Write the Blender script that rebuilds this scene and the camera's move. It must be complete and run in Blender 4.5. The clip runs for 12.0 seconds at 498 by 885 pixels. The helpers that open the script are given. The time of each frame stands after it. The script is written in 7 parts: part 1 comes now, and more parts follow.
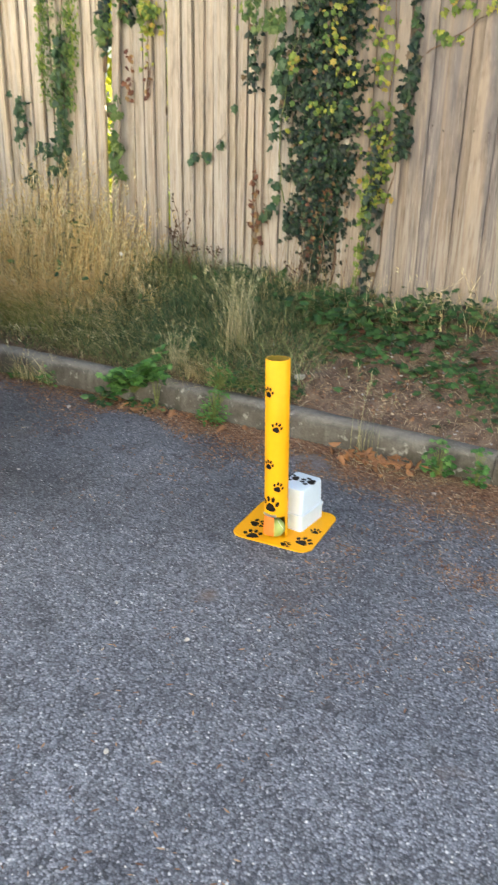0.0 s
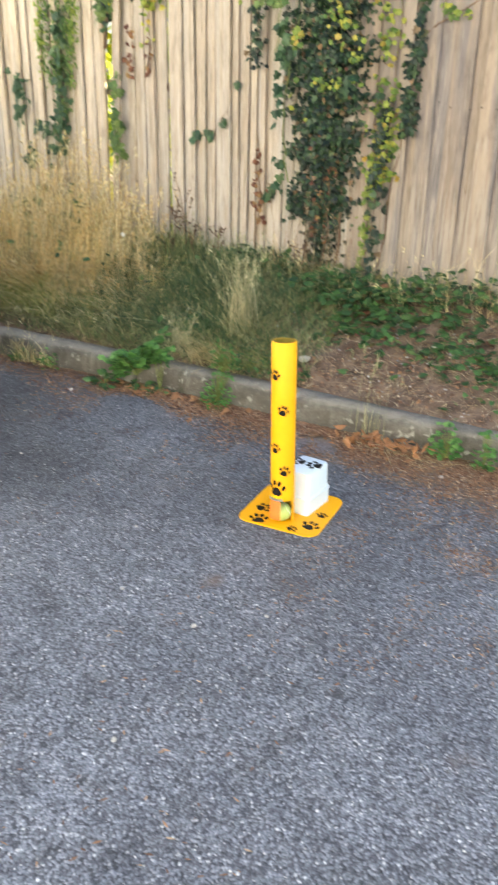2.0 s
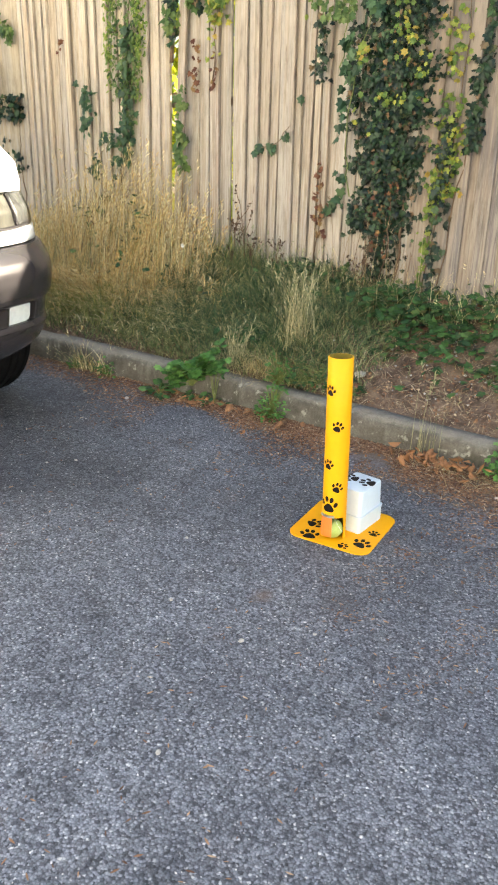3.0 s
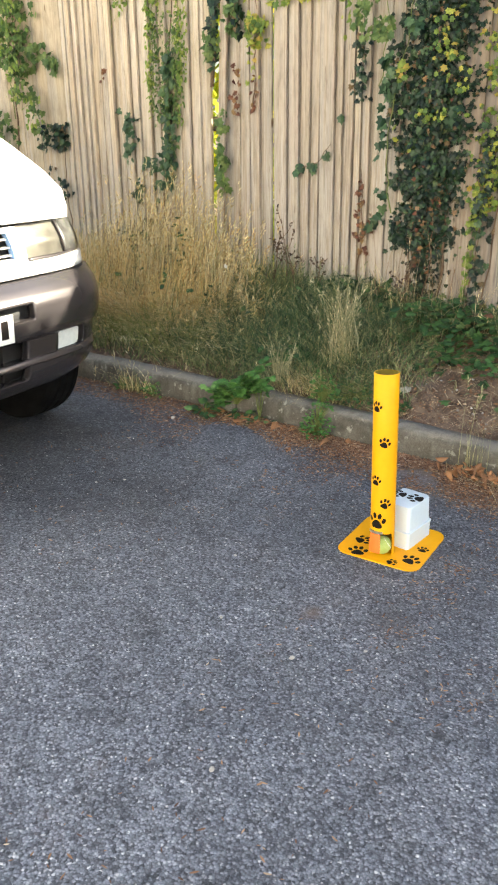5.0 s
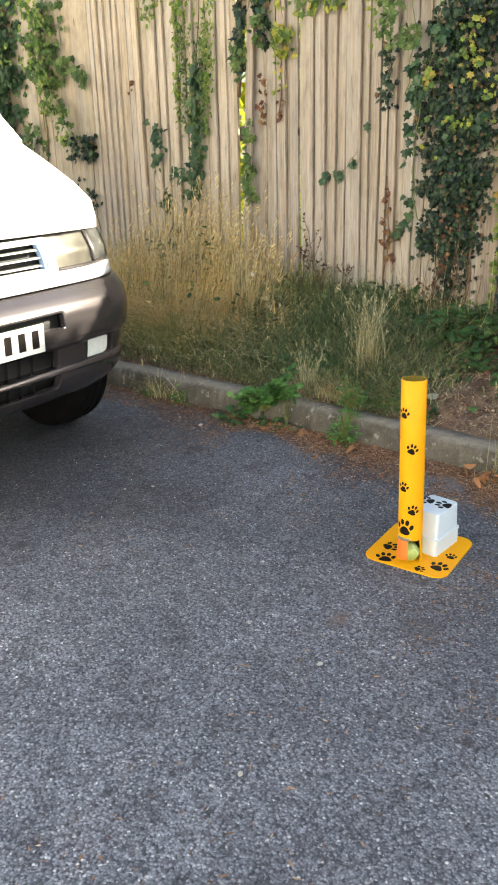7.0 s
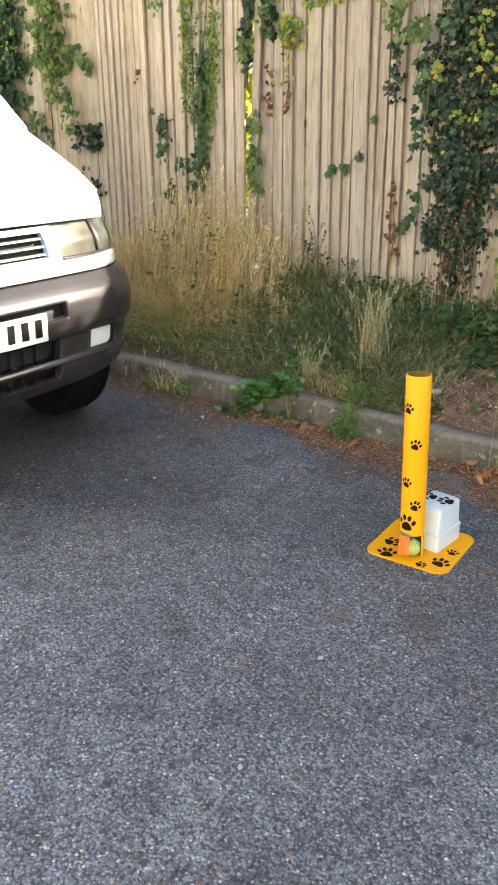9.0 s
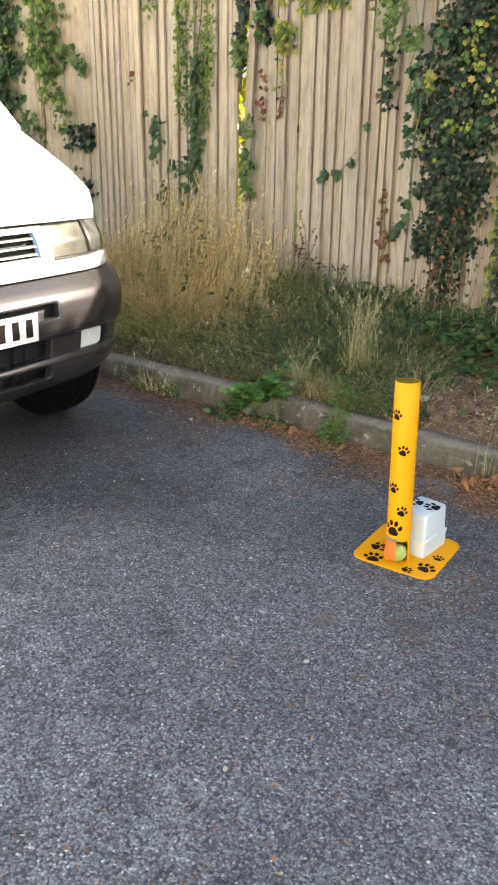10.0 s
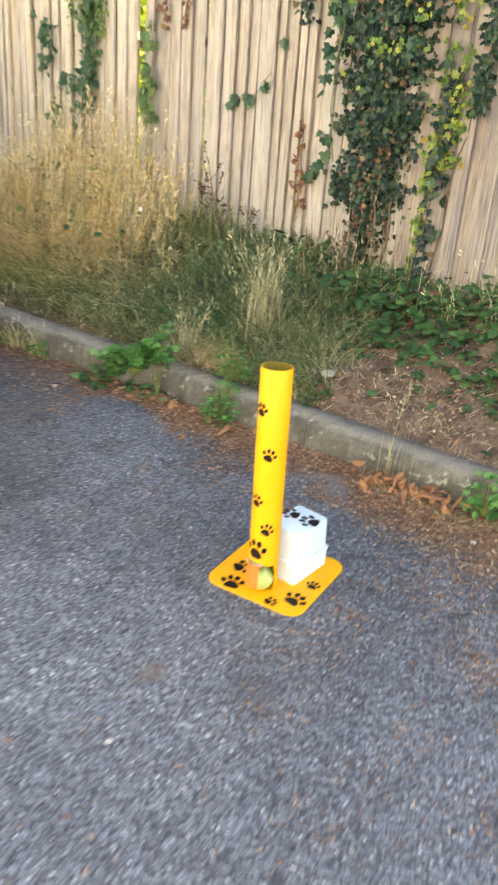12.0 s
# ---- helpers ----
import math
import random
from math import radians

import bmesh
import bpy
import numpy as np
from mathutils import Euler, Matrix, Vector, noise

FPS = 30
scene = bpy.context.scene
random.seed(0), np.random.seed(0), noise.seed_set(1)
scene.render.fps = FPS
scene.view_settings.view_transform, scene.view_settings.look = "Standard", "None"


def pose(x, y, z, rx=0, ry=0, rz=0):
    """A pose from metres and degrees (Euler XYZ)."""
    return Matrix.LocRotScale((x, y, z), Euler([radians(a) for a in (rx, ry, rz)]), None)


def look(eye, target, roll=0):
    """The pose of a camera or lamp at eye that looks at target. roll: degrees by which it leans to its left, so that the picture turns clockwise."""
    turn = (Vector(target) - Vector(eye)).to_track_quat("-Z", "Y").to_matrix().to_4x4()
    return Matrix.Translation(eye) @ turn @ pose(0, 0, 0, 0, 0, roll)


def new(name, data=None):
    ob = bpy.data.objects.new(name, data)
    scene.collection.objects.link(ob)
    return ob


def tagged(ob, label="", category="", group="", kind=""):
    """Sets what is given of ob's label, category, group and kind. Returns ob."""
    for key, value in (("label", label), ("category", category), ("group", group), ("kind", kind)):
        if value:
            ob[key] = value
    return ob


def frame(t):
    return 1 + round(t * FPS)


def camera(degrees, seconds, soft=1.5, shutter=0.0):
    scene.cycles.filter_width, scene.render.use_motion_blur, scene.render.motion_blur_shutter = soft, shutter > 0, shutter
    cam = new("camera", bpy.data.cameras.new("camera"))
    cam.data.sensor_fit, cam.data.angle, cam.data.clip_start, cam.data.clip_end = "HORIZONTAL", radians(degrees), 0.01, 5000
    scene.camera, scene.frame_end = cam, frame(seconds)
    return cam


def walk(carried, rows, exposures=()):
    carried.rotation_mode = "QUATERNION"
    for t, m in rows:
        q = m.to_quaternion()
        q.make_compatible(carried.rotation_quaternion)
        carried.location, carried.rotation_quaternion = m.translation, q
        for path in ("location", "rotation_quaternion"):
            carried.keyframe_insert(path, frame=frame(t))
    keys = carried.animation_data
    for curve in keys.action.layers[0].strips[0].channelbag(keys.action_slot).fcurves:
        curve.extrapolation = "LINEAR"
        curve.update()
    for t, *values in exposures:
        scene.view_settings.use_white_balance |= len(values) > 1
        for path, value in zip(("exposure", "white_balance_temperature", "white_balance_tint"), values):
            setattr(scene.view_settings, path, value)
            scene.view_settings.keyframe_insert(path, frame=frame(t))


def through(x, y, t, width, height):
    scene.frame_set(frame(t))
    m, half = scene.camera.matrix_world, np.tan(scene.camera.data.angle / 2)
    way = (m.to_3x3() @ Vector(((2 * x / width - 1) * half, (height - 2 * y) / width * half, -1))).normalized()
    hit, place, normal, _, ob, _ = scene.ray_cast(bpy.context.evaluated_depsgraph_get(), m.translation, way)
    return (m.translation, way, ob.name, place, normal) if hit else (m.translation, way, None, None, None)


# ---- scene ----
cam = camera(33.4, 12.0, 2.1, 0.5)
PATH = [
    (0, (0.555, -1.581, 1.389), (-0.291, 0.064, 0.628), 2.8),
    (0.5, (0.549, -1.566, 1.379), (-0.227, 0.09, 0.569), 3.5),
    (1, (0.537, -1.565, 1.38), (-0.216, 0.088, 0.543), 4.0),
    (1.5, (0.53, -1.557, 1.373), (-0.201, 0.102, 0.529), 4.5),
    (2, (0.521, -1.558, 1.382), (-0.315, 0.072, 0.579), 2.7),
    (2.5, (0.508, -1.543, 1.391), (-0.442, 0.04, 0.621), 2.4),
    (3, (0.508, -1.55, 1.388), (-0.441, 0.027, 0.603), 3.0),
    (5, (0.506, -1.57, 1.393), (-0.539, -0.038, 0.645), 0.9),
    (5.5, (0.506, -1.575, 1.395), (-0.554, -0.047, 0.659), 0.7),
    (6, (0.512, -1.584, 1.395), (-0.559, -0.063, 0.66), 0.6),
    (6.5, (0.513, -1.586, 1.397), (-0.574, -0.076, 0.665), 0.1),
    (6.7, (0.513, -1.586, 1.397), (-0.588, -0.085, 0.668), 0.1),
    (8.3, (0.508, -1.578, 1.395), (-0.586, -0.081, 0.646), -0.2),
    (8.5, (0.508, -1.578, 1.395), (-0.589, -0.077, 0.659), -0.2),
    (9, (0.497, -1.587, 1.394), (-0.598, -0.09, 0.646), 1.0),
    (9.5, (0.492, -1.592, 1.396), (-0.599, -0.091, 0.649), 2.1),
    (10, (0.496, -1.601, 1.402), (-0.574, -0.083, 0.66), 2.3),
    (10.5, (0.519, -1.596, 1.417), (-0.503, -0.031, 0.708), 2.0),
    (11, (0.544, -1.553, 1.42), (-0.462, 0.042, 0.753), -0.2),
    (11.5, (0.529, -1.323, 1.373), (-0.473, 0.218, 0.584), 2.4),
    (12, (0.408, -0.913, 1.329), (-0.535, 0.625, 0.467), 6.0),
]
EXPOSURES = [(0.0, 2.78, 6400, 4), (0.5, 2.88, 6430, 4), (1.0, 3.34, 6400, 3), (1.5, 3.15, 6450, 4), (2.0, 3.04, 6420, 4), (3.0, 2.85, 6500, 4), (5.5, 2.68, 6500, 4), (6.5, 2.56, 6500, 4), (9.5, 2.5, 6500, 4), (11.0, 2.46, 6550, 4), (11.5, 2.9, 6550, 4), (12.0, 3.15, 6550, 4)]
walk(cam, [(t, look(eye, target, roll)) for t, eye, target, roll in PATH], EXPOSURES)

# ---- world, sun, exposure ----
world = bpy.data.worlds.new("world")
scene.world = world
world.use_nodes = True
wn, wl = world.node_tree.nodes, world.node_tree.links
wn.clear()
sky = wn.new("ShaderNodeTexSky")
sky.sky_type, sky.sun_disc = "NISHITA", False
SUN_ELEVATION, SUN_TURN = 31.0, 50.0
sky.sun_elevation, sky.sun_rotation = radians(SUN_ELEVATION), radians(SUN_TURN)
sky.air_density, sky.dust_density, sky.ozone_density = 1.0, 2.5, 1.0
bg = wn.new("ShaderNodeBackground")
bg.inputs["Strength"].default_value = 0.07
wout = wn.new("ShaderNodeOutputWorld")
wl.new(sky.outputs["Color"], bg.inputs["Color"])
wl.new(bg.outputs["Background"], wout.inputs["Surface"])

sun_data = bpy.data.lights.new("sun", "SUN")
sun_data.energy, sun_data.angle, sun_data.color = 5.0, radians(0.6), (1.0, 0.88, 0.7)
sun = new("sun", sun_data)
az, el = radians(SUN_TURN), radians(SUN_ELEVATION)
sun_from = Vector((math.sin(az) * math.cos(el), math.cos(az) * math.cos(el), math.sin(el)))
sun.matrix_world = look(sun_from * 20, (0, 0, 0))

# ---- materials ----


def shader(name, rough=0.7, metal=0.0, spec=0.5):
    m = bpy.data.materials.new(name)
    m.use_nodes = True
    b = m.node_tree.nodes["Principled BSDF"]
    b.inputs["Roughness"].default_value = rough
    b.inputs["Metallic"].default_value = metal
    b.inputs["Specular IOR Level"].default_value = spec
    return m, m.node_tree.nodes, m.node_tree.links, b


def ramp(nodes, stops):
    r = nodes.new("ShaderNodeValToRGB")
    e = r.color_ramp.elements
    while len(e) < len(stops):
        e.new(0.5)
    for el_, (p, c) in zip(e, stops):
        el_.position, el_.color = p, (*c, 1) if len(c) == 3 else c
    return r


def mixed(nodes, links, kind, fac, a, b):
    n = nodes.new("ShaderNodeMix")
    n.data_type, n.blend_type = "RGBA", kind
    for socket, value in ((n.inputs[0], fac), (n.inputs[6], a), (n.inputs[7], b)):
        if hasattr(value, "is_linked"):
            links.new(value, socket)
        elif isinstance(value, tuple):
            socket.default_value = (*value, 1)
        else:
            socket.default_value = value
    return n.outputs[2]


def placed(nodes, links, stretch=(1, 1, 1), per_object=False):
    """Object coordinates, stretched, and shifted at random for each object."""
    tc = nodes.new("ShaderNodeTexCoord")
    mp = nodes.new("ShaderNodeMapping")
    mp.inputs["Scale"].default_value = stretch
    links.new(tc.outputs["Object"], mp.inputs["Vector"])
    if per_object:
        oi = nodes.new("ShaderNodeObjectInfo")
        mul = nodes.new("ShaderNodeVectorMath")
        mul.operation = "SCALE"
        mul.inputs[0].default_value = (37.0, 91.0, 53.0)
        links.new(oi.outputs["Random"], mul.inputs["Scale"])
        links.new(mul.outputs[0], mp.inputs["Location"])
    return mp.outputs["Vector"]


def noise_tex(nodes, links, vec, scale, detail=4.0, rough=0.55, distortion=0.0):
    n = nodes.new("ShaderNodeTexNoise")
    n.inputs["Scale"].default_value = scale
    n.inputs["Detail"].default_value = detail
    n.inputs["Roughness"].default_value = rough
    n.inputs["Distortion"].default_value = distortion
    links.new(vec, n.inputs["Vector"])
    return n.outputs["Fac"]


def bumped(nodes, links, b, height, strength, distance):
    n = nodes.new("ShaderNodeBump")
    n.inputs["Strength"].default_value, n.inputs["Distance"].default_value = strength, distance
    links.new(height, n.inputs["Height"])
    links.new(n.outputs["Normal"], b.inputs["Normal"])


def surface(name, dark, light, scale=8.0, fine=90.0, rough=0.7, metal=0.0, bump=0.3, depth=0.002, stretch=(1, 1, 1), per_object=False, spec=0.5, spread=(0.3, 0.7), mottle=0.22):
    """A plain surface with stains and grain."""
    m, n, l, b = shader(name, rough, metal, spec)
    v = placed(n, l, stretch, per_object)
    broad, grain = noise_tex(n, l, v, scale, 5), noise_tex(n, l, v, fine, 3)
    r = ramp(n, [(spread[0], dark), (spread[1], light)])
    l.new(broad, r.inputs["Fac"])
    g = ramp(n, [(0.3, (1 - mottle,) * 3), (0.7, (1 + mottle / 2,) * 3)])
    l.new(grain, g.inputs["Fac"])
    l.new(mixed(n, l, "MULTIPLY", 1.0, r.outputs["Color"], g.outputs["Color"]), b.inputs["Base Color"])
    if bump:
        bumped(n, l, b, grain, bump, depth)
    return m


def foliage(name, stops, rough=0.5, through=0.25, spec=0.35):
    """Leaves or blades, each with its own colour out of the stops."""
    m, n, l, b = shader(name, rough, 0, spec)
    g = n.new("ShaderNodeNewGeometry")
    r = ramp(n, stops)
    l.new(g.outputs["Random Per Island"], r.inputs["Fac"])
    v = placed(n, l)
    mott = ramp(n, [(0.3, (0.7, 0.7, 0.7)), (0.7, (1.2, 1.2, 1.2))])
    l.new(noise_tex(n, l, v, 60, 3), mott.inputs["Fac"])
    c = mixed(n, l, "MULTIPLY", 1.0, r.outputs["Color"], mott.outputs["Color"])
    l.new(c, b.inputs["Base Color"])
    t = n.new("ShaderNodeBsdfTranslucent")
    l.new(c, t.inputs["Color"])
    mx = n.new("ShaderNodeMixShader")
    mx.inputs["Fac"].default_value = through
    out = n["Material Output"]
    l.new(b.outputs["BSDF"], mx.inputs[1])
    l.new(t.outputs["BSDF"], mx.inputs[2])
    l.new(mx.outputs["Shader"], out.inputs["Surface"])
    return m


def asphalt_material():
    m, n, l, b = shader("asphalt", 0.62, 0, 0.45)
    v = placed(n, l)
    warp = n.new("ShaderNodeTexNoise")
    warp.inputs["Scale"].default_value = 160
    l.new(v, warp.inputs["Vector"])
    wv = n.new("ShaderNodeVectorMath")
    wv.operation = "MULTIPLY_ADD"
    wv.inputs[1].default_value = (0.006, 0.006, 0.006)
    l.new(warp.outputs["Color"], wv.inputs[0])
    l.new(v, wv.inputs[2])
    vo = n.new("ShaderNodeTexVoronoi")
    vo.inputs["Scale"].default_value = 158
    l.new(wv.outputs[0], vo.inputs["Vector"])
    sep = n.new("ShaderNodeSeparateColor")
    l.new(vo.outputs["Color"], sep.inputs["Color"])
    chips = ramp(n, [(0.0, (0.041, 0.045, 0.054)), (0.3, (0.108, 0.117, 0.136)), (0.7, (0.184, 0.197, 0.226)), (0.93, (0.255, 0.27, 0.302)), (0.98, (0.35, 0.36, 0.38)), (1.0, (0.58, 0.58, 0.58))])
    l.new(sep.outputs[0], chips.inputs["Fac"])
    gap = ramp(n, [(0.0, (1.15, 1.15, 1.15)), (0.35, (0.95, 0.95, 0.95)), (0.75, (0.5, 0.5, 0.52))])
    l.new(vo.outputs["Distance"], gap.inputs["Fac"])
    c = mixed(n, l, "MULTIPLY", 1.0, chips.outputs["Color"], gap.outputs["Color"])
    stain = ramp(n, [(0.3, (0.64, 0.64, 0.66)), (0.5, (0.98, 0.98, 0.98)), (0.7, (1.34, 1.33, 1.32))])
    l.new(noise_tex(n, l, v, 1.7, 6, 0.6), stain.inputs["Fac"])
    c = mixed(n, l, "MULTIPLY", 1.0, c, stain.outputs["Color"])
    # wide ragged patch in mid bay: brighter light near the camera put into colour
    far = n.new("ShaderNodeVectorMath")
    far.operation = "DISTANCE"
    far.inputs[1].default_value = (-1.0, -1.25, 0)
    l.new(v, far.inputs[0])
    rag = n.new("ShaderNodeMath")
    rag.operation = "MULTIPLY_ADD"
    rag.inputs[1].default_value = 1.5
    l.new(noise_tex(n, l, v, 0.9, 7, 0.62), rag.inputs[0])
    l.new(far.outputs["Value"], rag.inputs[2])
    lightened = ramp(n, [(0.3, (1.32, 1.32, 1.33)), (0.62, (0.94, 0.94, 0.95))])
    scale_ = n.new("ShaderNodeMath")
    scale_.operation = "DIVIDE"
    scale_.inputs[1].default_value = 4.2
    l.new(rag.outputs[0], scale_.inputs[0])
    l.new(scale_.outputs[0], lightened.inputs["Fac"])
    c = mixed(n, l, "MULTIPLY", 1.0, c, lightened.outputs["Color"])
    spots = ramp(n, [(0.28, (0.5, 0.5, 0.51)), (0.38, (0.86, 0.86, 0.86)), (0.5, (1, 1, 1))])
    l.new(noise_tex(n, l, v, 9, 3), spots.inputs["Fac"])
    c = mixed(n, l, "MULTIPLY", 1.0, c, spots.outputs["Color"])
    pits = ramp(n, [(0.3, (0.42, 0.42, 0.44)), (0.42, (1, 1, 1))])
    l.new(noise_tex(n, l, v, 75, 3, 0.6), pits.inputs["Fac"])
    c = mixed(n, l, "MULTIPLY", 1.0, c, pits.outputs["Color"])
    mott = ramp(n, [(0.3, (0.78, 0.78, 0.79)), (0.5, (1, 1, 1)), (0.7, (1.13, 1.13, 1.13))])
    l.new(noise_tex(n, l, v, 24, 5, 0.65), mott.inputs["Fac"])
    c = mixed(n, l, "MULTIPLY", 1.0, c, mott.outputs["Color"])
    # a second pale ragged patch beside the leaf heap
    pale_ = n.new("ShaderNodeVectorMath")
    pale_.operation = "DISTANCE"
    pale_.inputs[1].default_value = (0.8, 0.4, 0)
    l.new(v, pale_.inputs[0])
    frayed = n.new("ShaderNodeMath")
    frayed.operation = "MULTIPLY_ADD"
    frayed.inputs[1].default_value = 0.6
    l.new(noise_tex(n, l, v, 2.2, 6, 0.65), frayed.inputs[0])
    l.new(pale_.outputs["Value"], frayed.inputs[2])
    pale_gain = n.new("ShaderNodeMapRange")
    pale_gain.inputs["From Min"].default_value, pale_gain.inputs["From Max"].default_value = 0.7, 1.35
    pale_gain.inputs["To Min"].default_value = 1.4
    l.new(frayed.outputs[0], pale_gain.inputs["Value"])
    c = mixed(n, l, "MULTIPLY", 1.0, c, pale_gain.outputs["Result"])
    # shade under and round the parked van, put into the asphalt colour
    shade_pool = n.new("ShaderNodeVectorMath")
    shade_pool.operation = "DISTANCE"
    shade_pool.inputs[1].default_value = (-2.45, 0.4, 0)
    l.new(v, shade_pool.inputs[0])
    shade_rag = n.new("ShaderNodeMath")
    shade_rag.operation = "MULTIPLY_ADD"
    shade_rag.inputs[1].default_value = 0.7
    l.new(noise_tex(n, l, v, 2.6, 6, 0.65), shade_rag.inputs[0])
    l.new(shade_pool.outputs["Value"], shade_rag.inputs[2])
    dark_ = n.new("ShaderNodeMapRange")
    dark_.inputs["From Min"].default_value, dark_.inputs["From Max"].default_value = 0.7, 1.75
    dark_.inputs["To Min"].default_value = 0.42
    l.new(shade_rag.outputs[0], dark_.inputs["Value"])
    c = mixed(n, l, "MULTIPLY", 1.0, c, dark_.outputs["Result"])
    # tar spot, oily smudge, dark scrape and a rusty blot
    for sx, sy, reach, tint, share in ((-0.006, 0.004, 0.026, (0.02, 0.02, 0.022), 0.8), (-0.315, 0.376, 0.085, (0.045, 0.044, 0.046), 0.45), (-1.65, 0.015, 0.05, (0.03, 0.03, 0.032), 0.7), (-0.517, 0.281, 0.05, (0.16, 0.095, 0.06), 0.5)):
        spot = n.new("ShaderNodeVectorMath")
        spot.operation = "DISTANCE"
        spot.inputs[1].default_value = (sx, sy, 0)
        l.new(v, spot.inputs[0])
        torn = n.new("ShaderNodeMath")
        torn.operation = "MULTIPLY_ADD"
        torn.inputs[1].default_value = reach * 1.6
        l.new(noise_tex(n, l, v, 0.9 / reach, 5, 0.7), torn.inputs[0])
        l.new(spot.outputs["Value"], torn.inputs[2])
        fade = n.new("ShaderNodeMapRange")
        fade.inputs["From Min"].default_value, fade.inputs["From Max"].default_value = reach * 0.9, reach * 1.7
        fade.inputs["To Min"].default_value, fade.inputs["To Max"].default_value = share, 0.0
        l.new(torn.outputs[0], fade.inputs["Value"])
        c = mixed(n, l, "MIX", fade.outputs["Result"], c, tint)
    # rusty earth worked into the surface in patches
    rust = ramp(n, [(0.6, (0, 0, 0)), (0.74, (0.36, 0.36, 0.36))])
    l.new(noise_tex(n, l, v, 4.5, 7, 0.7), rust.inputs["Fac"])
    c = mixed(n, l, "MIX", rust.outputs["Color"], c, (0.135, 0.088, 0.062))
    # soil washed down along the kerb, wider towards the far right end
    xyz = n.new("ShaderNodeSeparateXYZ")
    l.new(v, xyz.inputs["Vector"])
    ragged = n.new("ShaderNodeMath")
    ragged.operation = "MULTIPLY_ADD"
    ragged.inputs[1].default_value = 0.55
    l.new(noise_tex(n, l, v, 5.0, 7, 0.72), ragged.inputs[0])
    l.new(xyz.outputs["Y"], ragged.inputs[2])
    tilt = n.new("ShaderNodeMath")
    tilt.operation = "MULTIPLY_ADD"
    tilt.inputs[1].default_value = 0.2
    l.new(xyz.outputs["X"], tilt.inputs[0])
    l.new(ragged.outputs[0], tilt.inputs[2])
    edge = n.new("ShaderNodeMapRange")
    edge.inputs["From Min"].default_value, edge.inputs["From Max"].default_value = 1.40, 1.68
    edge.inputs["To Max"].default_value = 0.8
    l.new(tilt.outputs[0], edge.inputs["Value"])
    c = mixed(n, l, "MIX", edge.outputs["Result"], c, (0.19, 0.135, 0.098))
    l.new(c, b.inputs["Base Color"])
    add = n.new("ShaderNodeMath")
    add.operation = "MULTIPLY_ADD"
    add.inputs[1].default_value = 0.6
    l.new(noise_tex(n, l, v, 320, 2), add.inputs[0])
    inv = n.new("ShaderNodeMath")
    inv.operation = "SUBTRACT"
    inv.inputs[0].default_value = 1.0
    l.new(vo.outputs["Distance"], inv.inputs[1])
    l.new(inv.outputs[0], add.inputs[2])
    bumped(n, l, b, add.outputs[0], 0.65, 0.0035)
    return m


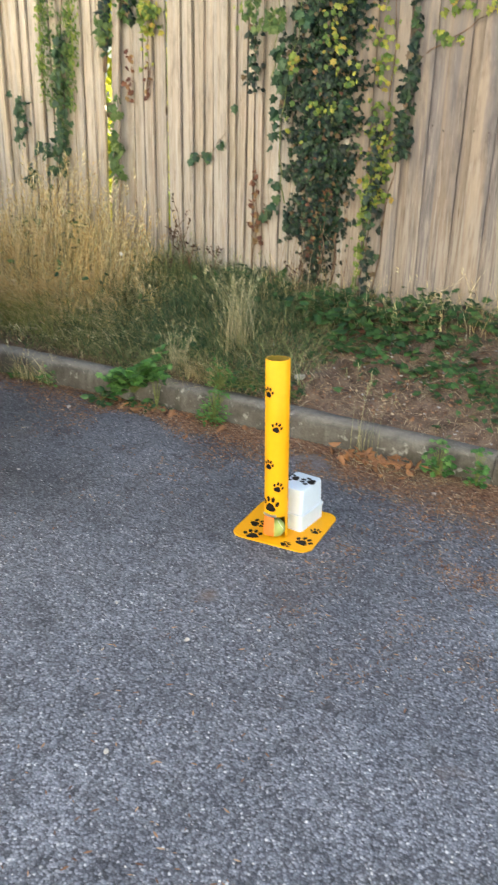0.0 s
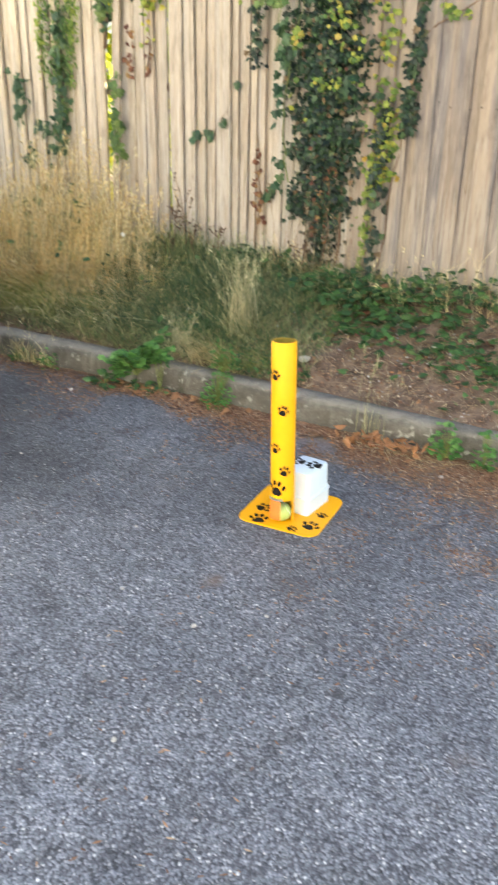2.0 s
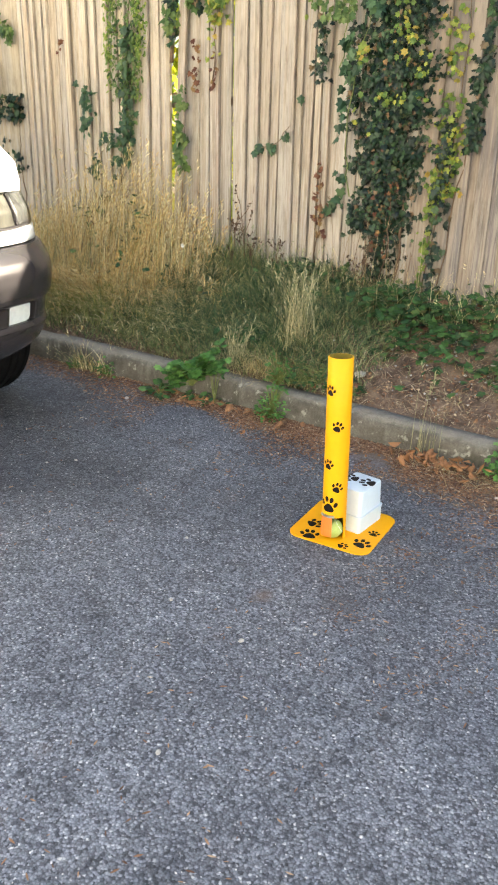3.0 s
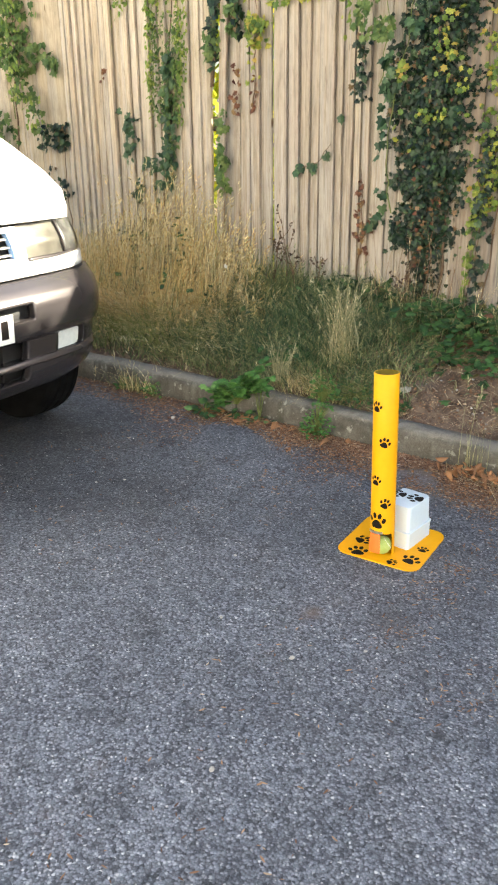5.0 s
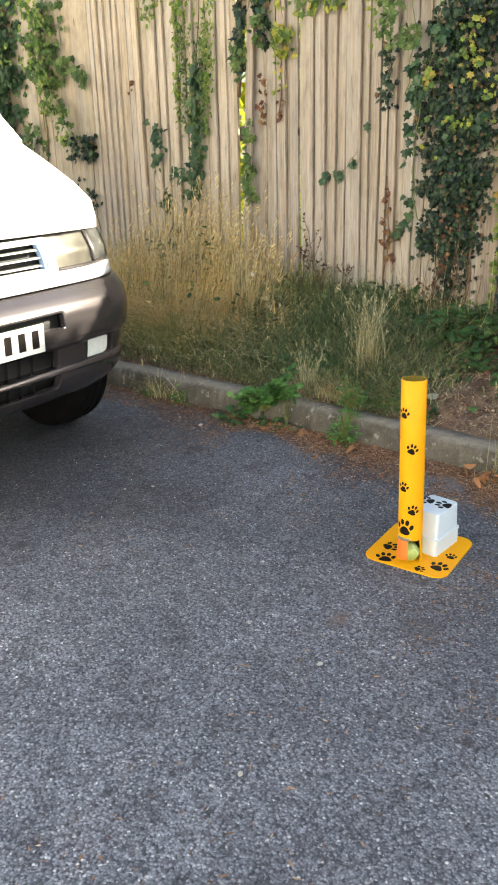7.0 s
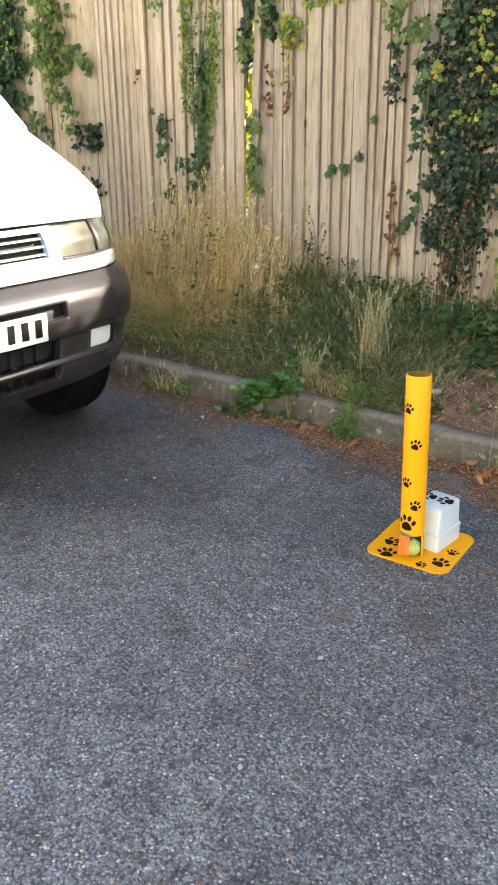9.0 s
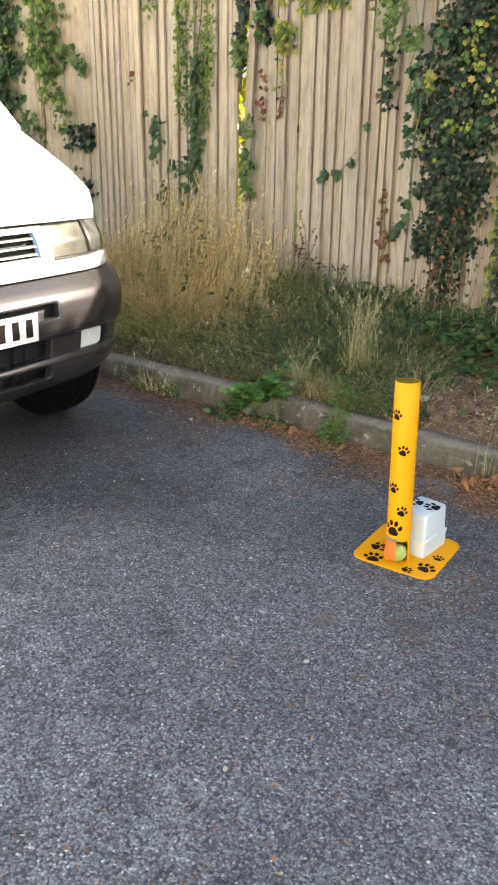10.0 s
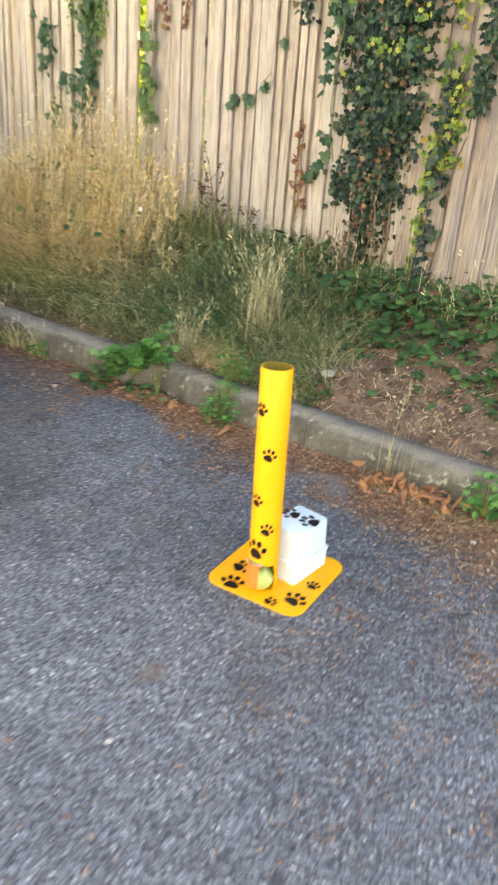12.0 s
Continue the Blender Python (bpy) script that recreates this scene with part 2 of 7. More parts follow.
def wood_material(name, base_stops, grey, grey_share=(0.45, 0.65), across=9.0, fine=0.16, cracks=0.75, bands=(2.6, 1.3), bleached=(0.5, 0.46, 0.41), detail=6):
    """Weathered boards: streaky heartwood, grey weathered bands, cracks, knots and a bleached, flaking foot."""
    m, n, l, b = shader(name, 0.88, 0, 0.2)
    streaks = noise_tex(n, l, placed(n, l, (across, across, 1.1), True), 0.7, detail, 0.6, 0.8)
    r = ramp(n, base_stops)
    l.new(streaks, r.inputs["Fac"])
    oi = n.new("ShaderNodeObjectInfo")
    tone = ramp(n, [(0.0, (0.84, 0.8, 0.75)), (0.16, (1.0, 0.98, 0.95)), (0.32, (0.9, 0.89, 0.89)), (0.48, (1.12, 1.08, 1.01)), (0.64, (0.95, 0.89, 0.83)), (0.82, (1.05, 1.05, 1.05)), (1.0, (0.88, 0.83, 0.77))])
    l.new(oi.outputs["Random"], tone.inputs["Fac"])
    c = mixed(n, l, "MULTIPLY", 1.0, r.outputs["Color"], tone.outputs["Color"])
    # grey bands run up the board
    band = noise_tex(n, l, placed(n, l, (bands[0], bands[0], bands[1]), True), 1.0, 5, 0.6, 0.5)
    wash = ramp(n, [(grey_share[0], (0, 0, 0)), (grey_share[1], (0.8, 0.8, 0.8))])
    l.new(band, wash.inputs["Fac"])
    c = mixed(n, l, "MIX", wash.outputs["Color"], c, grey)
    # fine grain and blotches
    grain = noise_tex(n, l, placed(n, l, (34, 34, 2.6), True), 1.6, 5, 0.65, 0.4)
    g = ramp(n, [(0.3, (1 - 1.6 * fine,) * 3), (0.55, (1, 1, 1)), (0.75, (1 + fine,) * 3)])
    l.new(grain, g.inputs["Fac"])
    c = mixed(n, l, "MULTIPLY", 1.0, c, g.outputs["Color"])
    blot = ramp(n, [(0.3, (0.68, 0.67, 0.67)), (0.5, (1, 1, 1)), (0.7, (1.17, 1.16, 1.15))])
    l.new(noise_tex(n, l, placed(n, l, (1.2, 1.2, 6), True), 2.2, 6, 0.68), blot.inputs["Fac"])
    c = mixed(n, l, "MULTIPLY", 1.0, c, blot.outputs["Color"])
    # dark hair cracks
    crack = ramp(n, [(0.475, (1, 1, 1)), (0.5, (0.42, 0.37, 0.33)), (0.525, (1, 1, 1))])
    l.new(noise_tex(n, l, placed(n, l, (5, 5, 0.9), True), 1.5, 3, 0.5), crack.inputs["Fac"])
    c = mixed(n, l, "MULTIPLY", cracks, c, crack.outputs["Color"])
    # bleached flakes, most of them near the foot
    xyz = n.new("ShaderNodeSeparateXYZ")
    tc = n.new("ShaderNodeTexCoord")
    l.new(tc.outputs["Object"], xyz.inputs["Vector"])
    low = n.new("ShaderNodeMath")
    low.operation = "MULTIPLY_ADD"
    low.inputs[1].default_value = -0.28
    l.new(xyz.outputs["Z"], low.inputs[0])
    l.new(noise_tex(n, l, placed(n, l, (6, 6, 5), True), 1.3, 7, 0.7), low.inputs[2])
    flake = ramp(n, [(0.40, (0, 0, 0)), (0.5, (0.65, 0.65, 0.65))])
    l.new(low.outputs[0], flake.inputs["Fac"])
    c = mixed(n, l, "MIX", flake.outputs["Color"], c, bleached)
    # knots
    knot = ramp(n, [(0.0, (0.22, 0.16, 0.12)), (0.05, (0.45, 0.37, 0.31)), (0.09, (1, 1, 1))])
    vo = n.new("ShaderNodeTexVoronoi")
    vo.inputs["Scale"].default_value = 0.8
    l.new(placed(n, l, (3, 3, 7), True), vo.inputs["Vector"])
    l.new(vo.outputs["Distance"], knot.inputs["Fac"])
    c = mixed(n, l, "MULTIPLY", 1.0, c, knot.outputs["Color"])
    l.new(c, b.inputs["Base Color"])
    bumped(n, l, b, grain, min(0.4, 3.6 * fine), 0.003)
    return m


def kerb_material():
    m, n, l, b = shader("kerb_concrete", 0.92, 0, 0.25)
    v = placed(n, l, (1, 1, 1), True)
    r = ramp(n, [(0.28, (0.054, 0.05, 0.041)), (0.5, (0.12, 0.112, 0.095)), (0.72, (0.215, 0.205, 0.182))])
    l.new(noise_tex(n, l, v, 7, 7, 0.68), r.inputs["Fac"])
    algae = ramp(n, [(0.52, (0, 0, 0)), (0.66, (0.75, 0.75, 0.75))])
    l.new(noise_tex(n, l, placed(n, l, (1, 1, 0.35), True), 10, 6, 0.7), algae.inputs["Fac"])
    c = mixed(n, l, "MIX", algae.outputs["Color"], r.outputs["Color"], (0.06, 0.058, 0.042))
    lichen = ramp(n, [(0.6, (0, 0, 0)), (0.66, (0.7, 0.7, 0.7))])
    l.new(noise_tex(n, l, v, 26, 5, 0.6), lichen.inputs["Fac"])
    c = mixed(n, l, "MIX", lichen.outputs["Color"], c, (0.36, 0.36, 0.32))
    # worn top edge, with the brightness of its lit top mixed into the colour
    tc = n.new("ShaderNodeTexCoord")
    xyz = n.new("ShaderNodeSeparateXYZ")
    l.new(tc.outputs["Object"], xyz.inputs["Vector"])
    rag = n.new("ShaderNodeMath")
    rag.operation = "MULTIPLY_ADD"
    rag.inputs[1].default_value = 0.05
    l.new(noise_tex(n, l, v, 15, 6, 0.7), rag.inputs[0])
    l.new(xyz.outputs["Z"], rag.inputs[2])
    lightened = n.new("ShaderNodeMapRange")
    lightened.inputs["From Min"].default_value, lightened.inputs["From Max"].default_value = 0.129, 0.146
    lightened.inputs["To Max"].default_value = 0.8
    l.new(rag.outputs[0], lightened.inputs["Value"])
    c = mixed(n, l, "MIX", lightened.outputs["Result"], c, (0.275, 0.248, 0.208))
    grit = noise_tex(n, l, v, 210, 3, 0.6)
    g = ramp(n, [(0.3, (0.7, 0.7, 0.7)), (0.7, (1.2, 1.2, 1.2))])
    l.new(grit, g.inputs["Fac"])
    l.new(mixed(n, l, "MULTIPLY", 1.0, c, g.outputs["Color"]), b.inputs["Base Color"])
    bumped(n, l, b, grit, 0.6, 0.004)
    return m


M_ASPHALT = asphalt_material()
M_KERB = kerb_material()
M_SOIL = surface("dry_soil", (0.058, 0.038, 0.027), (0.25, 0.178, 0.13), 16, 190, 0.95, bump=0.8, depth=0.012)
M_BOARD = wood_material("weathered_board", [(0.28, (0.25, 0.207, 0.162)), (0.45, (0.37, 0.317, 0.256)), (0.68, (0.47, 0.413, 0.345))], (0.385, 0.358, 0.328), (0.46, 0.64), 6.0, 0.11, 0.4, (2.0, 1.0), (0.52, 0.48, 0.425))
# yellowish narrow run; the brighter light on the left is put into its colour
M_BOARD_LEFT = wood_material("yellowish_board", [(0.28, (0.35, 0.288, 0.21)), (0.45, (0.49, 0.418, 0.322)), (0.68, (0.6, 0.528, 0.425))], (0.47, 0.43, 0.38), (0.46, 0.64), 6.0, 0.11, 0.4, (2.0, 1.0), (0.58, 0.53, 0.46))
M_BOARD_WIDE = wood_material("weathered_wide_board", [(0.25, (0.225, 0.186, 0.152)), (0.5, (0.275, 0.231, 0.19)), (0.75, (0.325, 0.278, 0.23))], (0.15, 0.139, 0.143), (0.44, 0.57), 1.6, 0.03, 0.1, (1.2, 1.6), (0.36, 0.315, 0.27), 2)
# yellow-beige far panel; glare over the left end is put into its colour
M_BOARD_GLARE = wood_material("glare_wide_board", [(0.25, (0.37, 0.305, 0.22)), (0.5, (0.45, 0.38, 0.285)), (0.75, (0.52, 0.45, 0.345))], (0.36, 0.32, 0.27), (0.48, 0.62), 2.2, 0.07, 0.3, (1.4, 1.5))
M_RAIL = surface("weathered_rail", (0.2, 0.15, 0.11), (0.35, 0.28, 0.21), 4, 60, 0.9, stretch=(1, 8, 8))
M_YELLOW = surface("yellow_paint", (0.80, 0.372, 0.003), (0.83, 0.392, 0.004), 3, 60, 0.48, bump=0.03, depth=0.0005, mottle=0.03, spec=0.25)
M_BLACK = surface("black_vinyl", (0.007, 0.005, 0.004), (0.012, 0.009, 0.008), 30, 200, 0.6, bump=0, spec=0.15)
M_ORANGE = surface("orange_rubber", (0.75, 0.17, 0.02), (0.82, 0.21, 0.035), 20, 150, 0.55, bump=0.1, mottle=0.03)
M_STEEL = surface("steel", (0.5, 0.5, 0.5), (0.65, 0.64, 0.62), 30, 200, 0.35, 1.0, bump=0.05)
M_WHITE_PLASTIC = surface("white_plastic", (0.58, 0.68, 0.77), (0.61, 0.71, 0.79), 5, 90, 0.42, bump=0.03, depth=0.0006, mottle=0.03)
M_FELT = surface("ball_felt", (0.4, 0.5, 0.12), (0.5, 0.6, 0.19), 40, 900, 0.95, bump=0.9, depth=0.002)
M_SEAM = surface("ball_seam", (0.7, 0.72, 0.6), (0.8, 0.8, 0.7), 40, 300, 0.8, bump=0.1)
M_WHITE_CAR = surface("white_car_paint", (0.78, 0.78, 0.77), (0.82, 0.82, 0.81), 2, 40, 0.22, bump=0.0, spec=0.6, mottle=0.03)
M_BUMPER = surface("grey_bumper_paint", (0.07, 0.062, 0.066), (0.086, 0.077, 0.081), 4, 120, 0.2, 0.6, bump=0.02, depth=0.0005, mottle=0.03, spec=0.6)
M_BLACK_PLASTIC = surface("black_plastic", (0.012, 0.012, 0.013), (0.025, 0.025, 0.026), 12, 200, 0.6, bump=0.1)
M_TYRE = surface("tyre_rubber", (0.004, 0.004, 0.004), (0.010, 0.0095, 0.0095), 14, 150, 0.9, bump=0.3, spec=0.06)
M_CHROME = surface("bright_strip", (0.4, 0.39, 0.37), (0.48, 0.47, 0.44), 20, 80, 0.3, 0.5, bump=0.0, mottle=0.03)
M_RIM = surface("silver_rim", (0.4, 0.4, 0.41), (0.5, 0.5, 0.5), 10, 90, 0.35, 0.8, bump=0.0)
M_PLATE = surface("white_plate", (0.76, 0.76, 0.74), (0.8, 0.8, 0.78), 10, 80, 0.35, bump=0.0, mottle=0.03)
M_REFLECTOR = surface("lamp_reflector", (0.1, 0.094, 0.08), (0.34, 0.325, 0.285), 5, 60, 0.25, 0.6, bump=0.0, mottle=0.03)
# inner faces of the yellow tube; shade inside is put into the colour
M_INNER = surface("inner_pipe_wall", (0.16, 0.12, 0.012), (0.22, 0.17, 0.02), 12, 90, 0.5, bump=0.05)
M_FOG = surface("fog_lamp_lens", (0.66, 0.7, 0.68), (0.76, 0.8, 0.77), 60, 300, 0.25, bump=0.3, depth=0.002, mottle=0.03)
M_RIB = surface("grey_lens_rib", (0.03, 0.03, 0.029), (0.1, 0.1, 0.096), 14, 300, 0.25, bump=0.2, depth=0.002, mottle=0.05)
M_BLUE = surface("blue_badge_tint", (0.2, 0.33, 0.62), (0.3, 0.45, 0.72), 15, 80, 0.3, bump=0.0, mottle=0.03)
M_STONE = surface("pale_stone", (0.34, 0.32, 0.29), (0.56, 0.53, 0.48), 60, 400, 0.85, bump=0.4, per_object=True)
M_STEM = surface("woody_stem", (0.1, 0.06, 0.035), (0.2, 0.13, 0.08), 20, 150, 0.9)
M_GREEN_STEM = surface("green_stem", (0.1, 0.14, 0.03), (0.2, 0.22, 0.06), 20, 150, 0.7)

g_m, g_n, g_l, g_b = shader("clear_lens", 0.05)
g_t, g_g, g_f, g_x = g_n.new("ShaderNodeBsdfTransparent"), g_n.new("ShaderNodeBsdfGlossy"), g_n.new("ShaderNodeFresnel"), g_n.new("ShaderNodeMixShader")
g_g.inputs["Roughness"].default_value = 0.05
g_f.inputs["IOR"].default_value = 1.5
g_l.new(g_f.outputs["Fac"], g_x.inputs["Fac"])
g_l.new(g_t.outputs["BSDF"], g_x.inputs[1])
g_l.new(g_g.outputs["BSDF"], g_x.inputs[2])
g_l.new(g_x.outputs["Shader"], g_n["Material Output"].inputs["Surface"])
M_GLASS = g_m
d_m, d_n, d_l, d_b = shader("tinted_windscreen", 0.04, 0, 0.6)
d_b.inputs["Base Color"].default_value = (0.012, 0.015, 0.016, 1)
M_TINT = d_m

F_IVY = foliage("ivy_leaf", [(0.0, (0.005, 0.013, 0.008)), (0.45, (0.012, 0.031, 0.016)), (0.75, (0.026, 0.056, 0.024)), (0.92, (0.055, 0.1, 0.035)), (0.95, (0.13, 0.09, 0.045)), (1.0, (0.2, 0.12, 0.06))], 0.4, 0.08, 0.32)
F_BROWN = foliage("dead_weed_seed", [(0.0, (0.05, 0.032, 0.022)), (0.6, (0.11, 0.07, 0.045)), (1.0, (0.22, 0.15, 0.09))], 0.85, 0.05)
F_MID = foliage("mid_ivy_leaf", [(0.0, (0.02, 0.052, 0.024)), (0.5, (0.04, 0.088, 0.036)), (1.0, (0.075, 0.135, 0.05))], 0.45, 0.15, 0.4)
F_GREEN = foliage("climber_leaf", [(0.0, (0.055, 0.11, 0.03)), (0.5, (0.1, 0.165, 0.045)), (1.0, (0.19, 0.25, 0.075))], 0.5, 0.3)
F_YELLOW = foliage("yellowing_leaf", [(0.0, (0.08, 0.15, 0.035)), (0.4, (0.21, 0.28, 0.05)), (0.85, (0.42, 0.42, 0.07)), (1.0, (0.46, 0.3, 0.07))], 0.5, 0.35)
F_TOP = foliage("light_leaf", [(0.0, (0.1, 0.18, 0.035)), (0.5, (0.19, 0.28, 0.05)), (1.0, (0.36, 0.4, 0.09))], 0.5, 0.4)
F_PALE = foliage("pale_grass_blade", [(0.0, (0.2, 0.22, 0.1)), (0.5, (0.36, 0.35, 0.18)), (1.0, (0.55, 0.5, 0.3))], 0.65, 0.3)
F_BLEACH = foliage("bleached_stalk", [(0.0, (0.3, 0.28, 0.15)), (0.5, (0.55, 0.5, 0.29)), (1.0, (0.78, 0.71, 0.48))], 0.65, 0.3)
F_WISP = foliage("grey_green_stalk", [(0.0, (0.2, 0.22, 0.11)), (0.5, (0.36, 0.35, 0.2)), (1.0, (0.54, 0.5, 0.32))], 0.65, 0.3)
F_RED = foliage("withered_leaf", [(0.0, (0.1, 0.038, 0.024)), (0.6, (0.19, 0.08, 0.042)), (1.0, (0.28, 0.18, 0.07))], 0.7, 0.2)
F_GROUND = foliage("ground_leaf", [(0.0, (0.02, 0.055, 0.018)), (0.5, (0.045, 0.11, 0.03)), (0.85, (0.075, 0.16, 0.045)), (0.95, (0.14, 0.19, 0.06)), (1.0, (0.16, 0.06, 0.04))], 0.45, 0.2)
F_WEED = foliage("weed_leaf", [(0.0, (0.05, 0.14, 0.035)), (0.6, (0.11, 0.26, 0.06)), (1.0, (0.19, 0.36, 0.1))], 0.5, 0.3)
F_GRASS = foliage("grass_blade", [(0.0, (0.035, 0.07, 0.028)), (0.4, (0.13, 0.185, 0.07)), (0.75, (0.24, 0.28, 0.12)), (0.88, (0.32, 0.31, 0.16)), (1.0, (0.52, 0.45, 0.26))], 0.55, 0.15)
F_LIME = foliage("yellow_green_blade", [(0.0, (0.1, 0.14, 0.035)), (0.45, (0.26, 0.3, 0.09)), (0.85, (0.42, 0.42, 0.15)), (1.0, (0.6, 0.52, 0.24))], 0.55, 0.3)
F_DEEP = foliage("deep_green_blade", [(0.0, (0.025, 0.058, 0.026)), (0.5, (0.075, 0.14, 0.06)), (0.85, (0.18, 0.245, 0.11)), (1.0, (0.4, 0.36, 0.2))], 0.5, 0.12)
F_STRAW = foliage("straw_blade", [(0.0, (0.36, 0.26, 0.12)), (0.25, (0.64, 0.5, 0.25)), (0.6, (0.84, 0.71, 0.41)), (0.92, (0.9, 0.82, 0.56)), (1.0, (0.34, 0.36, 0.15))], 0.6, 0.3)
F_GOLD = foliage("golden_blade", [(0.0, (0.38, 0.22, 0.08)), (0.3, (0.68, 0.47, 0.19)), (0.7, (0.86, 0.68, 0.33)), (0.92, (0.9, 0.79, 0.48)), (1.0, (0.34, 0.36, 0.13))], 0.6, 0.3)
F_LITTER = foliage("needle_litter", [(0.0, (0.095, 0.05, 0.031)), (0.55, (0.27, 0.145, 0.082)), (0.9, (0.43, 0.265, 0.155)), (1.0, (0.6, 0.49, 0.34))], 0.85, 0.1)
F_DRY = foliage("dry_leaf_skin", [(0.0, (0.14, 0.065, 0.032)), (0.4, (0.29, 0.135, 0.06)), (0.8, (0.45, 0.235, 0.11)), (1.0, (0.6, 0.42, 0.25))], 0.75, 0.15)
F_STALK = foliage("broken_stalk", [(0.0, (0.16, 0.095, 0.055)), (0.5, (0.34, 0.24, 0.15)), (0.85, (0.52, 0.42, 0.28)), (1.0, (0.66, 0.57, 0.42))], 0.75, 0.1)
F_SOILY = foliage("bank_litter", [(0.0, (0.06, 0.034, 0.022)), (0.5, (0.17, 0.095, 0.06)), (0.85, (0.32, 0.2, 0.125)), (1.0, (0.56, 0.45, 0.32))], 0.85, 0.05)
# the sunlit glow behind the fence is put into this yellow leaf colour
F_FAR = foliage("sunlit_hedge_leaf", [(0.0, (0.2, 0.3, 0.03)), (0.5, (0.45, 0.52, 0.05)), (1.0, (0.8, 0.7, 0.06))], 0.5, 0.6)

# ---- helpers for meshes ----
rng = np.random.default_rng(7)


def mesh_of(name, verts, faces, material, smooth=False):
    me = bpy.data.meshes.new(name)
    me.from_pydata(verts if isinstance(verts, list) else verts.tolist(), [], faces if isinstance(faces, list) else faces.tolist())
    me.materials.append(material)
    if smooth:
        me.shade_smooth()
    me.update()
    return me


def thing(name, label, category, place=(0, 0, 0), group="", kind=""):
    ob = new(name)
    ob.location = place
    ob.empty_display_size = 0.1
    return tagged(ob, label, category, group, kind)


def part(name, bm, material, parent, label="", smooth=False, place=None):
    """Links a bmesh, in its parent's coordinates, as one mesh object."""
    me = bpy.data.meshes.new(name)
    bmesh.ops.recalc_face_normals(bm, faces=bm.faces)
    bm.to_mesh(me)
    bm.free()
    me.materials.append(material)
    if smooth:
        me.shade_smooth()
    ob = new(name, me)
    ob.parent = parent
    if place is not None:
        ob.location = place
    if label:
        ob["label"] = label
    return ob


def linked(name, me, parent=None, m=None, label=""):
    ob = new(name, me)
    ob.parent = parent
    if m is not None:
        ob.matrix_local = m
    if label:
        ob["label"] = label
    return ob


def box_bm(x0, x1, y0, y1, z0, z1, bevel=0.0, segments=2):
    bm = bmesh.new()
    bmesh.ops.create_cube(bm, size=1)
    bmesh.ops.scale(bm, verts=bm.verts, vec=(x1 - x0, y1 - y0, z1 - z0))
    bmesh.ops.translate(bm, verts=bm.verts, vec=((x0 + x1) / 2, (y0 + y1) / 2, (z0 + z1) / 2))
    if bevel:
        bmesh.ops.bevel(bm, geom=bm.edges[:], offset=bevel, segments=segments, affect="EDGES", profile=0.5)
    return bm


def tube_bm(points, radii, sides=6, bm=None):
    """A tapering round stem along points."""
    bm = bm or bmesh.new()
    pts = [Vector(p) for p in points]
    rings = []
    for i, p in enumerate(pts):
        d = (pts[min(i + 1, len(pts) - 1)] - pts[max(i - 1, 0)]).normalized()
        side = d.orthogonal().normalized()
        up = d.cross(side)
        r = radii[i] if isinstance(radii, (list, tuple)) else radii
        rings.append([bm.verts.new(p + r * (math.cos(a) * side + math.sin(a) * up)) for a in (2 * math.pi * k / sides for k in range(sides))])
    for a, b in zip(rings, rings[1:]):
        for k in range(sides):
            bm.faces.new((a[k], a[(k + 1) % sides], b[(k + 1) % sides], b[k]))
    bm.faces.new(rings[0][::-1])
    bm.faces.new(rings[-1])
    return bm


IVY_SHAPE = np.array([(0, 0.3), (0, 0), (-0.22, -0.16), (-0.52, 0.05), (-0.34, 0.3), (-0.46, 0.55), (-0.18, 0.6), (0, 1.0), (0.18, 0.6), (0.46, 0.55), (0.34, 0.3), (0.52, 0.05), (0.22, -0.16)])
OVAL_SHAPE = np.array([(0, 0.45), (0, 0), (-0.22, 0.15), (-0.33, 0.42), (-0.2, 0.75), (0, 1.0), (0.2, 0.75), (0.33, 0.42), (0.22, 0.15)])
STAR_SHAPE = np.array([(0, 0.3)] + [((0.56 if k % 2 else 0.36) * math.sin(math.pi * (1 + k / 6)), 0.3 - (0.56 if k % 2 else 0.36) * math.cos(math.pi * k / 6)) for k in range(12)])
LONG_SHAPE = np.array([(0, 0.5), (0, 0), (-0.09, 0.25), (-0.12, 0.5), (-0.07, 0.8), (0, 1.0), (0.07, 0.8), (0.12, 0.5), (0.09, 0.25)])


def leaf_arrays(centres, tips, normals, sizes, shape, cup=0.18):
    """Vertices and faces of many folded leaves."""
    centres, tips, normals = np.asarray(centres), np.asarray(tips), np.asarray(normals)
    tips = tips / np.linalg.norm(tips, axis=1, keepdims=True)
    normals = normals - tips * np.sum(normals * tips, axis=1, keepdims=True)
    normals = normals / np.linalg.norm(normals, axis=1, keepdims=True)
    sides = np.cross(tips, normals)
    k = len(shape)
    bend = -cup * np.abs(shape[:, 0]) * 1.4 - cup * 0.8 * (shape[:, 1] - 0.3) ** 2
    v = centres[:, None] + sizes[:, None, None] * (shape[None, :, 0:1] * sides[:, None] + shape[None, :, 1:2] * tips[:, None] + bend[None, :, None] * normals[:, None])
    fan = np.array([(0, i, i + 1 if i + 1 < k else 1) for i in range(1, k)])
    f = (np.arange(len(centres)) * k)[:, None, None] + fan[None]
    return v.reshape(-1, 3), f.reshape(-1, 3)


def joined(arrays):
    vs, fs, start = [], [], 0
    for v, f in arrays:
        vs.append(v)
        fs.append(f + start)
        start += len(v)
    return np.concatenate(vs), np.concatenate(fs)


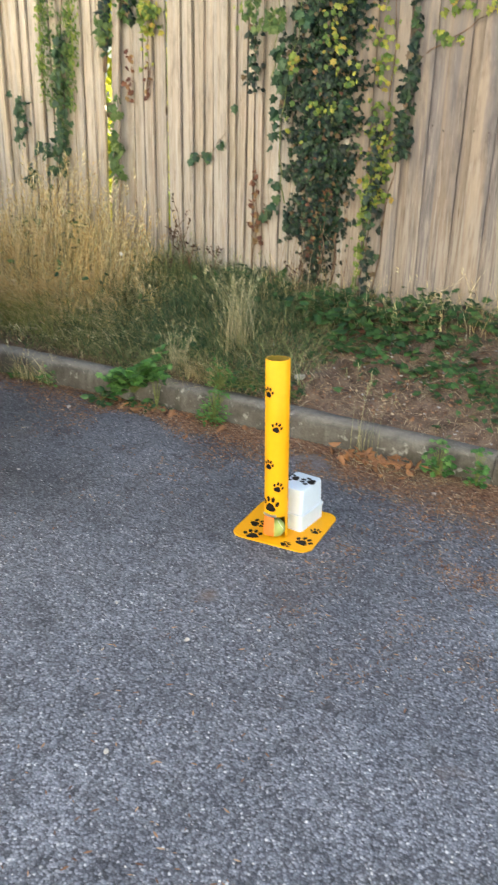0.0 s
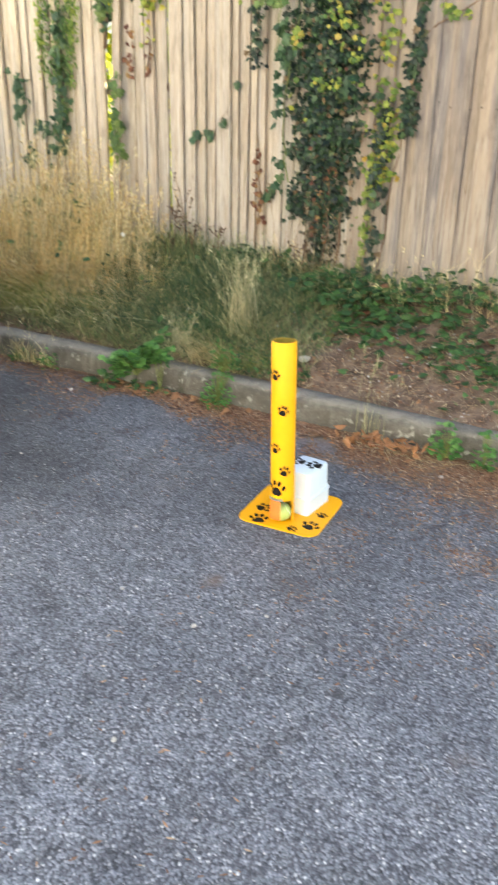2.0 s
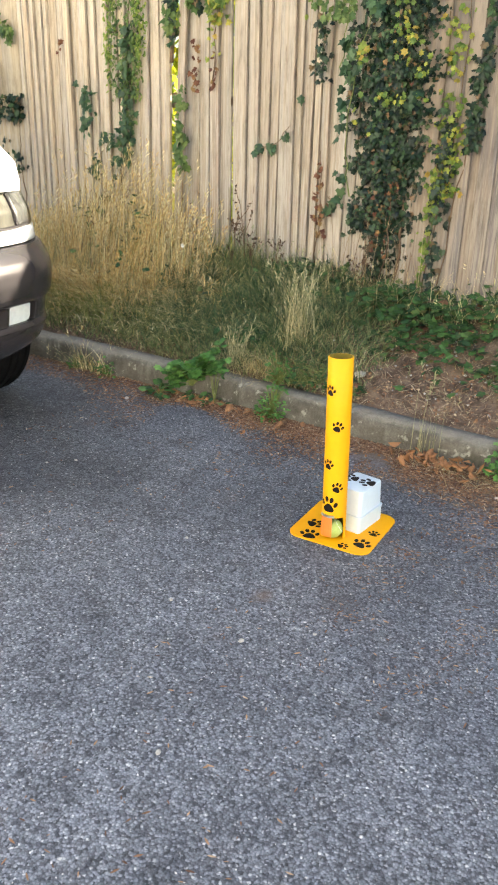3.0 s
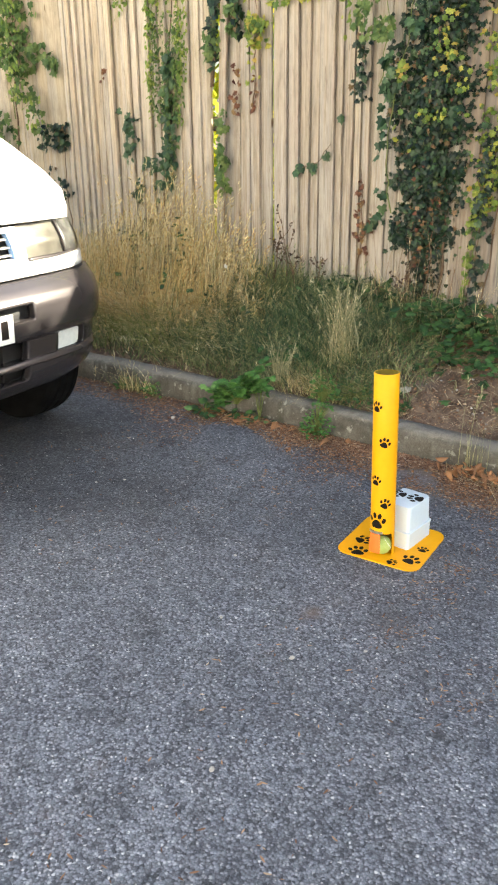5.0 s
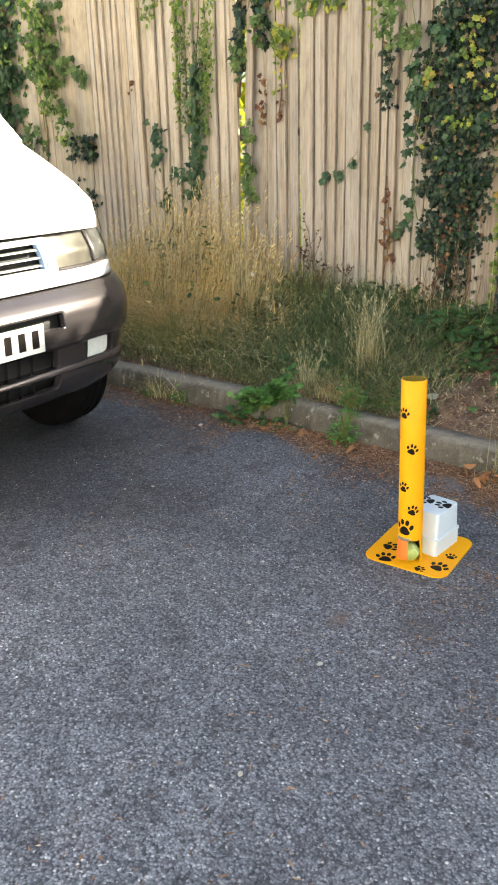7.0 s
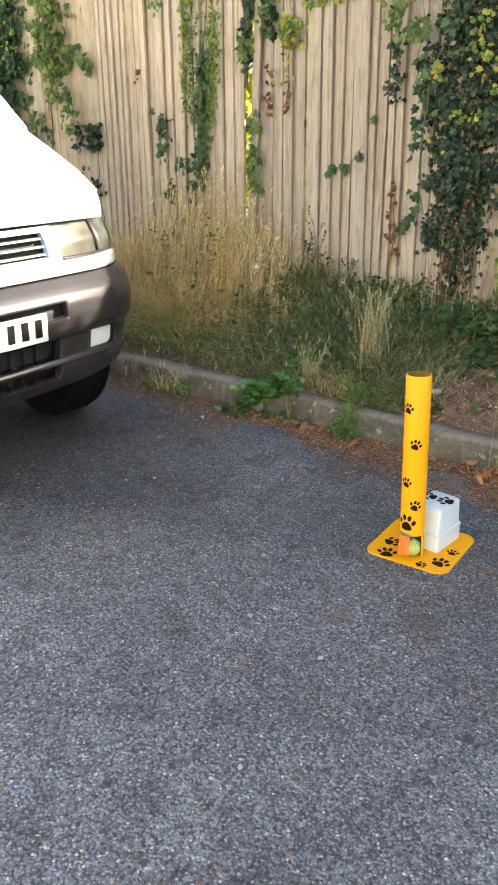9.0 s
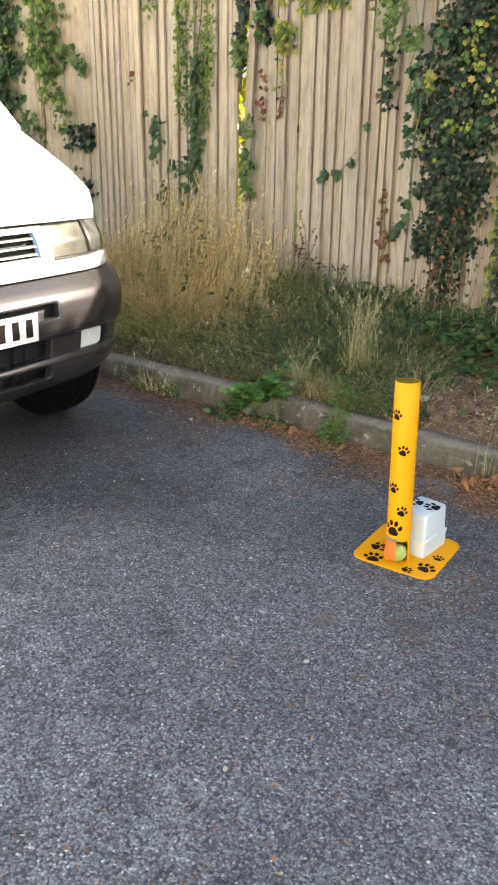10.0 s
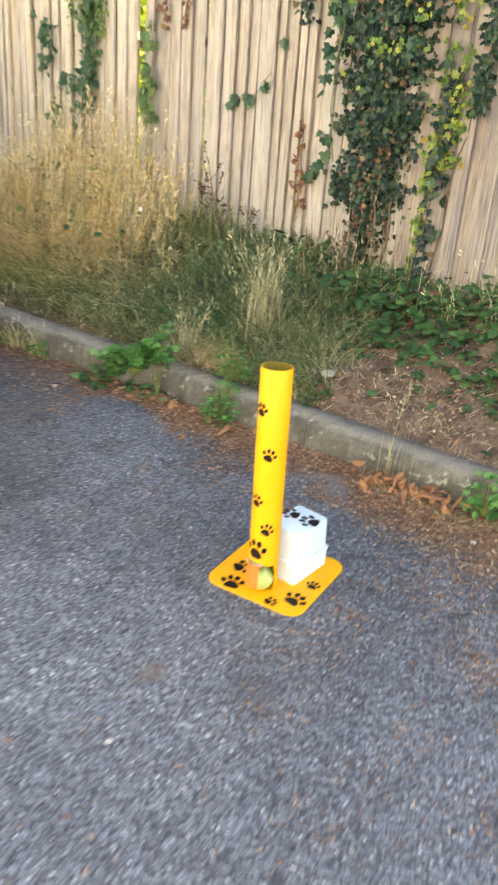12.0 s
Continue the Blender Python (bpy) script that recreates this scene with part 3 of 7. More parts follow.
def blade_arrays(roots, heights, widths, leans, turns, levels=3, droop=1.0):
    """Vertices and triangles of many curved blades of grass."""
    n = len(roots)
    d = np.stack([np.cos(turns), np.sin(turns), np.zeros(n)], 1)
    face = turns + rng.uniform(-1.2, 1.2, n) + np.pi / 2
    s = np.stack([np.cos(face), np.sin(face), np.zeros(n)], 1)
    vs = []
    for i in range(levels):
        t = i / levels
        c = roots + d * (leans * t ** (1 + droop))[:, None] + np.array([0, 0, 1]) * (heights * (t - 0.18 * (leans / np.maximum(heights, 1e-3)) * t * t))[:, None]
        w = (widths * (1 - 0.75 * t))[:, None] / 2
        vs += [c - s * w, c + s * w]
    vs.append(roots + d * leans[:, None] + np.array([0, 0, 1]) * (heights * (1 - 0.18 * leans / np.maximum(heights, 1e-3)))[:, None])
    v = np.stack(vs, 1)
    tri = []
    for i in range(levels - 1):
        a = 2 * i
        tri += [(a, a + 1, a + 3), (a, a + 3, a + 2)]
    a = 2 * (levels - 1)
    tri.append((a, a + 1, a + 2))
    k = 2 * levels + 1
    f = (np.arange(n) * k)[:, None, None] + np.array(tri)[None]
    return v.reshape(-1, 3), f.reshape(-1, 3)


# ---- plan ----
KERB_Y, KERB_H, KERB_W = 1.565, 0.118, 0.125
FENCE_Y, FENCE_TOP = 2.60, 2.24


def bank_z(x, y):
    """Height of the bank behind the kerb."""
    x, y = np.asarray(x, float), np.asarray(y, float)
    t = np.clip((y - KERB_Y - KERB_W) / (FENCE_Y - KERB_Y - KERB_W), 0, 1)
    rise = 0.095 + 0.36 * t ** 0.9
    lumps = 0.018 * np.sin(5.1 * x + 1.3 * y) + 0.014 * np.sin(11.3 * x - 7.7 * y + 1.0) + 0.008 * np.sin(23 * x + 19 * y)
    return rise + lumps * np.clip(t * 4, 0.05, 1)


# ---- ground, kerb, bank ----
def sheet(name, xs, ys, zf, material, smooth=True):
    gx, gy = np.meshgrid(xs, ys, indexing="ij")
    v = np.stack([gx, gy, zf(gx, gy)], -1).reshape(-1, 3)
    n, m = len(xs), len(ys)
    i, j = np.meshgrid(np.arange(n - 1), np.arange(m - 1), indexing="ij")
    a = (i * m + j).reshape(-1)
    f = np.stack([a, a + m, a + m + 1, a + 1], 1)
    return new(name, mesh_of(name, v, f, material, smooth))


road_xs = np.concatenate([np.linspace(-300, -5, 12), np.linspace(-4.8, 3, 60), np.linspace(4, 300, 12)])
road_ys = np.concatenate([np.linspace(-300, -5, 12), np.linspace(-4.5, 1.6, 48), np.linspace(3, 300, 10)])
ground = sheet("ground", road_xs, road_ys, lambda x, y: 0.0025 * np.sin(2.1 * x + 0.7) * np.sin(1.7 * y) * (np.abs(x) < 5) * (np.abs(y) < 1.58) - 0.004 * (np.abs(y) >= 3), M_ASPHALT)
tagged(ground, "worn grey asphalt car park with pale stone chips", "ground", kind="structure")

bank_xs = np.concatenate([np.linspace(-40, -7, 8), np.linspace(-6.8, 2.2, 300), np.linspace(2.6, 40, 8)])
bank_ys = np.concatenate([np.linspace(KERB_Y + 0.06, FENCE_Y + 0.1, 50), [3.2, 6.0, 30.0]])


def bank_surface(x, y):
    fine = np.array([0.012 * noise.noise((a * 9, b * 9, 0.3)) + 0.007 * noise.noise((a * 34, b * 34, 2.0)) for a, b in zip(x.ravel(), y.ravel())]).reshape(x.shape)
    return bank_z(x, y) + fine * (y > KERB_Y + KERB_W + 0.01)


bank = sheet("bank", bank_xs, bank_ys, bank_surface, M_SOIL)
tagged(bank, "sloping bank of dry brown soil behind the kerb", "ground", kind="structure")

kerb = thing("kerb", "weathered grey concrete kerb with open joints", "kerb", kind="structure")


def kerb_stone_mesh(length, seed):
    """One kerb stone with a worn, rounded front edge."""
    r = random.Random(seed)
    prof = [(0.0, -0.05), (0.002, 0.06), (0.005, KERB_H - 0.03), (0.012, KERB_H - 0.011), (0.027, KERB_H - 0.001), (0.07, KERB_H + 0.001), (KERB_W - 0.004, KERB_H - 0.002), (KERB_W, KERB_H - 0.01), (KERB_W, -0.05)]
    cuts = [0.0, 0.006] + [length * k / 14 for k in range(1, 14)] + [length - 0.006, length]
    bm = bmesh.new()
    rows_ = []
    for k, x in enumerate(cuts):
        end = 0.002 if k in (0, len(cuts) - 1) else 0.0
        rows_.append([bm.verts.new((x, y + end * (y < 0.05) + r.uniform(-0.0015, 0.0015), z - end * (z > 0.03) + r.uniform(-0.0015, 0.0015) * (z > 0))) for y, z in prof])
    for a, b in zip(rows_, rows_[1:]):
        for i in range(len(prof) - 1):
            bm.faces.new((a[i], b[i], b[i + 1], a[i + 1]))
    bm.faces.new(rows_[0])
    bm.faces.new(rows_[-1][::-1])
    bmesh.ops.recalc_face_normals(bm, faces=bm.faces)
    me = bpy.data.meshes.new("kerb_stone")
    bm.to_mesh(me)
    bm.free()
    me.materials.append(M_KERB)
    me.shade_smooth()
    return me


kerb_meshes = [kerb_stone_mesh(0.907, s) for s in range(4)]
for i in range(-12, 14):
    x, size = 0.035 + 0.915 * i, 1.006
    if i >= -1:
        place, turn = (x, KERB_Y + 0.006 + 0.004 * math.sin(i * 2.3), 0.003 * math.sin(i * 1.7)), 0.25 * math.sin(i * 3.1)
    else:
        # past the joint the row steps forward and bends slowly towards the car park
        k = -2 - i
        if i == -2:
            size = 0.92
            place, turn = (-0.88 - 0.907 * size - 0.002, KERB_Y + 0.008, -0.004), 0.0
        else:
            place, turn = (-1.718 - 0.911 * k, 1.548 - 0.030 * k - 0.004 * k * k, 0.003 * math.sin(i * 1.7)), 1.9 + 0.5 * (k - 1)
    linked("kerb_stone", kerb_meshes[i % 4], kerb, pose(*place, 0, 0, turn) @ Matrix.Diagonal((size, 1, 1, 1)))


# unseen sunlit wall, added behind the camera to bounce light onto the fence
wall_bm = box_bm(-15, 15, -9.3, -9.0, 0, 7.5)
wall_me = bpy.data.meshes.new("bounce_wall")
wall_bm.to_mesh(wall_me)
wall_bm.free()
wall_me.materials.append(surface("bounce_wall_pale", (0.7, 0.66, 0.6), (0.8, 0.76, 0.7), 2, 60, 0.9))
bounce_wall = new("bounce_wall", wall_me)
tagged(bounce_wall, "pale unseen wall added to bounce sunlight onto the fence", "wall", kind="structure")

# ---- ball dispenser, tub, ball ----
BASE = Vector((-0.512, 0.732, 0.0))
LEAN = Vector((-0.0676, 0.0306, 1.0)).normalized()
TUBE_R, TUBE_L, PLATE_T = 0.0405, 0.622, 0.005
FRONT = radians(-67)
dispenser = thing("ball_dispenser", "yellow upright tube ball dispenser with black paw prints, on asphalt", "ball dispenser", BASE)


def rounded_plate(w, d, r, t, segments=8):
    bm = bmesh.new()
    vs = []
    for cx, cy, a0 in ((w / 2 - r, d / 2 - r, 0), (-w / 2 + r, d / 2 - r, 90), (-w / 2 + r, -d / 2 + r, 180), (w / 2 - r, -d / 2 + r, 270)):
        for k in range(segments + 1):
            a = radians(a0 + 90 * k / segments)
            vs.append(bm.verts.new((cx + r * math.cos(a), cy + r * math.sin(a), 0)))
    f = bm.faces.new(vs)
    ext = bmesh.ops.extrude_face_region(bm, geom=[f])
    bmesh.ops.translate(bm, verts=[e for e in ext["geom"] if isinstance(e, bmesh.types.BMVert)], vec=(0, 0, t))
    top = [e for e in bm.edges if all(v.co.z > t * 0.5 for v in e.verts)]
    bmesh.ops.bevel(bm, geom=top, offset=0.0012, segments=2, affect="EDGES")
    return bm


plate_bm = rounded_plate(0.292, 0.318, 0.045, PLATE_T)
bmesh.ops.rotate(plate_bm, verts=plate_bm.verts, cent=(0, 0, 0), matrix=Matrix.Rotation(radians(3.5), 3, "Z"))
bmesh.ops.translate(plate_bm, verts=plate_bm.verts, vec=(-0.003, 0.084, 0))
part("base_plate", plate_bm, M_YELLOW, dispenser, "flat yellow base plate with rounded corners")



def on_tube(h, angle, r):
    """A point at height h and world angle round the leaning tube, in the dispenser's coordinates."""
    side = Vector((math.cos(angle), math.sin(angle), 0))
    side = (side - LEAN * side.dot(LEAN)).normalized()
    return Vector((0, 0, PLATE_T)) + LEAN * h + side * r


def pipe():
    """A round pipe, open at the top, with an arched opening at the foot."""
    bm = bmesh.new()
    n, wall = 72, 0.003
    hs = [0.0, 0.02, 0.04, 0.055, 0.066, 0.073, 0.0775, 0.08, 0.1, 0.2, 0.4, TUBE_L - 0.001, TUBE_L]
    a0, a1 = FRONT - radians(62), FRONT + radians(62)

    def cut(h, a):
        mid, half = (a0 + a1) / 2, (a1 - a0) / 2
        u = abs((a - mid + math.pi) % (2 * math.pi) - math.pi) / half
        top = 0.08 if u < 0.72 else 0.08 - 0.02 * ((u - 0.72) / 0.28) ** 2
        return u < 1 and h < top

    grids = []
    for r in (TUBE_R, TUBE_R - wall):
        grids.append([[bm.verts.new(on_tube(max(h, 0.0), FRONT + 2 * math.pi * k / n, r - (0.0008 if h == TUBE_L and r == TUBE_R else 0))) for k in range(n)] for h in hs])
    keep = [[not cut((hs[i] + hs[i + 1]) / 2, FRONT + 2 * math.pi * (k + 0.5) / n) for k in range(n)] for i in range(len(hs) - 1)]
    o, inn = grids
    last = len(hs) - 2
    for i in range(len(hs) - 1):
        for k in range(n):
            if not keep[i][k]:
                continue
            j = (k + 1) % n
            bm.faces.new((o[i][k], o[i][j], o[i + 1][j], o[i + 1][k]))
            bm.faces.new((inn[i][j], inn[i][k], inn[i + 1][k], inn[i + 1][j])).material_index = 1
            if i == last:
                bm.faces.new((o[i + 1][k], o[i + 1][j], inn[i + 1][j], inn[i + 1][k]))
            if i > 0 and not keep[i - 1][k]:
                bm.faces.new((o[i][j], o[i][k], inn[i][k], inn[i][j]))
            if not keep[i][j]:
                bm.faces.new((o[i][j], inn[i][j], inn[i + 1][j], o[i + 1][j]))
            if not keep[i][k - 1]:
                bm.faces.new((inn[i][k], o[i][k], o[i + 1][k], inn[i + 1][k]))
    return bm


tube = part("tube", pipe(), M_YELLOW, dispenser, "yellow plastic pipe with an arched opening at its foot", smooth=True)
tube.data.materials.append(M_INNER)
tube.modifiers.new("edges", "EDGE_SPLIT").split_angle = radians(40)

PAW = [(0.0, -0.19, 0.335, 0.265, 0), (-0.42, 0.09, 0.115, 0.17, 22), (-0.155, 0.35, 0.118, 0.18, 7), (0.155, 0.35, 0.118, 0.18, -7), (0.42, 0.09, 0.115, 0.17, -22)]


def paw_bm(size, turn, to_place):
    """A paw print: a three-lobed pad and four toes, as thin raised film. to_place maps film (u, v, height) to a point."""
    bm = bmesh.new()
    c, s = math.cos(radians(turn)), math.sin(radians(turn))
    for i, (cx, cy, rx, ry, tilt) in enumerate(PAW):
        ct, st = math.cos(radians(tilt)), math.sin(radians(tilt))
        n = 18
        rings = []
        for r, h in ((1.0, 0.0), (1.0, 0.0007), (0.5, 0.0009)):
            ring = []
            for k in range(n):
                a = 2 * math.pi * k / n
                w = r * (1 + (0.13 * math.cos(3 * a + math.pi / 2) if i == 0 else 0))
                x, y = rx * w * math.cos(a), ry * w * math.sin(a)
                x, y = cx + ct * x - st * y, cy + st * x + ct * y
                x, y = size * (c * x - s * y), size * (s * x + c * y)
                ring.append(bm.verts.new(to_place(x, y, h)))
            rings.append(ring)
        for a, b in zip(rings, rings[1:]):
            for k in range(n):
                bm.faces.new((a[k], a[(k + 1) % n], b[(k + 1) % n], b[k]))
        bm.faces.new(rings[-1])
    return bm


for h, a, size, turn in ((0.515, -109, 0.036, -8), (0.398, -66, 0.036, -20), (0.266, -104, 0.035, -10), (0.188, -56, 0.036, -24), (0.124, -94, 0.057, -4)):
    part("paw_print", paw_bm(size, turn, lambda u, v, e, h=h, a=a: on_tube(h + v, radians(a) + u / TUBE_R, TUBE_R + 0.0002 + e)), M_BLACK, dispenser, "black paw print")
for px, py, size, turn in ((-0.601, 0.765, 0.056, -45), (-0.579, 0.686, 0.062, 22), (-0.453, 0.683, 0.036, -50), (-0.407, 0.733, 0.060, -12), (-0.402, 0.822, 0.038, 8)):
    part("paw_print", paw_bm(size, turn, lambda u, v, e, px=px, py=py: Vector((px - BASE.x + u, py - BASE.y + v, PLATE_T + 0.0003 + e))), M_BLACK, dispenser, "black paw print")

# hinged orange flap and its steel strap
flap_bm = bmesh.new()
flap_rows = []
for h, out in ((0.013, 0.0075), (0.03, 0.0085), (0.055, 0.0065), (0.08, 0.004)):
    flap_rows.append([flap_bm.verts.new(on_tube(h, FRONT + radians(d), TUBE_R + out)) for d in (-58, -45, -32, -19, -6)])
for a, b in zip(flap_rows, flap_rows[1:]):
    for k in range(4):
        flap_bm.faces.new((a[k], a[k + 1], b[k + 1], b[k]))
flap = part("flap", flap_bm, M_ORANGE, dispenser, "orange rubber flap over half the opening")
sol = flap.modifiers.new("thick", "SOLIDIFY")
sol.thickness, sol.offset = 0.0025, 0
strap_bm = bmesh.new()
strap_rows = [[strap_bm.verts.new(on_tube(h, FRONT + radians(d), TUBE_R + e)) for d in range(-68, 12, 8)] for h, e in ((0.081, 0.001), (0.081, 0.005), (0.089, 0.005), (0.089, 0.001))]
for a, b in zip(strap_rows, strap_rows[1:]):
    for k in range(len(a) - 1):
        strap_bm.faces.new((a[k], a[k + 1], b[k + 1], b[k]))
for k in (0, len(strap_rows[0]) - 1):
    strap_bm.faces.new([r[k] for r in strap_rows])
strap = part("strap", strap_bm, M_STEEL, dispenser, "small steel strap holding the flap")
for d in (-56, -22, 0):
    bm = bmesh.new()
    bmesh.ops.create_uvsphere(bm, u_segments=10, v_segments=6, radius=0.0032)
    bmesh.ops.translate(bm, verts=bm.verts, vec=on_tube(0.085, FRONT + radians(d), TUBE_R + 0.005))
    part("screw", bm, M_STEEL, strap, "", True)

# tennis ball resting in the opening
ball_bm = bmesh.new()
bmesh.ops.create_icosphere(ball_bm, subdivisions=4, radius=0.0325)
ball = thing("tennis_ball", "yellow-green felt tennis ball in the tube's opening", "ball", (BASE.x + 0.0025, BASE.y - 0.0125, PLATE_T + 0.0326))
part("felt", ball_bm, M_FELT, ball, "", True)
seam_pts = []
for k in range(49):
    a = 2 * math.pi * k / 48
    p = Vector((math.cos(a) + 0.35 * math.cos(3 * a), math.sin(a) - 0.35 * math.sin(3 * a), 0.95 * math.sin(2 * a)))
    seam_pts.append(Matrix.Rotation(0.7, 3, "X") @ p.normalized() * 0.0322)
part("seam", tube_bm(seam_pts, 0.0011, 5), M_SEAM, ball, "pale curved seam")

# upturned white tub
TUB = Vector((-0.496, 0.870, PLATE_T))
tub = thing("plastic_tub", "upturned white plastic tub with black paw prints on the base plate", "tub", TUB)


def tub_shell(levels, seg=6):
    """A rounded rectangular shell through (z, half width, half depth, corner radius) levels."""
    bm = bmesh.new()
    rings = []
    for z, w, d, r in levels:
        ring = []
        for cx, cy, a0 in ((w - r, d - r, 0), (-w + r, d - r, 90), (-w + r, -d + r, 180), (w - r, -d + r, 270)):
            for k in range(seg + 1):
                a = radians(a0 + 90 * k / seg)
                ring.append(bm.verts.new((cx + r * math.cos(a), cy + r * math.sin(a), z)))
        rings.append(ring)
    n = len(rings[0])
    for a, b in zip(rings, rings[1:]):
        for k in range(n):
            bm.faces.new((a[k], a[(k + 1) % n], b[(k + 1) % n], b[k]))
    bm.faces.new(rings[0][::-1])
    bm.faces.new(rings[-1])
    bmesh.ops.rotate(bm, verts=bm.verts, cent=(0, 0, 0), matrix=Matrix.Rotation(radians(-4.5), 3, "Z"))
    return bm


TUB_H = 0.152
body = part("body", tub_shell([(0.061, 0.0560, 0.076, 0.011), (0.1, 0.0545, 0.0735, 0.012), (TUB_H - 0.006, 0.0525, 0.071, 0.013), (TUB_H - 0.0015, 0.051, 0.0695, 0.013), (TUB_H, 0.0475, 0.066, 0.012)]), M_WHITE_PLASTIC, tub, "", True)
rim = part("lid", tub_shell([(0.0, 0.060, 0.0800, 0.011), (0.001, 0.0608, 0.0808, 0.011), (0.052, 0.0600, 0.080, 0.011), (0.0525, 0.0618, 0.0818, 0.011), (0.060, 0.0618, 0.0818, 0.011), (0.0615, 0.0605, 0.0805, 0.011), (0.062, 0.0568, 0.0768, 0.011)]), M_WHITE_PLASTIC, tub, "deep white lid under the upturned tub", True)
for o in (body, rim):
    o.modifiers.new("edges", "EDGE_SPLIT").split_angle = radians(35)
for px, py, size, turn in ((0.028, 0.012, 0.058, 98), (-0.032, 0.012, 0.052, 95)):
    part("paw_print", paw_bm(size, turn, lambda u, v, e, px=px, py=py: Vector((px + u, py + v, TUB_H + 0.0003 + e))), M_BLACK, tub, "black paw print")

# ---- parked van ----
VAN = Vector((-2.04, 0.275, 0.0))
van = thing("van", "white van with a dark grey front bumper parked beside the kerb", "van", VAN)


def shell_x(y, z):
    """The front of the van at width y and height z, behind the foremost plane x = 0."""
    prof = [(0.25, -0.13), (0.29, -0.085), (0.33, -0.052), (0.37, -0.036), (0.403, -0.032), (0.42, -0.048), (0.50, -0.042), (0.515, -0.022), (0.54, -0.008), (0.60, 0.0), (0.645, -0.006), (0.68, -0.022), (0.71, -0.046), (0.735, -0.078), (0.75, -0.078), (0.80, -0.084), (0.87, -0.10), (0.94, -0.145), (0.97, -0.18)]
    zs, xs = [p[0] for p in prof], [p[1] for p in prof]
    x = float(np.interp(z, zs, xs))
    w = half_at(z)
    a = min(abs(y), w)
    r = 0.30 if z < 0.74 else 0.34
    t = max(0.0, (a - (w - r)) / r)
    return x - 0.05 * (a / w) ** 2 - 0.62 * r * (1 - math.sqrt(max(0.0, 1 - t ** 2.3)))


def half_at(z):
    return float(np.interp(z, [0.25, 0.32, 0.45, 0.6, 0.74, 0.76, 0.97], [0.82, 0.86, 0.888, 0.895, 0.90, 0.893, 0.88]))


def spaced(stops, step):
    out = []
    for a, b in zip(stops, stops[1:]):
        n = max(1, int(round((b - a) / step)))
        out += [a + (b - a) * k / n for k in range(n)]
    return out + [stops[-1]]


def front_patch(ys, zs, offset=0.0, skip=None, depth=0.03):
    """A solid patch of the front. ys run in shares of the half width, so that edges follow the body."""
    bm = bmesh.new()
    grid = [[bm.verts.new((shell_x(u * half_at(z), z) + offset, u * half_at(z), z)) for u in ys] for z in zs]
    for i in range(len(zs) - 1):
        for k in range(len(ys) - 1):
            if skip and skip((ys[k] + ys[k + 1]) / 2, (zs[i] + zs[i + 1]) / 2):
                continue
            bm.faces.new((grid[i][k], grid[i][k + 1], grid[i + 1][k + 1], grid[i + 1][k]))
    loose = [v for v in bm.verts if not v.link_faces]
    bmesh.ops.delete(bm, geom=loose, context="VERTS")
    bmesh.ops.recalc_face_normals(bm, faces=bm.faces)
    face = next(iter(bm.faces))
    if face.normal.x < 0:
        bmesh.ops.reverse_faces(bm, faces=bm.faces)
    if not depth:
        return bm
    ext = bmesh.ops.extrude_face_region(bm, geom=bm.faces[:])
    bmesh.ops.translate(bm, verts=[e for e in ext["geom"] if isinstance(e, bmesh.types.BMVert)], vec=(-depth, 0, 0))
    return bm


def soft(ob, width, angle=35):
    b = ob.modifiers.new("bevel", "BEVEL")
    b.width, b.segments, b.limit_method, b.angle_limit = width, 2, "ANGLE", radians(angle)
    ob.modifiers.new("edges", "EDGE_SPLIT").split_angle = radians(50)
    return ob


U_SLOT, U_LOW, U_FOG0, U_FOG1 = 0.414, 0.40, 0.60, 0.785
u_all = spaced([-1, -U_FOG1, -U_FOG0, -U_SLOT, -U_LOW, 0, U_LOW, U_SLOT, U_FOG0, U_FOG1, 1.0], 0.028)
z_all = spaced([0.26, 0.335, 0.405, 0.42, 0.50, 0.515, 0.54, 0.595, 0.655, 0.70, 0.738], 0.012)


def bumper_hole(u, z):
    u = abs(u)
    slot = u < U_SLOT and 0.595 < z < 0.655
    low = u < U_LOW and 0.335 < z < 0.50 and not 0.405 < z < 0.42
    fog = U_FOG0 < u < U_FOG1 and 0.42 < z < 0.50
    return slot or low or fog


bumper = soft(part("bumper", front_patch(u_all, z_all, 0, bumper_hole, 0.05), M_BUMPER, van, "dark grey moulded bumper", True), 0.007)
part("intake", front_patch(spaced([-0.46, 0.46], 0.05), spaced([0.325, 0.51], 0.03), -0.075, None, 0.02), M_BLACK_PLASTIC, bumper, "black lower air intake")
part("slot", front_patch(spaced([-0.46, 0.46], 0.05), spaced([0.585, 0.665], 0.03), -0.055, None, 0.02), M_BLACK_PLASTIC, bumper, "black upper slot")
for u in np.linspace(-0.3, 0.3, 9):
    part("grid_bar", front_patch([u - 0.004, u + 0.004], [0.335, 0.42, 0.5], -0.05, None, 0.02), M_BLACK_PLASTIC, bumper)
part("lip", front_patch(spaced([-0.99, 0.99], 0.03), [0.398, 0.404, 0.414, 0.422], 0.006, None, 0.02), M_BUMPER, bumper, "raised grey moulding across the bumper", True)
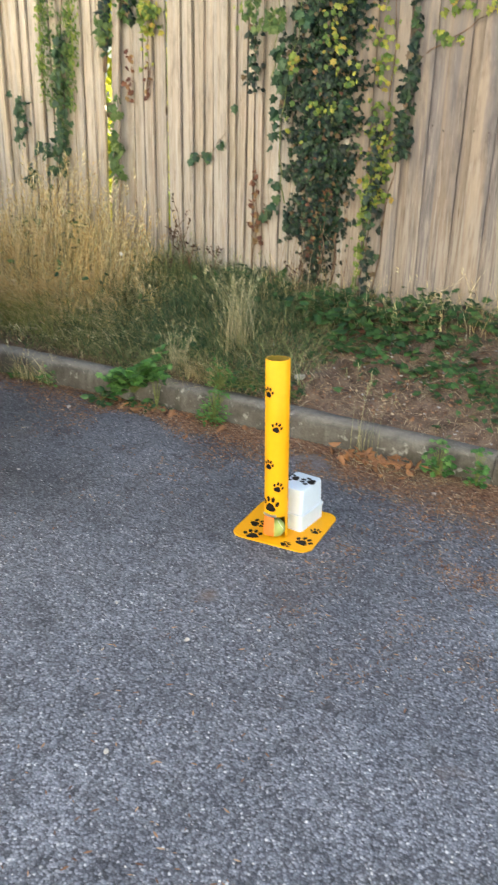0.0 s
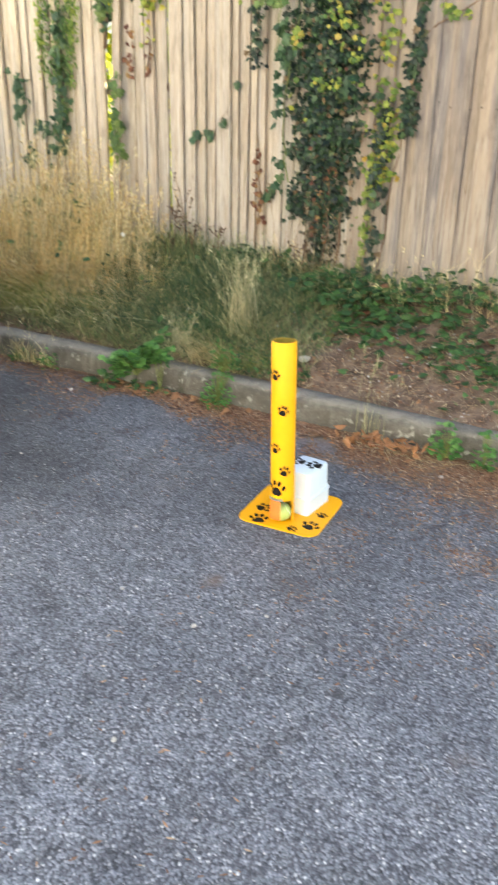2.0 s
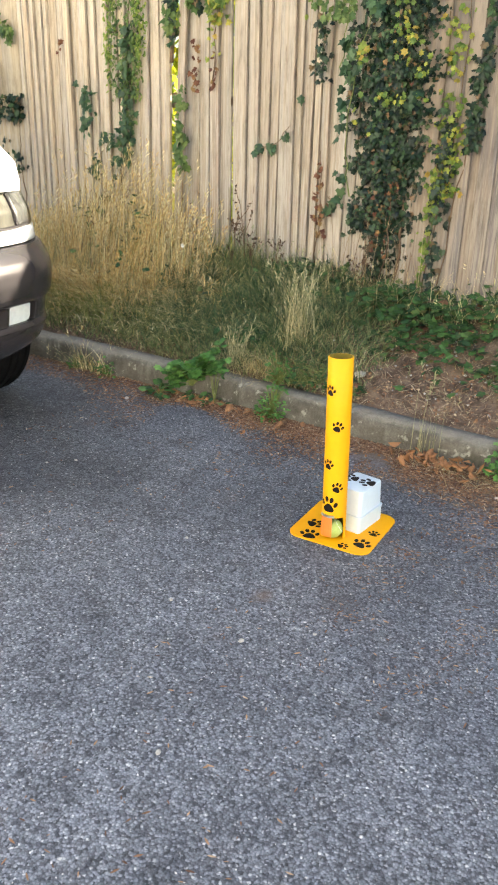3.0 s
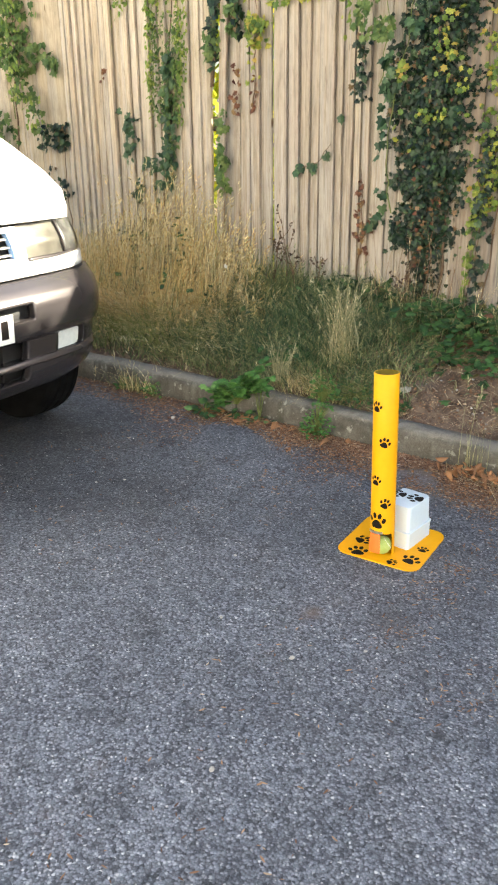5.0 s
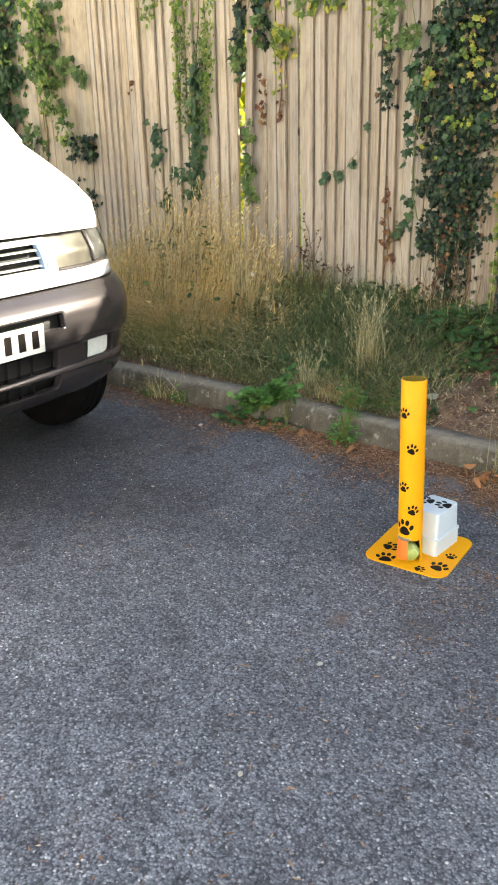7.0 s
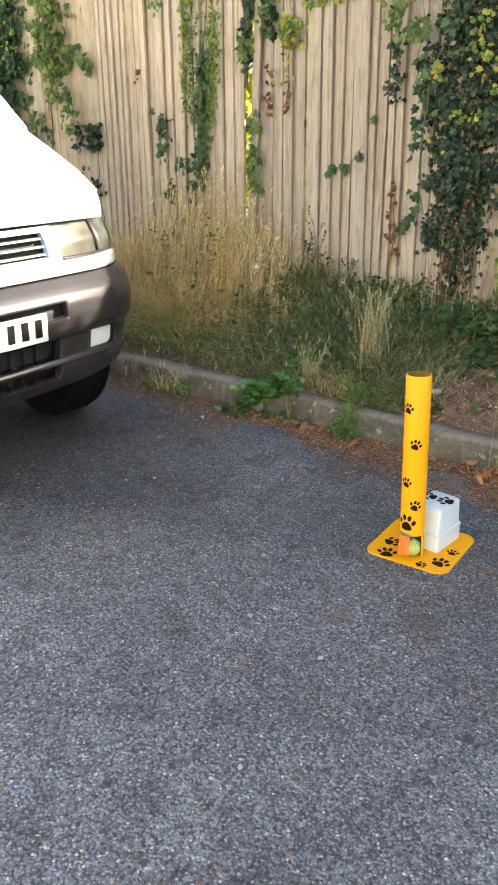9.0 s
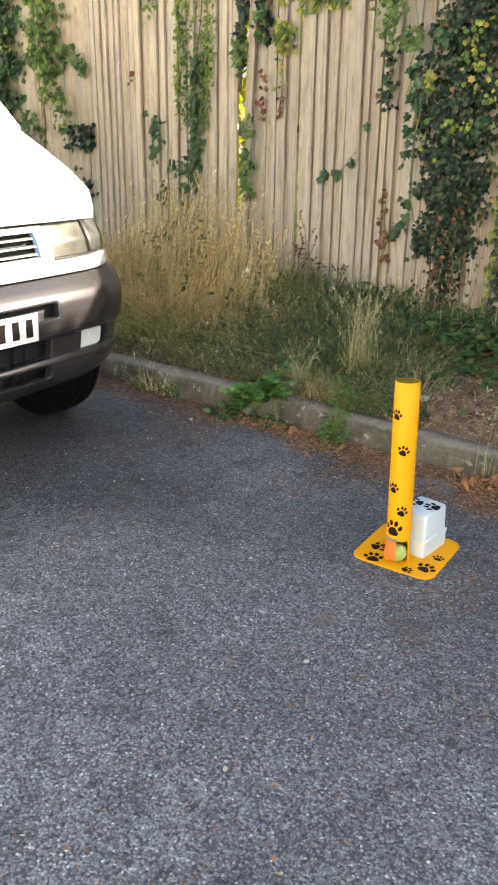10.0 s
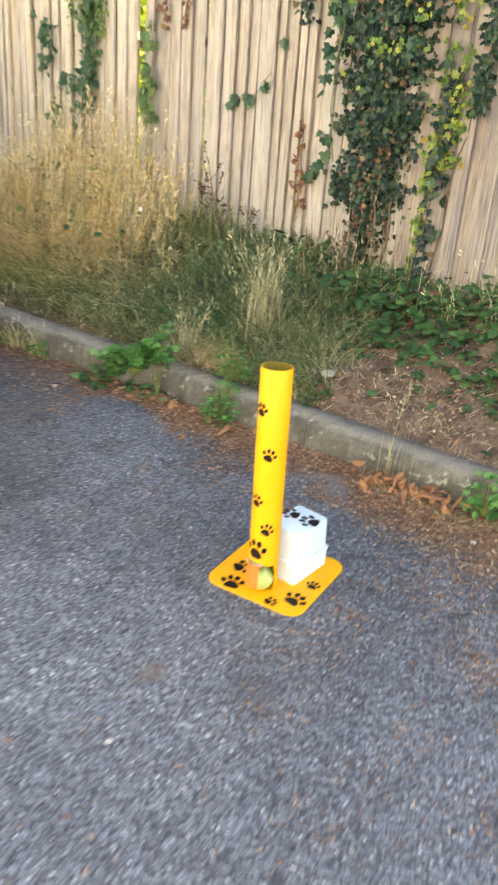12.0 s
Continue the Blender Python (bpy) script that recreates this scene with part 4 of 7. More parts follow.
for s in (-1, 1):
    us = sorted((s * (U_FOG0 + 0.006), s * (U_FOG1 - 0.035)))
    part("fog_lamp", front_patch(spaced(us, 0.006), spaced([0.424, 0.505], 0.004), -0.008, lambda u, z: (max(0, abs(u) - U_FOG1 + 0.065) / 0.03) ** 2 + (max(0, abs(z - 0.4645) - 0.0205) / 0.02) ** 2 > 1, 0.02), M_FOG, bumper, "pale rectangular fog lamp")

    us = sorted((s * (U_FOG0 - 0.02), s * (U_FOG1 + 0.02)))
    part("lamp_recess", front_patch(spaced(us, 0.03), spaced([0.412, 0.508], 0.03), -0.045, None, 0.01), M_BUMPER, bumper, "dark recess round the fog lamp", True)

# number plate, its characters as plain bars
plate = part("number_plate", box_bm(0.012, 0.018, -0.285, 0.235, 0.529, 0.641, 0.004), M_PLATE, van, "white number plate with plain black bars")
for k in range(7):
    y = -0.24 + 0.066 * k + (0.033 if k > 3 else 0)
    part("bar", box_bm(0.0178, 0.0192, y - 0.017, y + 0.017, 0.550, 0.622), M_BLACK, plate)
part("plate_rim", front_patch([-0.29, -0.15, 0, 0.15, 0.29], [0.519, 0.526], 0.012, None, 0.02), M_BLACK_PLASTIC, plate)

# white panel under the lamps, lamps, grille
part("front_panel", front_patch(u_all, spaced([0.7475, 0.800], 0.015), 0, None, 0.05), M_WHITE_CAR, van, "", True)
grille_u = 0.44
for z0, z1 in ((0.728, 0.76), (0.925, 0.955)):
    part("shut_line", front_patch(spaced([-0.985, 0.985], 0.03), [z0, (z0 + z1) / 2, z1], -0.03, None, 0.015), M_BLACK_PLASTIC, van, "dark shut line between the panels")


nose = soft(part("nose", front_patch(spaced([-1, -grille_u - 0.05, -grille_u, 0, grille_u, grille_u + 0.05, 1], 0.03), spaced([0.802, 0.82, 0.918, 0.937], 0.02), 0, lambda u, z: (abs(u) < grille_u and 0.82 < z < 0.918) or abs(u) > grille_u + 0.05, 0.05), M_WHITE_CAR, van, "", True), 0.006)
part("grille_back", front_patch(spaced([-0.46, 0.46], 0.05), spaced([0.812, 0.926], 0.03), -0.06, None, 0.02), M_BLACK_PLASTIC, nose, "black recess behind the grille")
for z in (0.832, 0.862, 0.892):
    part("grille_slat", front_patch(spaced([-grille_u + 0.03, grille_u - 0.03], 0.04), [z, z + 0.003, z + 0.006], -0.014, None, 0.03), M_CHROME, nose, "bright grille slat", True)
for s in (-1, 1):
    us = sorted((s * (grille_u - 0.018), s * (grille_u - 0.003)))
    part("grille_end", front_patch(us, [0.822, 0.85, 0.88, 0.916], -0.01, None, 0.03), M_BLUE, nose, "pale blue grille end")
    us = sorted((s * (grille_u + 0.051), s * 1.0))
    lamp = part("headlamp", front_patch(spaced(us, 0.02), spaced([0.8025, 0.9445], 0.012), -0.022, None, 0.03), M_REFLECTOR, van, "clear wrap-round headlamp with bright reflector", True)
    part("lens", front_patch(spaced(us, 0.025), spaced([0.8025, 0.9445], 0.02), 0.0, None, 0.0), M_GLASS, lamp, "clear lens", True).visible_shadow = False
    part("lower_trim", front_patch(spaced(us, 0.03), [0.804, 0.809, 0.814], -0.008, None, 0.04), M_BUMPER, lamp, "dark strip under the reflector", True)
    us = sorted((s * 0.762, s * 0.998))
    part("indicator", front_patch(spaced(us, 0.02), spaced([0.814, 0.94], 0.02), -0.012, None, 0.03), M_RIB, lamp, "grey clear corner indicator", True)
    us = sorted((s * 0.754, s * 0.762))
    part("divider", front_patch(us, spaced([0.814, 0.94], 0.02), -0.01, None, 0.03), M_BUMPER, lamp, "dark upright divider", True)

# bonnet, windscreen, cabin
BONNET = [(-0.14, 0.945, 0.88), (-0.15, 0.995, 0.882), (-0.185, 1.075, 0.885), (-0.295, 1.148, 0.888), (-0.485, 1.243, 0.888), (-0.65, 1.322, 0.882), (-0.85, 1.385, 0.87)]


def bonnet_bm():
    bm = bmesh.new()
    rows_ = []
    us = spaced([-1, 1], 0.05)
    for i, (x, z, w) in enumerate(BONNET):
        t = i / (len(BONNET) - 1)
        row = []
        for u in us:
            a = abs(u)
            edge = max(0.0, (a - 0.62) / 0.38)
            back = 0.05 * a * a + 0.21 * (1 - math.sqrt(max(0, 1 - edge ** 2.3)))
            row.append(bm.verts.new((x - back * (1 - 0.35 * t), u * w, z - (0.02 + 0.06 * t) * edge ** 2.5 + 0.012 * (1 - a))))
        rows_.append(row)
    for a, b in zip(rows_, rows_[1:]):
        for k in range(len(us) - 1):
            bm.faces.new((a[k], a[k + 1], b[k + 1], b[k]))
    return bm


bonnet = part("bonnet", bonnet_bm(), M_WHITE_CAR, van, "steep white bonnet", True)
sb = bonnet.modifiers.new("thick", "SOLIDIFY")
sb.thickness, sb.offset = 0.03, -1


def section_bm(sections, close=True):
    """Lofts cross-sections (x, list of (y, z) from sill to roof on one side) mirrored over the middle."""
    bm = bmesh.new()
    rows_ = []
    for x, pts in sections:
        full = [(-y, z) for y, z in pts] + [(y, z) for y, z in reversed(pts)]
        rows_.append([bm.verts.new((x, y, z)) for y, z in full])
    for a, b in zip(rows_, rows_[1:]):
        for k in range(len(a) - 1):
            bm.faces.new((a[k], a[k + 1], b[k + 1], b[k]))
    bm.faces.new(rows_[0])
    bm.faces.new(rows_[-1][::-1])
    return bm


def side(w, top, mid=None):
    mid = mid or w
    return [(w - 0.05, 0.28), (w, 0.36), (w + 0.005, 0.7), (w, 0.95), (mid, min(top - 0.01, 1.1)), (mid - 0.02, top - 0.12 if top > 1.4 else top - 0.01), (mid - 0.09, top - 0.03 if top > 1.4 else top - 0.004), (mid - 0.3, top)]


body_sections = [(-1.06, side(0.85, 1.22)), (-1.5, side(0.87, 1.25)), (-1.56, side(0.87, 1.90)), (-2.5, side(0.885, 1.96)), (-4.0, side(0.885, 1.96)), (-4.45, side(0.87, 1.90)), (-4.56, side(0.84, 1.75))]
part("body", section_bm(body_sections), M_WHITE_CAR, van, "white van body")
for s in (-1, 1):
    part("wing", box_bm(-1.1, -0.52, s * 0.83 - 0.012, s * 0.83 + 0.012, 0.74, 1.1, 0.01), M_WHITE_CAR, van)
glass_bm = bmesh.new()
screen = [[glass_bm.verts.new((x - 0.14 * abs(u) ** 2, u * w, z)) for u in np.linspace(-1, 1, 13)] for x, z, w in ((-0.80, 1.345, 0.82), (-0.98, 1.47, 0.80), (-1.2, 1.64, 0.77), (-1.42, 1.80, 0.74), (-1.54, 1.88, 0.72))]
for a, b in zip(screen, screen[1:]):
    for k in range(12):
        glass_bm.faces.new((a[k], a[k + 1], b[k + 1], b[k]))
ws = part("windscreen", glass_bm, M_TINT, van, "dark windscreen", True)
ws.modifiers.new("thick", "SOLIDIFY").thickness = 0.006
for s in (-1, 1):
    pill = tube_bm([(-0.80, s * 0.845, 1.27), (-0.97, s * 0.83, 1.42), (-1.3, s * 0.80, 1.66), (-1.66, s * 0.755, 1.88)], 0.035, 8)
    part("pillar", pill, M_WHITE_CAR, van, "", True)
    side_glass = box_bm(-2.3, -1.6, s * 0.872 - 0.012, s * 0.872 + 0.012, 1.15, 1.72, 0.01)
    part("side_window", side_glass, M_TINT, van)
    mir = box_bm(-1.45, -1.33, s * 0.98 - 0.1, s * 0.98 + 0.1, 1.3, 1.46, 0.03)
    part("mirror", mir, M_WHITE_CAR, van)
def bonnet_rear(u):
    """A point along the rear edge of the bonnet."""
    a = abs(u)
    edge = max(0.0, (a - 0.62) / 0.38)
    return Vector((-0.86 - 0.65 * (0.05 * a * a + 0.21 * (1 - math.sqrt(max(0, 1 - edge ** 2.3)))), u * 0.87, 1.392 - 0.08 * edge ** 2.5 + 0.012 * (1 - a)))


part("cowl", tube_bm([bonnet_rear(u) for u in np.linspace(-0.95, 0.95, 25)], 0.016, 8), M_BLACK_PLASTIC, van, "black cowl at the foot of the windscreen", True)
for pts in ([bonnet_rear(0.86) + Vector((0, 0, 0.03)), bonnet_rear(0.5) + Vector((-0.03, 0, 0.05)), bonnet_rear(0.1) + Vector((-0.04, 0, 0.05))], [bonnet_rear(0.05) + Vector((0, 0, 0.03)), bonnet_rear(-0.3) + Vector((-0.03, 0, 0.05)), bonnet_rear(-0.7) + Vector((-0.03, 0, 0.05))]):
    part("wiper", tube_bm(pts, [0.016, 0.01, 0.007], 8), M_BLACK_PLASTIC, van, "black wiper arm", True)

# wheels
wheel_r = 0.325


def ring_bm(profile, n=48):
    """Turns a closed (y, radius) profile round the wheel's axle."""
    bm = bmesh.new()
    rings = [[bm.verts.new((r * math.cos(2 * math.pi * k / n), y, r * math.sin(2 * math.pi * k / n))) for k in range(n)] for y, r in profile]
    m = len(rings)
    for i in range(m):
        a, b = rings[i], rings[(i + 1) % m]
        for k in range(n):
            bm.faces.new((a[k], a[(k + 1) % n], b[(k + 1) % n], b[k]))
    return bm


for x in (-0.50, -3.1):
    for s in (-1, 1):
        wheel = new("wheel")
        wheel.parent = van
        wheel.location = (x, s * 0.675, wheel_r)
        tp = [(-0.09, 0.2), (-0.1, 0.27), (-0.092, 0.305), (-0.075, 0.322), (-0.05, 0.325), (-0.046, 0.317), (-0.036, 0.317), (-0.032, 0.326), (-0.004, 0.326), (0, 0.318), (0.006, 0.318), (0.01, 0.326), (0.036, 0.326), (0.04, 0.317), (0.05, 0.317), (0.054, 0.325), (0.075, 0.322), (0.092, 0.305), (0.1, 0.27), (0.09, 0.2)]
        part("tyre", ring_bm(tp), M_TYRE, wheel, "black rubber tyre")
        part("rim", ring_bm([(-0.085, 0.2), (0.085, 0.2), (0.07 * s, 0.185), (0.05 * s, 0.06), (0.055 * s, 0.01), (0.02 * s, 0.01), (0.02 * s, 0.17)]), M_RIM, wheel, "silver wheel rim")
part("underbody", box_bm(-4.4, -0.25, -0.54, 0.54, 0.24, 0.40, 0.03), M_BLACK_PLASTIC, van, "dark underside")
for s in (-1, 1):
    arch = ring_bm([(-0.13, 0.40), (0.10, 0.40), (0.10, 0.385), (-0.13, 0.385)])
    bmesh.ops.delete(arch, geom=[v for v in arch.verts if v.co.z < -0.05 or v.co.x > 0.3], context="VERTS")
    bmesh.ops.translate(arch, verts=arch.verts, vec=(-0.50, s * 0.675, wheel_r))
    part("wheel_arch", arch, M_BLACK_PLASTIC, van)

# ---- plants on the fence ----
def climber(name, label, zones, material, shape, size, stems=(), stem_material=None, hang=0.75, seed=1, lift=(0.0, 0.09), loose=False):
    """A climbing plant: leaves strewn over zones (x, z, half width, half height, count) in front of the boards, and stems."""
    r = np.random.default_rng(seed)
    root = thing(name, label, "climbing plant", (stems[0][0][0] if stems else zones[0][0], FENCE_Y - 0.02, float(bank_z(zones[0][0], FENCE_Y - 0.02))))
    arrays = []
    for x, z, w, h, count in zones:
        n = int(count)
        u, v = r.normal(0, 0.5, n).clip(-1.15, 1.15), r.uniform(-1, 1, n) + r.normal(0, 0.08, n)
        if loose:
            u, v = r.normal(0, 0.6, n), r.normal(0, 0.6, n)
        wob = 0.22 * np.sin(v * 9 + x * 5) + 0.15 * np.sin(v * 23 + z * 7)
        cx, cz = x + w * (u + wob), z + h * v
        thick = np.clip(1 - np.abs(u), 0, 1)
        cy = FENCE_Y - 0.02 - lift[0] - (lift[1] * thick + 0.012) * r.uniform(0.1, 1, n)
        tips = np.stack([r.normal(0, 0.55, n), r.normal(-0.15, 0.25, n), -hang + r.normal(0, 0.45, n)], 1)
        normals = np.stack([r.normal(0, 0.65, n), -1 + r.normal(0, 0.3, n), 0.4 + r.normal(0, 0.6, n)], 1)
        arrays.append(leaf_arrays(np.stack([cx, cy, cz], 1), tips, normals, r.uniform(size[0], size[1], n), shape))
    v, f = joined(arrays)
    v = v - np.array(root.location)
    lv = linked("leaves", mesh_of("leaves", v, f, material), root)
    lv["kind"] = "stuff"
    if stems:
        bm = bmesh.new()
        for pts, rad in zip([s[:-1] for s in stems], [s[-1] for s in stems]):
            fine = []
            for (x0, z0), (x1, z1) in zip(pts, pts[1:]):
                for k in range(5):
                    t = k / 5
                    fine.append((x0 + (x1 - x0) * t + 0.008 * math.sin(9 * t + x0 * 30), FENCE_Y - 0.025 - 0.008 * math.sin(14 * t + z0 * 9) - lift[0], z0 + (z1 - z0) * t))
            fine.append((pts[-1][0], FENCE_Y - 0.025, pts[-1][1]))
            tube_bm([Vector(p) - root.location for p in fine], [rad * (1 - 0.6 * i / len(fine)) for i in range(len(fine))], 5, bm)
        part("stem", bm, stem_material or M_STEM, root, "", True)
    return root


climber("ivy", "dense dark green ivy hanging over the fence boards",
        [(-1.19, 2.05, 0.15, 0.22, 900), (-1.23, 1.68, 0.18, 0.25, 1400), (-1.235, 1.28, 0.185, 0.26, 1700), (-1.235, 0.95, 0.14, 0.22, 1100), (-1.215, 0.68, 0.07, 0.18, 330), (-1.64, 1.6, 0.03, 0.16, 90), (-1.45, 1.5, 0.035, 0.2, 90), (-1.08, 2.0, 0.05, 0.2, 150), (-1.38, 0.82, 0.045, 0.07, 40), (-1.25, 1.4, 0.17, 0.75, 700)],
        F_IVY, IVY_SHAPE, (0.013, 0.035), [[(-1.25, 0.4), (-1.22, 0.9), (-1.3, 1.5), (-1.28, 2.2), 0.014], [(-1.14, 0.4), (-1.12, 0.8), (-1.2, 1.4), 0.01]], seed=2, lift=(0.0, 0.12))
climber("climber", "light green climbing leaves over the dark ivy",
        [(-1.62, 1.95, 0.05, 0.2, 100), (-1.5, 1.76, 0.06, 0.05, 36), (-1.55, 2.1, 0.12, 0.1, 60), (-1.32, 2.05, 0.05, 0.1, 8)], F_GREEN, STAR_SHAPE, (0.024, 0.048), [[(-1.5, 1.5), (-1.48, 1.75), (-1.52, 2.1), 0.003]], M_GREEN_STEM, seed=3, lift=(0.1, 0.05))
climber("ivy", "large mid-green leaves on the edge of the dark ivy",
        [(-1.45, 1.56, 0.05, 0.1, 22), (-1.36, 1.76, 0.05, 0.04, 8), (-1.47, 1.3, 0.03, 0.12, 8), (-1.1, 1.42, 0.05, 0.2, 5)], F_MID, IVY_SHAPE, (0.04, 0.065), [[(-1.40, 0.9), (-1.45, 1.15), (-1.43, 1.45), (-1.37, 1.75), (-1.33, 2.2), 0.0035]], M_GREEN_STEM, seed=24, lift=(0.09, 0.05))
climber("climber", "yellow leaves scattered on the dark ivy",
        [(-1.17, 1.70, 0.07, 0.13, 32), (-1.2, 1.38, 0.12, 0.025, 26), (-1.37, 1.57, 0.03, 0.05, 14), (-1.06, 1.52, 0.04, 0.06, 9), (-1.12, 1.6, 0.06, 0.08, 9), (-1.2, 1.98, 0.14, 0.08, 5), (-1.3, 1.2, 0.1, 0.12, 3)], F_YELLOW, STAR_SHAPE, (0.02, 0.038), [], seed=4, lift=(0.11, 0.04))
climber("climber", "yellowing vine trailing down the fence boards",
        [(-0.97, 1.85, 0.06, 0.28, 26), (-0.95, 1.5, 0.065, 0.25, 38), (-0.93, 1.1, 0.075, 0.19, 110), (-0.95, 1.3, 0.08, 0.5, 26)], F_YELLOW, STAR_SHAPE, (0.016, 0.036), [[(-0.98, 0.42), (-0.95, 0.8), (-0.9, 1.3), (-0.93, 2.2), 0.004]], seed=5, lift=(0.0, 0.05))
climber("climber", "fresh green leaves on the yellowing vine",
        [(-0.94, 1.8, 0.05, 0.3, 26), (-0.93, 1.15, 0.06, 0.25, 60), (-0.98, 0.76, 0.03, 0.22, 50)], F_TOP, STAR_SHAPE, (0.02, 0.04), [[(-1.0, 0.45), (-0.97, 0.8), (-0.93, 1.3), 0.004]], M_GREEN_STEM, seed=20, lift=(0.0, 0.05))
climber("ivy", "narrow strand of dark ivy on the boards",
        [(-0.80, 1.78, 0.022, 0.28, 90), (-0.82, 1.42, 0.04, 0.16, 90), (-0.81, 1.25, 0.055, 0.08, 70), (-0.94, 1.05, 0.045, 0.28, 120), (-0.93, 0.6, 0.025, 0.12, 34)], F_IVY, IVY_SHAPE, (0.022, 0.04), [[(-0.9, 0.45), (-0.86, 1.0), (-0.82, 1.4), (-0.84, 2.0), 0.004]], seed=6)
climber("climber", "trailing green climber with small leaves on the fence",
        [(-3.02, 1.6, 0.03, 0.3, 150), (-2.86, 1.6, 0.035, 0.3, 170), (-2.94, 1.6, 0.05, 0.3, 190), (-2.92, 1.35, 0.05, 0.2, 150)], F_GREEN, OVAL_SHAPE * np.array([0.8, 1]), (0.018, 0.034), [[(-3.02, 0.5), (-2.95, 1.2), (-2.9, 2.1), 0.006]], seed=7, lift=(0.0, 0.05))
climber("climber", "light yellow-green leaves edging the trailing climber",
        [(-3.05, 1.74, 0.035, 0.24, 170), (-2.82, 1.78, 0.04, 0.24, 190), (-3.04, 1.5, 0.02, 0.16, 50), (-2.82, 1.5, 0.02, 0.2, 60)], F_TOP, OVAL_SHAPE * np.array([0.8, 1]), (0.016, 0.032), [[(-3.05, 1.4), (-3.04, 1.7), (-3.06, 2.1), 0.003]], M_GREEN_STEM, seed=27, lift=(0.02, 0.05))
climber("ivy", "dark green ivy strand low on the fence",
        [(-2.92, 1.4, 0.04, 0.3, 110), (-2.93, 1.02, 0.035, 0.14, 44), (-3.06, 1.07, 0.09, 0.045, 22), (-3.24, 1.22, 0.045, 0.15, 42), (-3.01, 0.9, 0.03, 0.1, 10), (-3.17, 0.9, 0.035, 0.09, 16), (-3.1, 0.72, 0.03, 0.06, 6)], F_MID, IVY_SHAPE, (0.026, 0.05), [[(-3.02, 0.5), (-2.98, 1.0), (-2.96, 1.6), 0.006]], seed=8)
climber("climber", "thin vine with yellow-green leaves in a board gap",
        [(-2.47, 2.1, 0.05, 0.12, 45), (-2.60, 1.72, 0.04, 0.07, 26), (-2.47, 1.85, 0.05, 0.06, 22), (-2.53, 1.32, 0.02, 0.08, 12), (-2.525, 1.07, 0.025, 0.14, 42)], F_GREEN, IVY_SHAPE, (0.03, 0.06), [[(-2.54, 0.5), (-2.52, 1.2), (-2.56, 1.9), (-2.5, 2.2), 0.005]], seed=9)
climber("climber", "yellowing cluster of leaves on the fence",
        [(-2.30, 1.82, 0.08, 0.045, 60), (-2.30, 1.74, 0.05, 0.05, 34), (-2.31, 1.62, 0.02, 0.1, 14)], F_YELLOW, IVY_SHAPE, (0.022, 0.042), [[(-2.33, 1.4), (-2.31, 1.8), (-2.36, 2.2), 0.004]], seed=10)
climber("dead_vine", "withered brown leaves and twigs in the dark ivy",
        [(-1.17, 0.95, 0.07, 0.1, 14), (-1.24, 1.3, 0.16, 0.5, 8), (-1.22, 0.7, 0.06, 0.14, 14)], F_RED, IVY_SHAPE, (0.014, 0.03), [[(-1.19, 0.45), (-1.16, 0.7), (-1.18, 1.0), 0.004], [(-1.28, 0.45), (-1.26, 0.65), (-1.3, 0.85), 0.004]], seed=19, lift=(0.08, 0.05))
climber("dead_vine", "withered red-brown leaves clinging to the boards",
        [(-2.44, 1.48, 0.03, 0.12, 26), (-2.32, 1.5, 0.02, 0.12, 18), (-1.62, 0.88, 0.025, 0.16, 28), (-1.58, 0.75, 0.03, 0.1, 12), (-3.46, 1.55, 0.015, 0.05, 8)], F_RED, IVY_SHAPE, (0.018, 0.036), [[(-1.62, 0.5), (-1.6, 0.8), (-1.63, 1.1), 0.004]], seed=11, lift=(0.0, 0.03))
climber("ivy_sprig", "small green ivy sprig across the boards",
        [(-2.03, 1.085, 0.045, 0.02, 5), (-1.95, 1.10, 0.04, 0.02, 4), (-1.83, 1.18, 0.02, 0.03, 4), (-1.76, 1.38, 0.01, 0.03, 2), (-1.55, 0.83, 0.05, 0.05, 9), (-1.5, 0.96, 0.03, 0.04, 5)], F_MID, IVY_SHAPE, (0.035, 0.058), [[(-2.05, 1.07), (-1.9, 1.12), (-1.82, 1.22), 0.003]], seed=12, lift=(0.0, 0.03))
climber("climber", "leafy green climber spilling over the fence top",
        [(-4.25, 1.85, 0.15, 0.25, 220), (-4.2, 1.55, 0.1, 0.13, 55), (-4.05, 1.72, 0.1, 0.06, 24), (-3.9, 1.63, 0.04, 0.04, 22), (-4.05, 1.33, 0.05, 0.1, 20), (-4.4, 1.2, 0.1, 0.16, 40)], F_GREEN, IVY_SHAPE, (0.03, 0.058), [[(-4.35, 0.6), (-4.3, 1.3), (-4.25, 2.1), 0.007]], seed=13, lift=(0.0, 0.1))
climber("climber", "pale green leaf sprays hanging over the far panel",
        [(-4.25, 1.9, 0.16, 0.22, 130), (-4.15, 1.55, 0.09, 0.14, 40), (-4.02, 1.36, 0.06, 0.12, 24), (-4.7, 1.9, 0.2, 0.25, 120)], F_TOP, OVAL_SHAPE, (0.022, 0.045), [[(-4.2, 1.3), (-4.22, 1.7), (-4.2, 2.1), 0.004]], M_GREEN_STEM, seed=28, lift=(0.1, 0.06))
climber("ivy", "heavy green ivy beside the far fence panel",
        [(-4.75, 1.9, 0.26, 0.35, 760), (-4.7, 1.45, 0.16, 0.3, 380), (-5.2, 1.5, 0.3, 0.5, 620)], F_MID, IVY_SHAPE, (0.035, 0.06), [[(-4.9, 0.5), (-4.8, 1.2), (-4.85, 2.1), 0.012]], seed=14, lift=(0.0, 0.16))
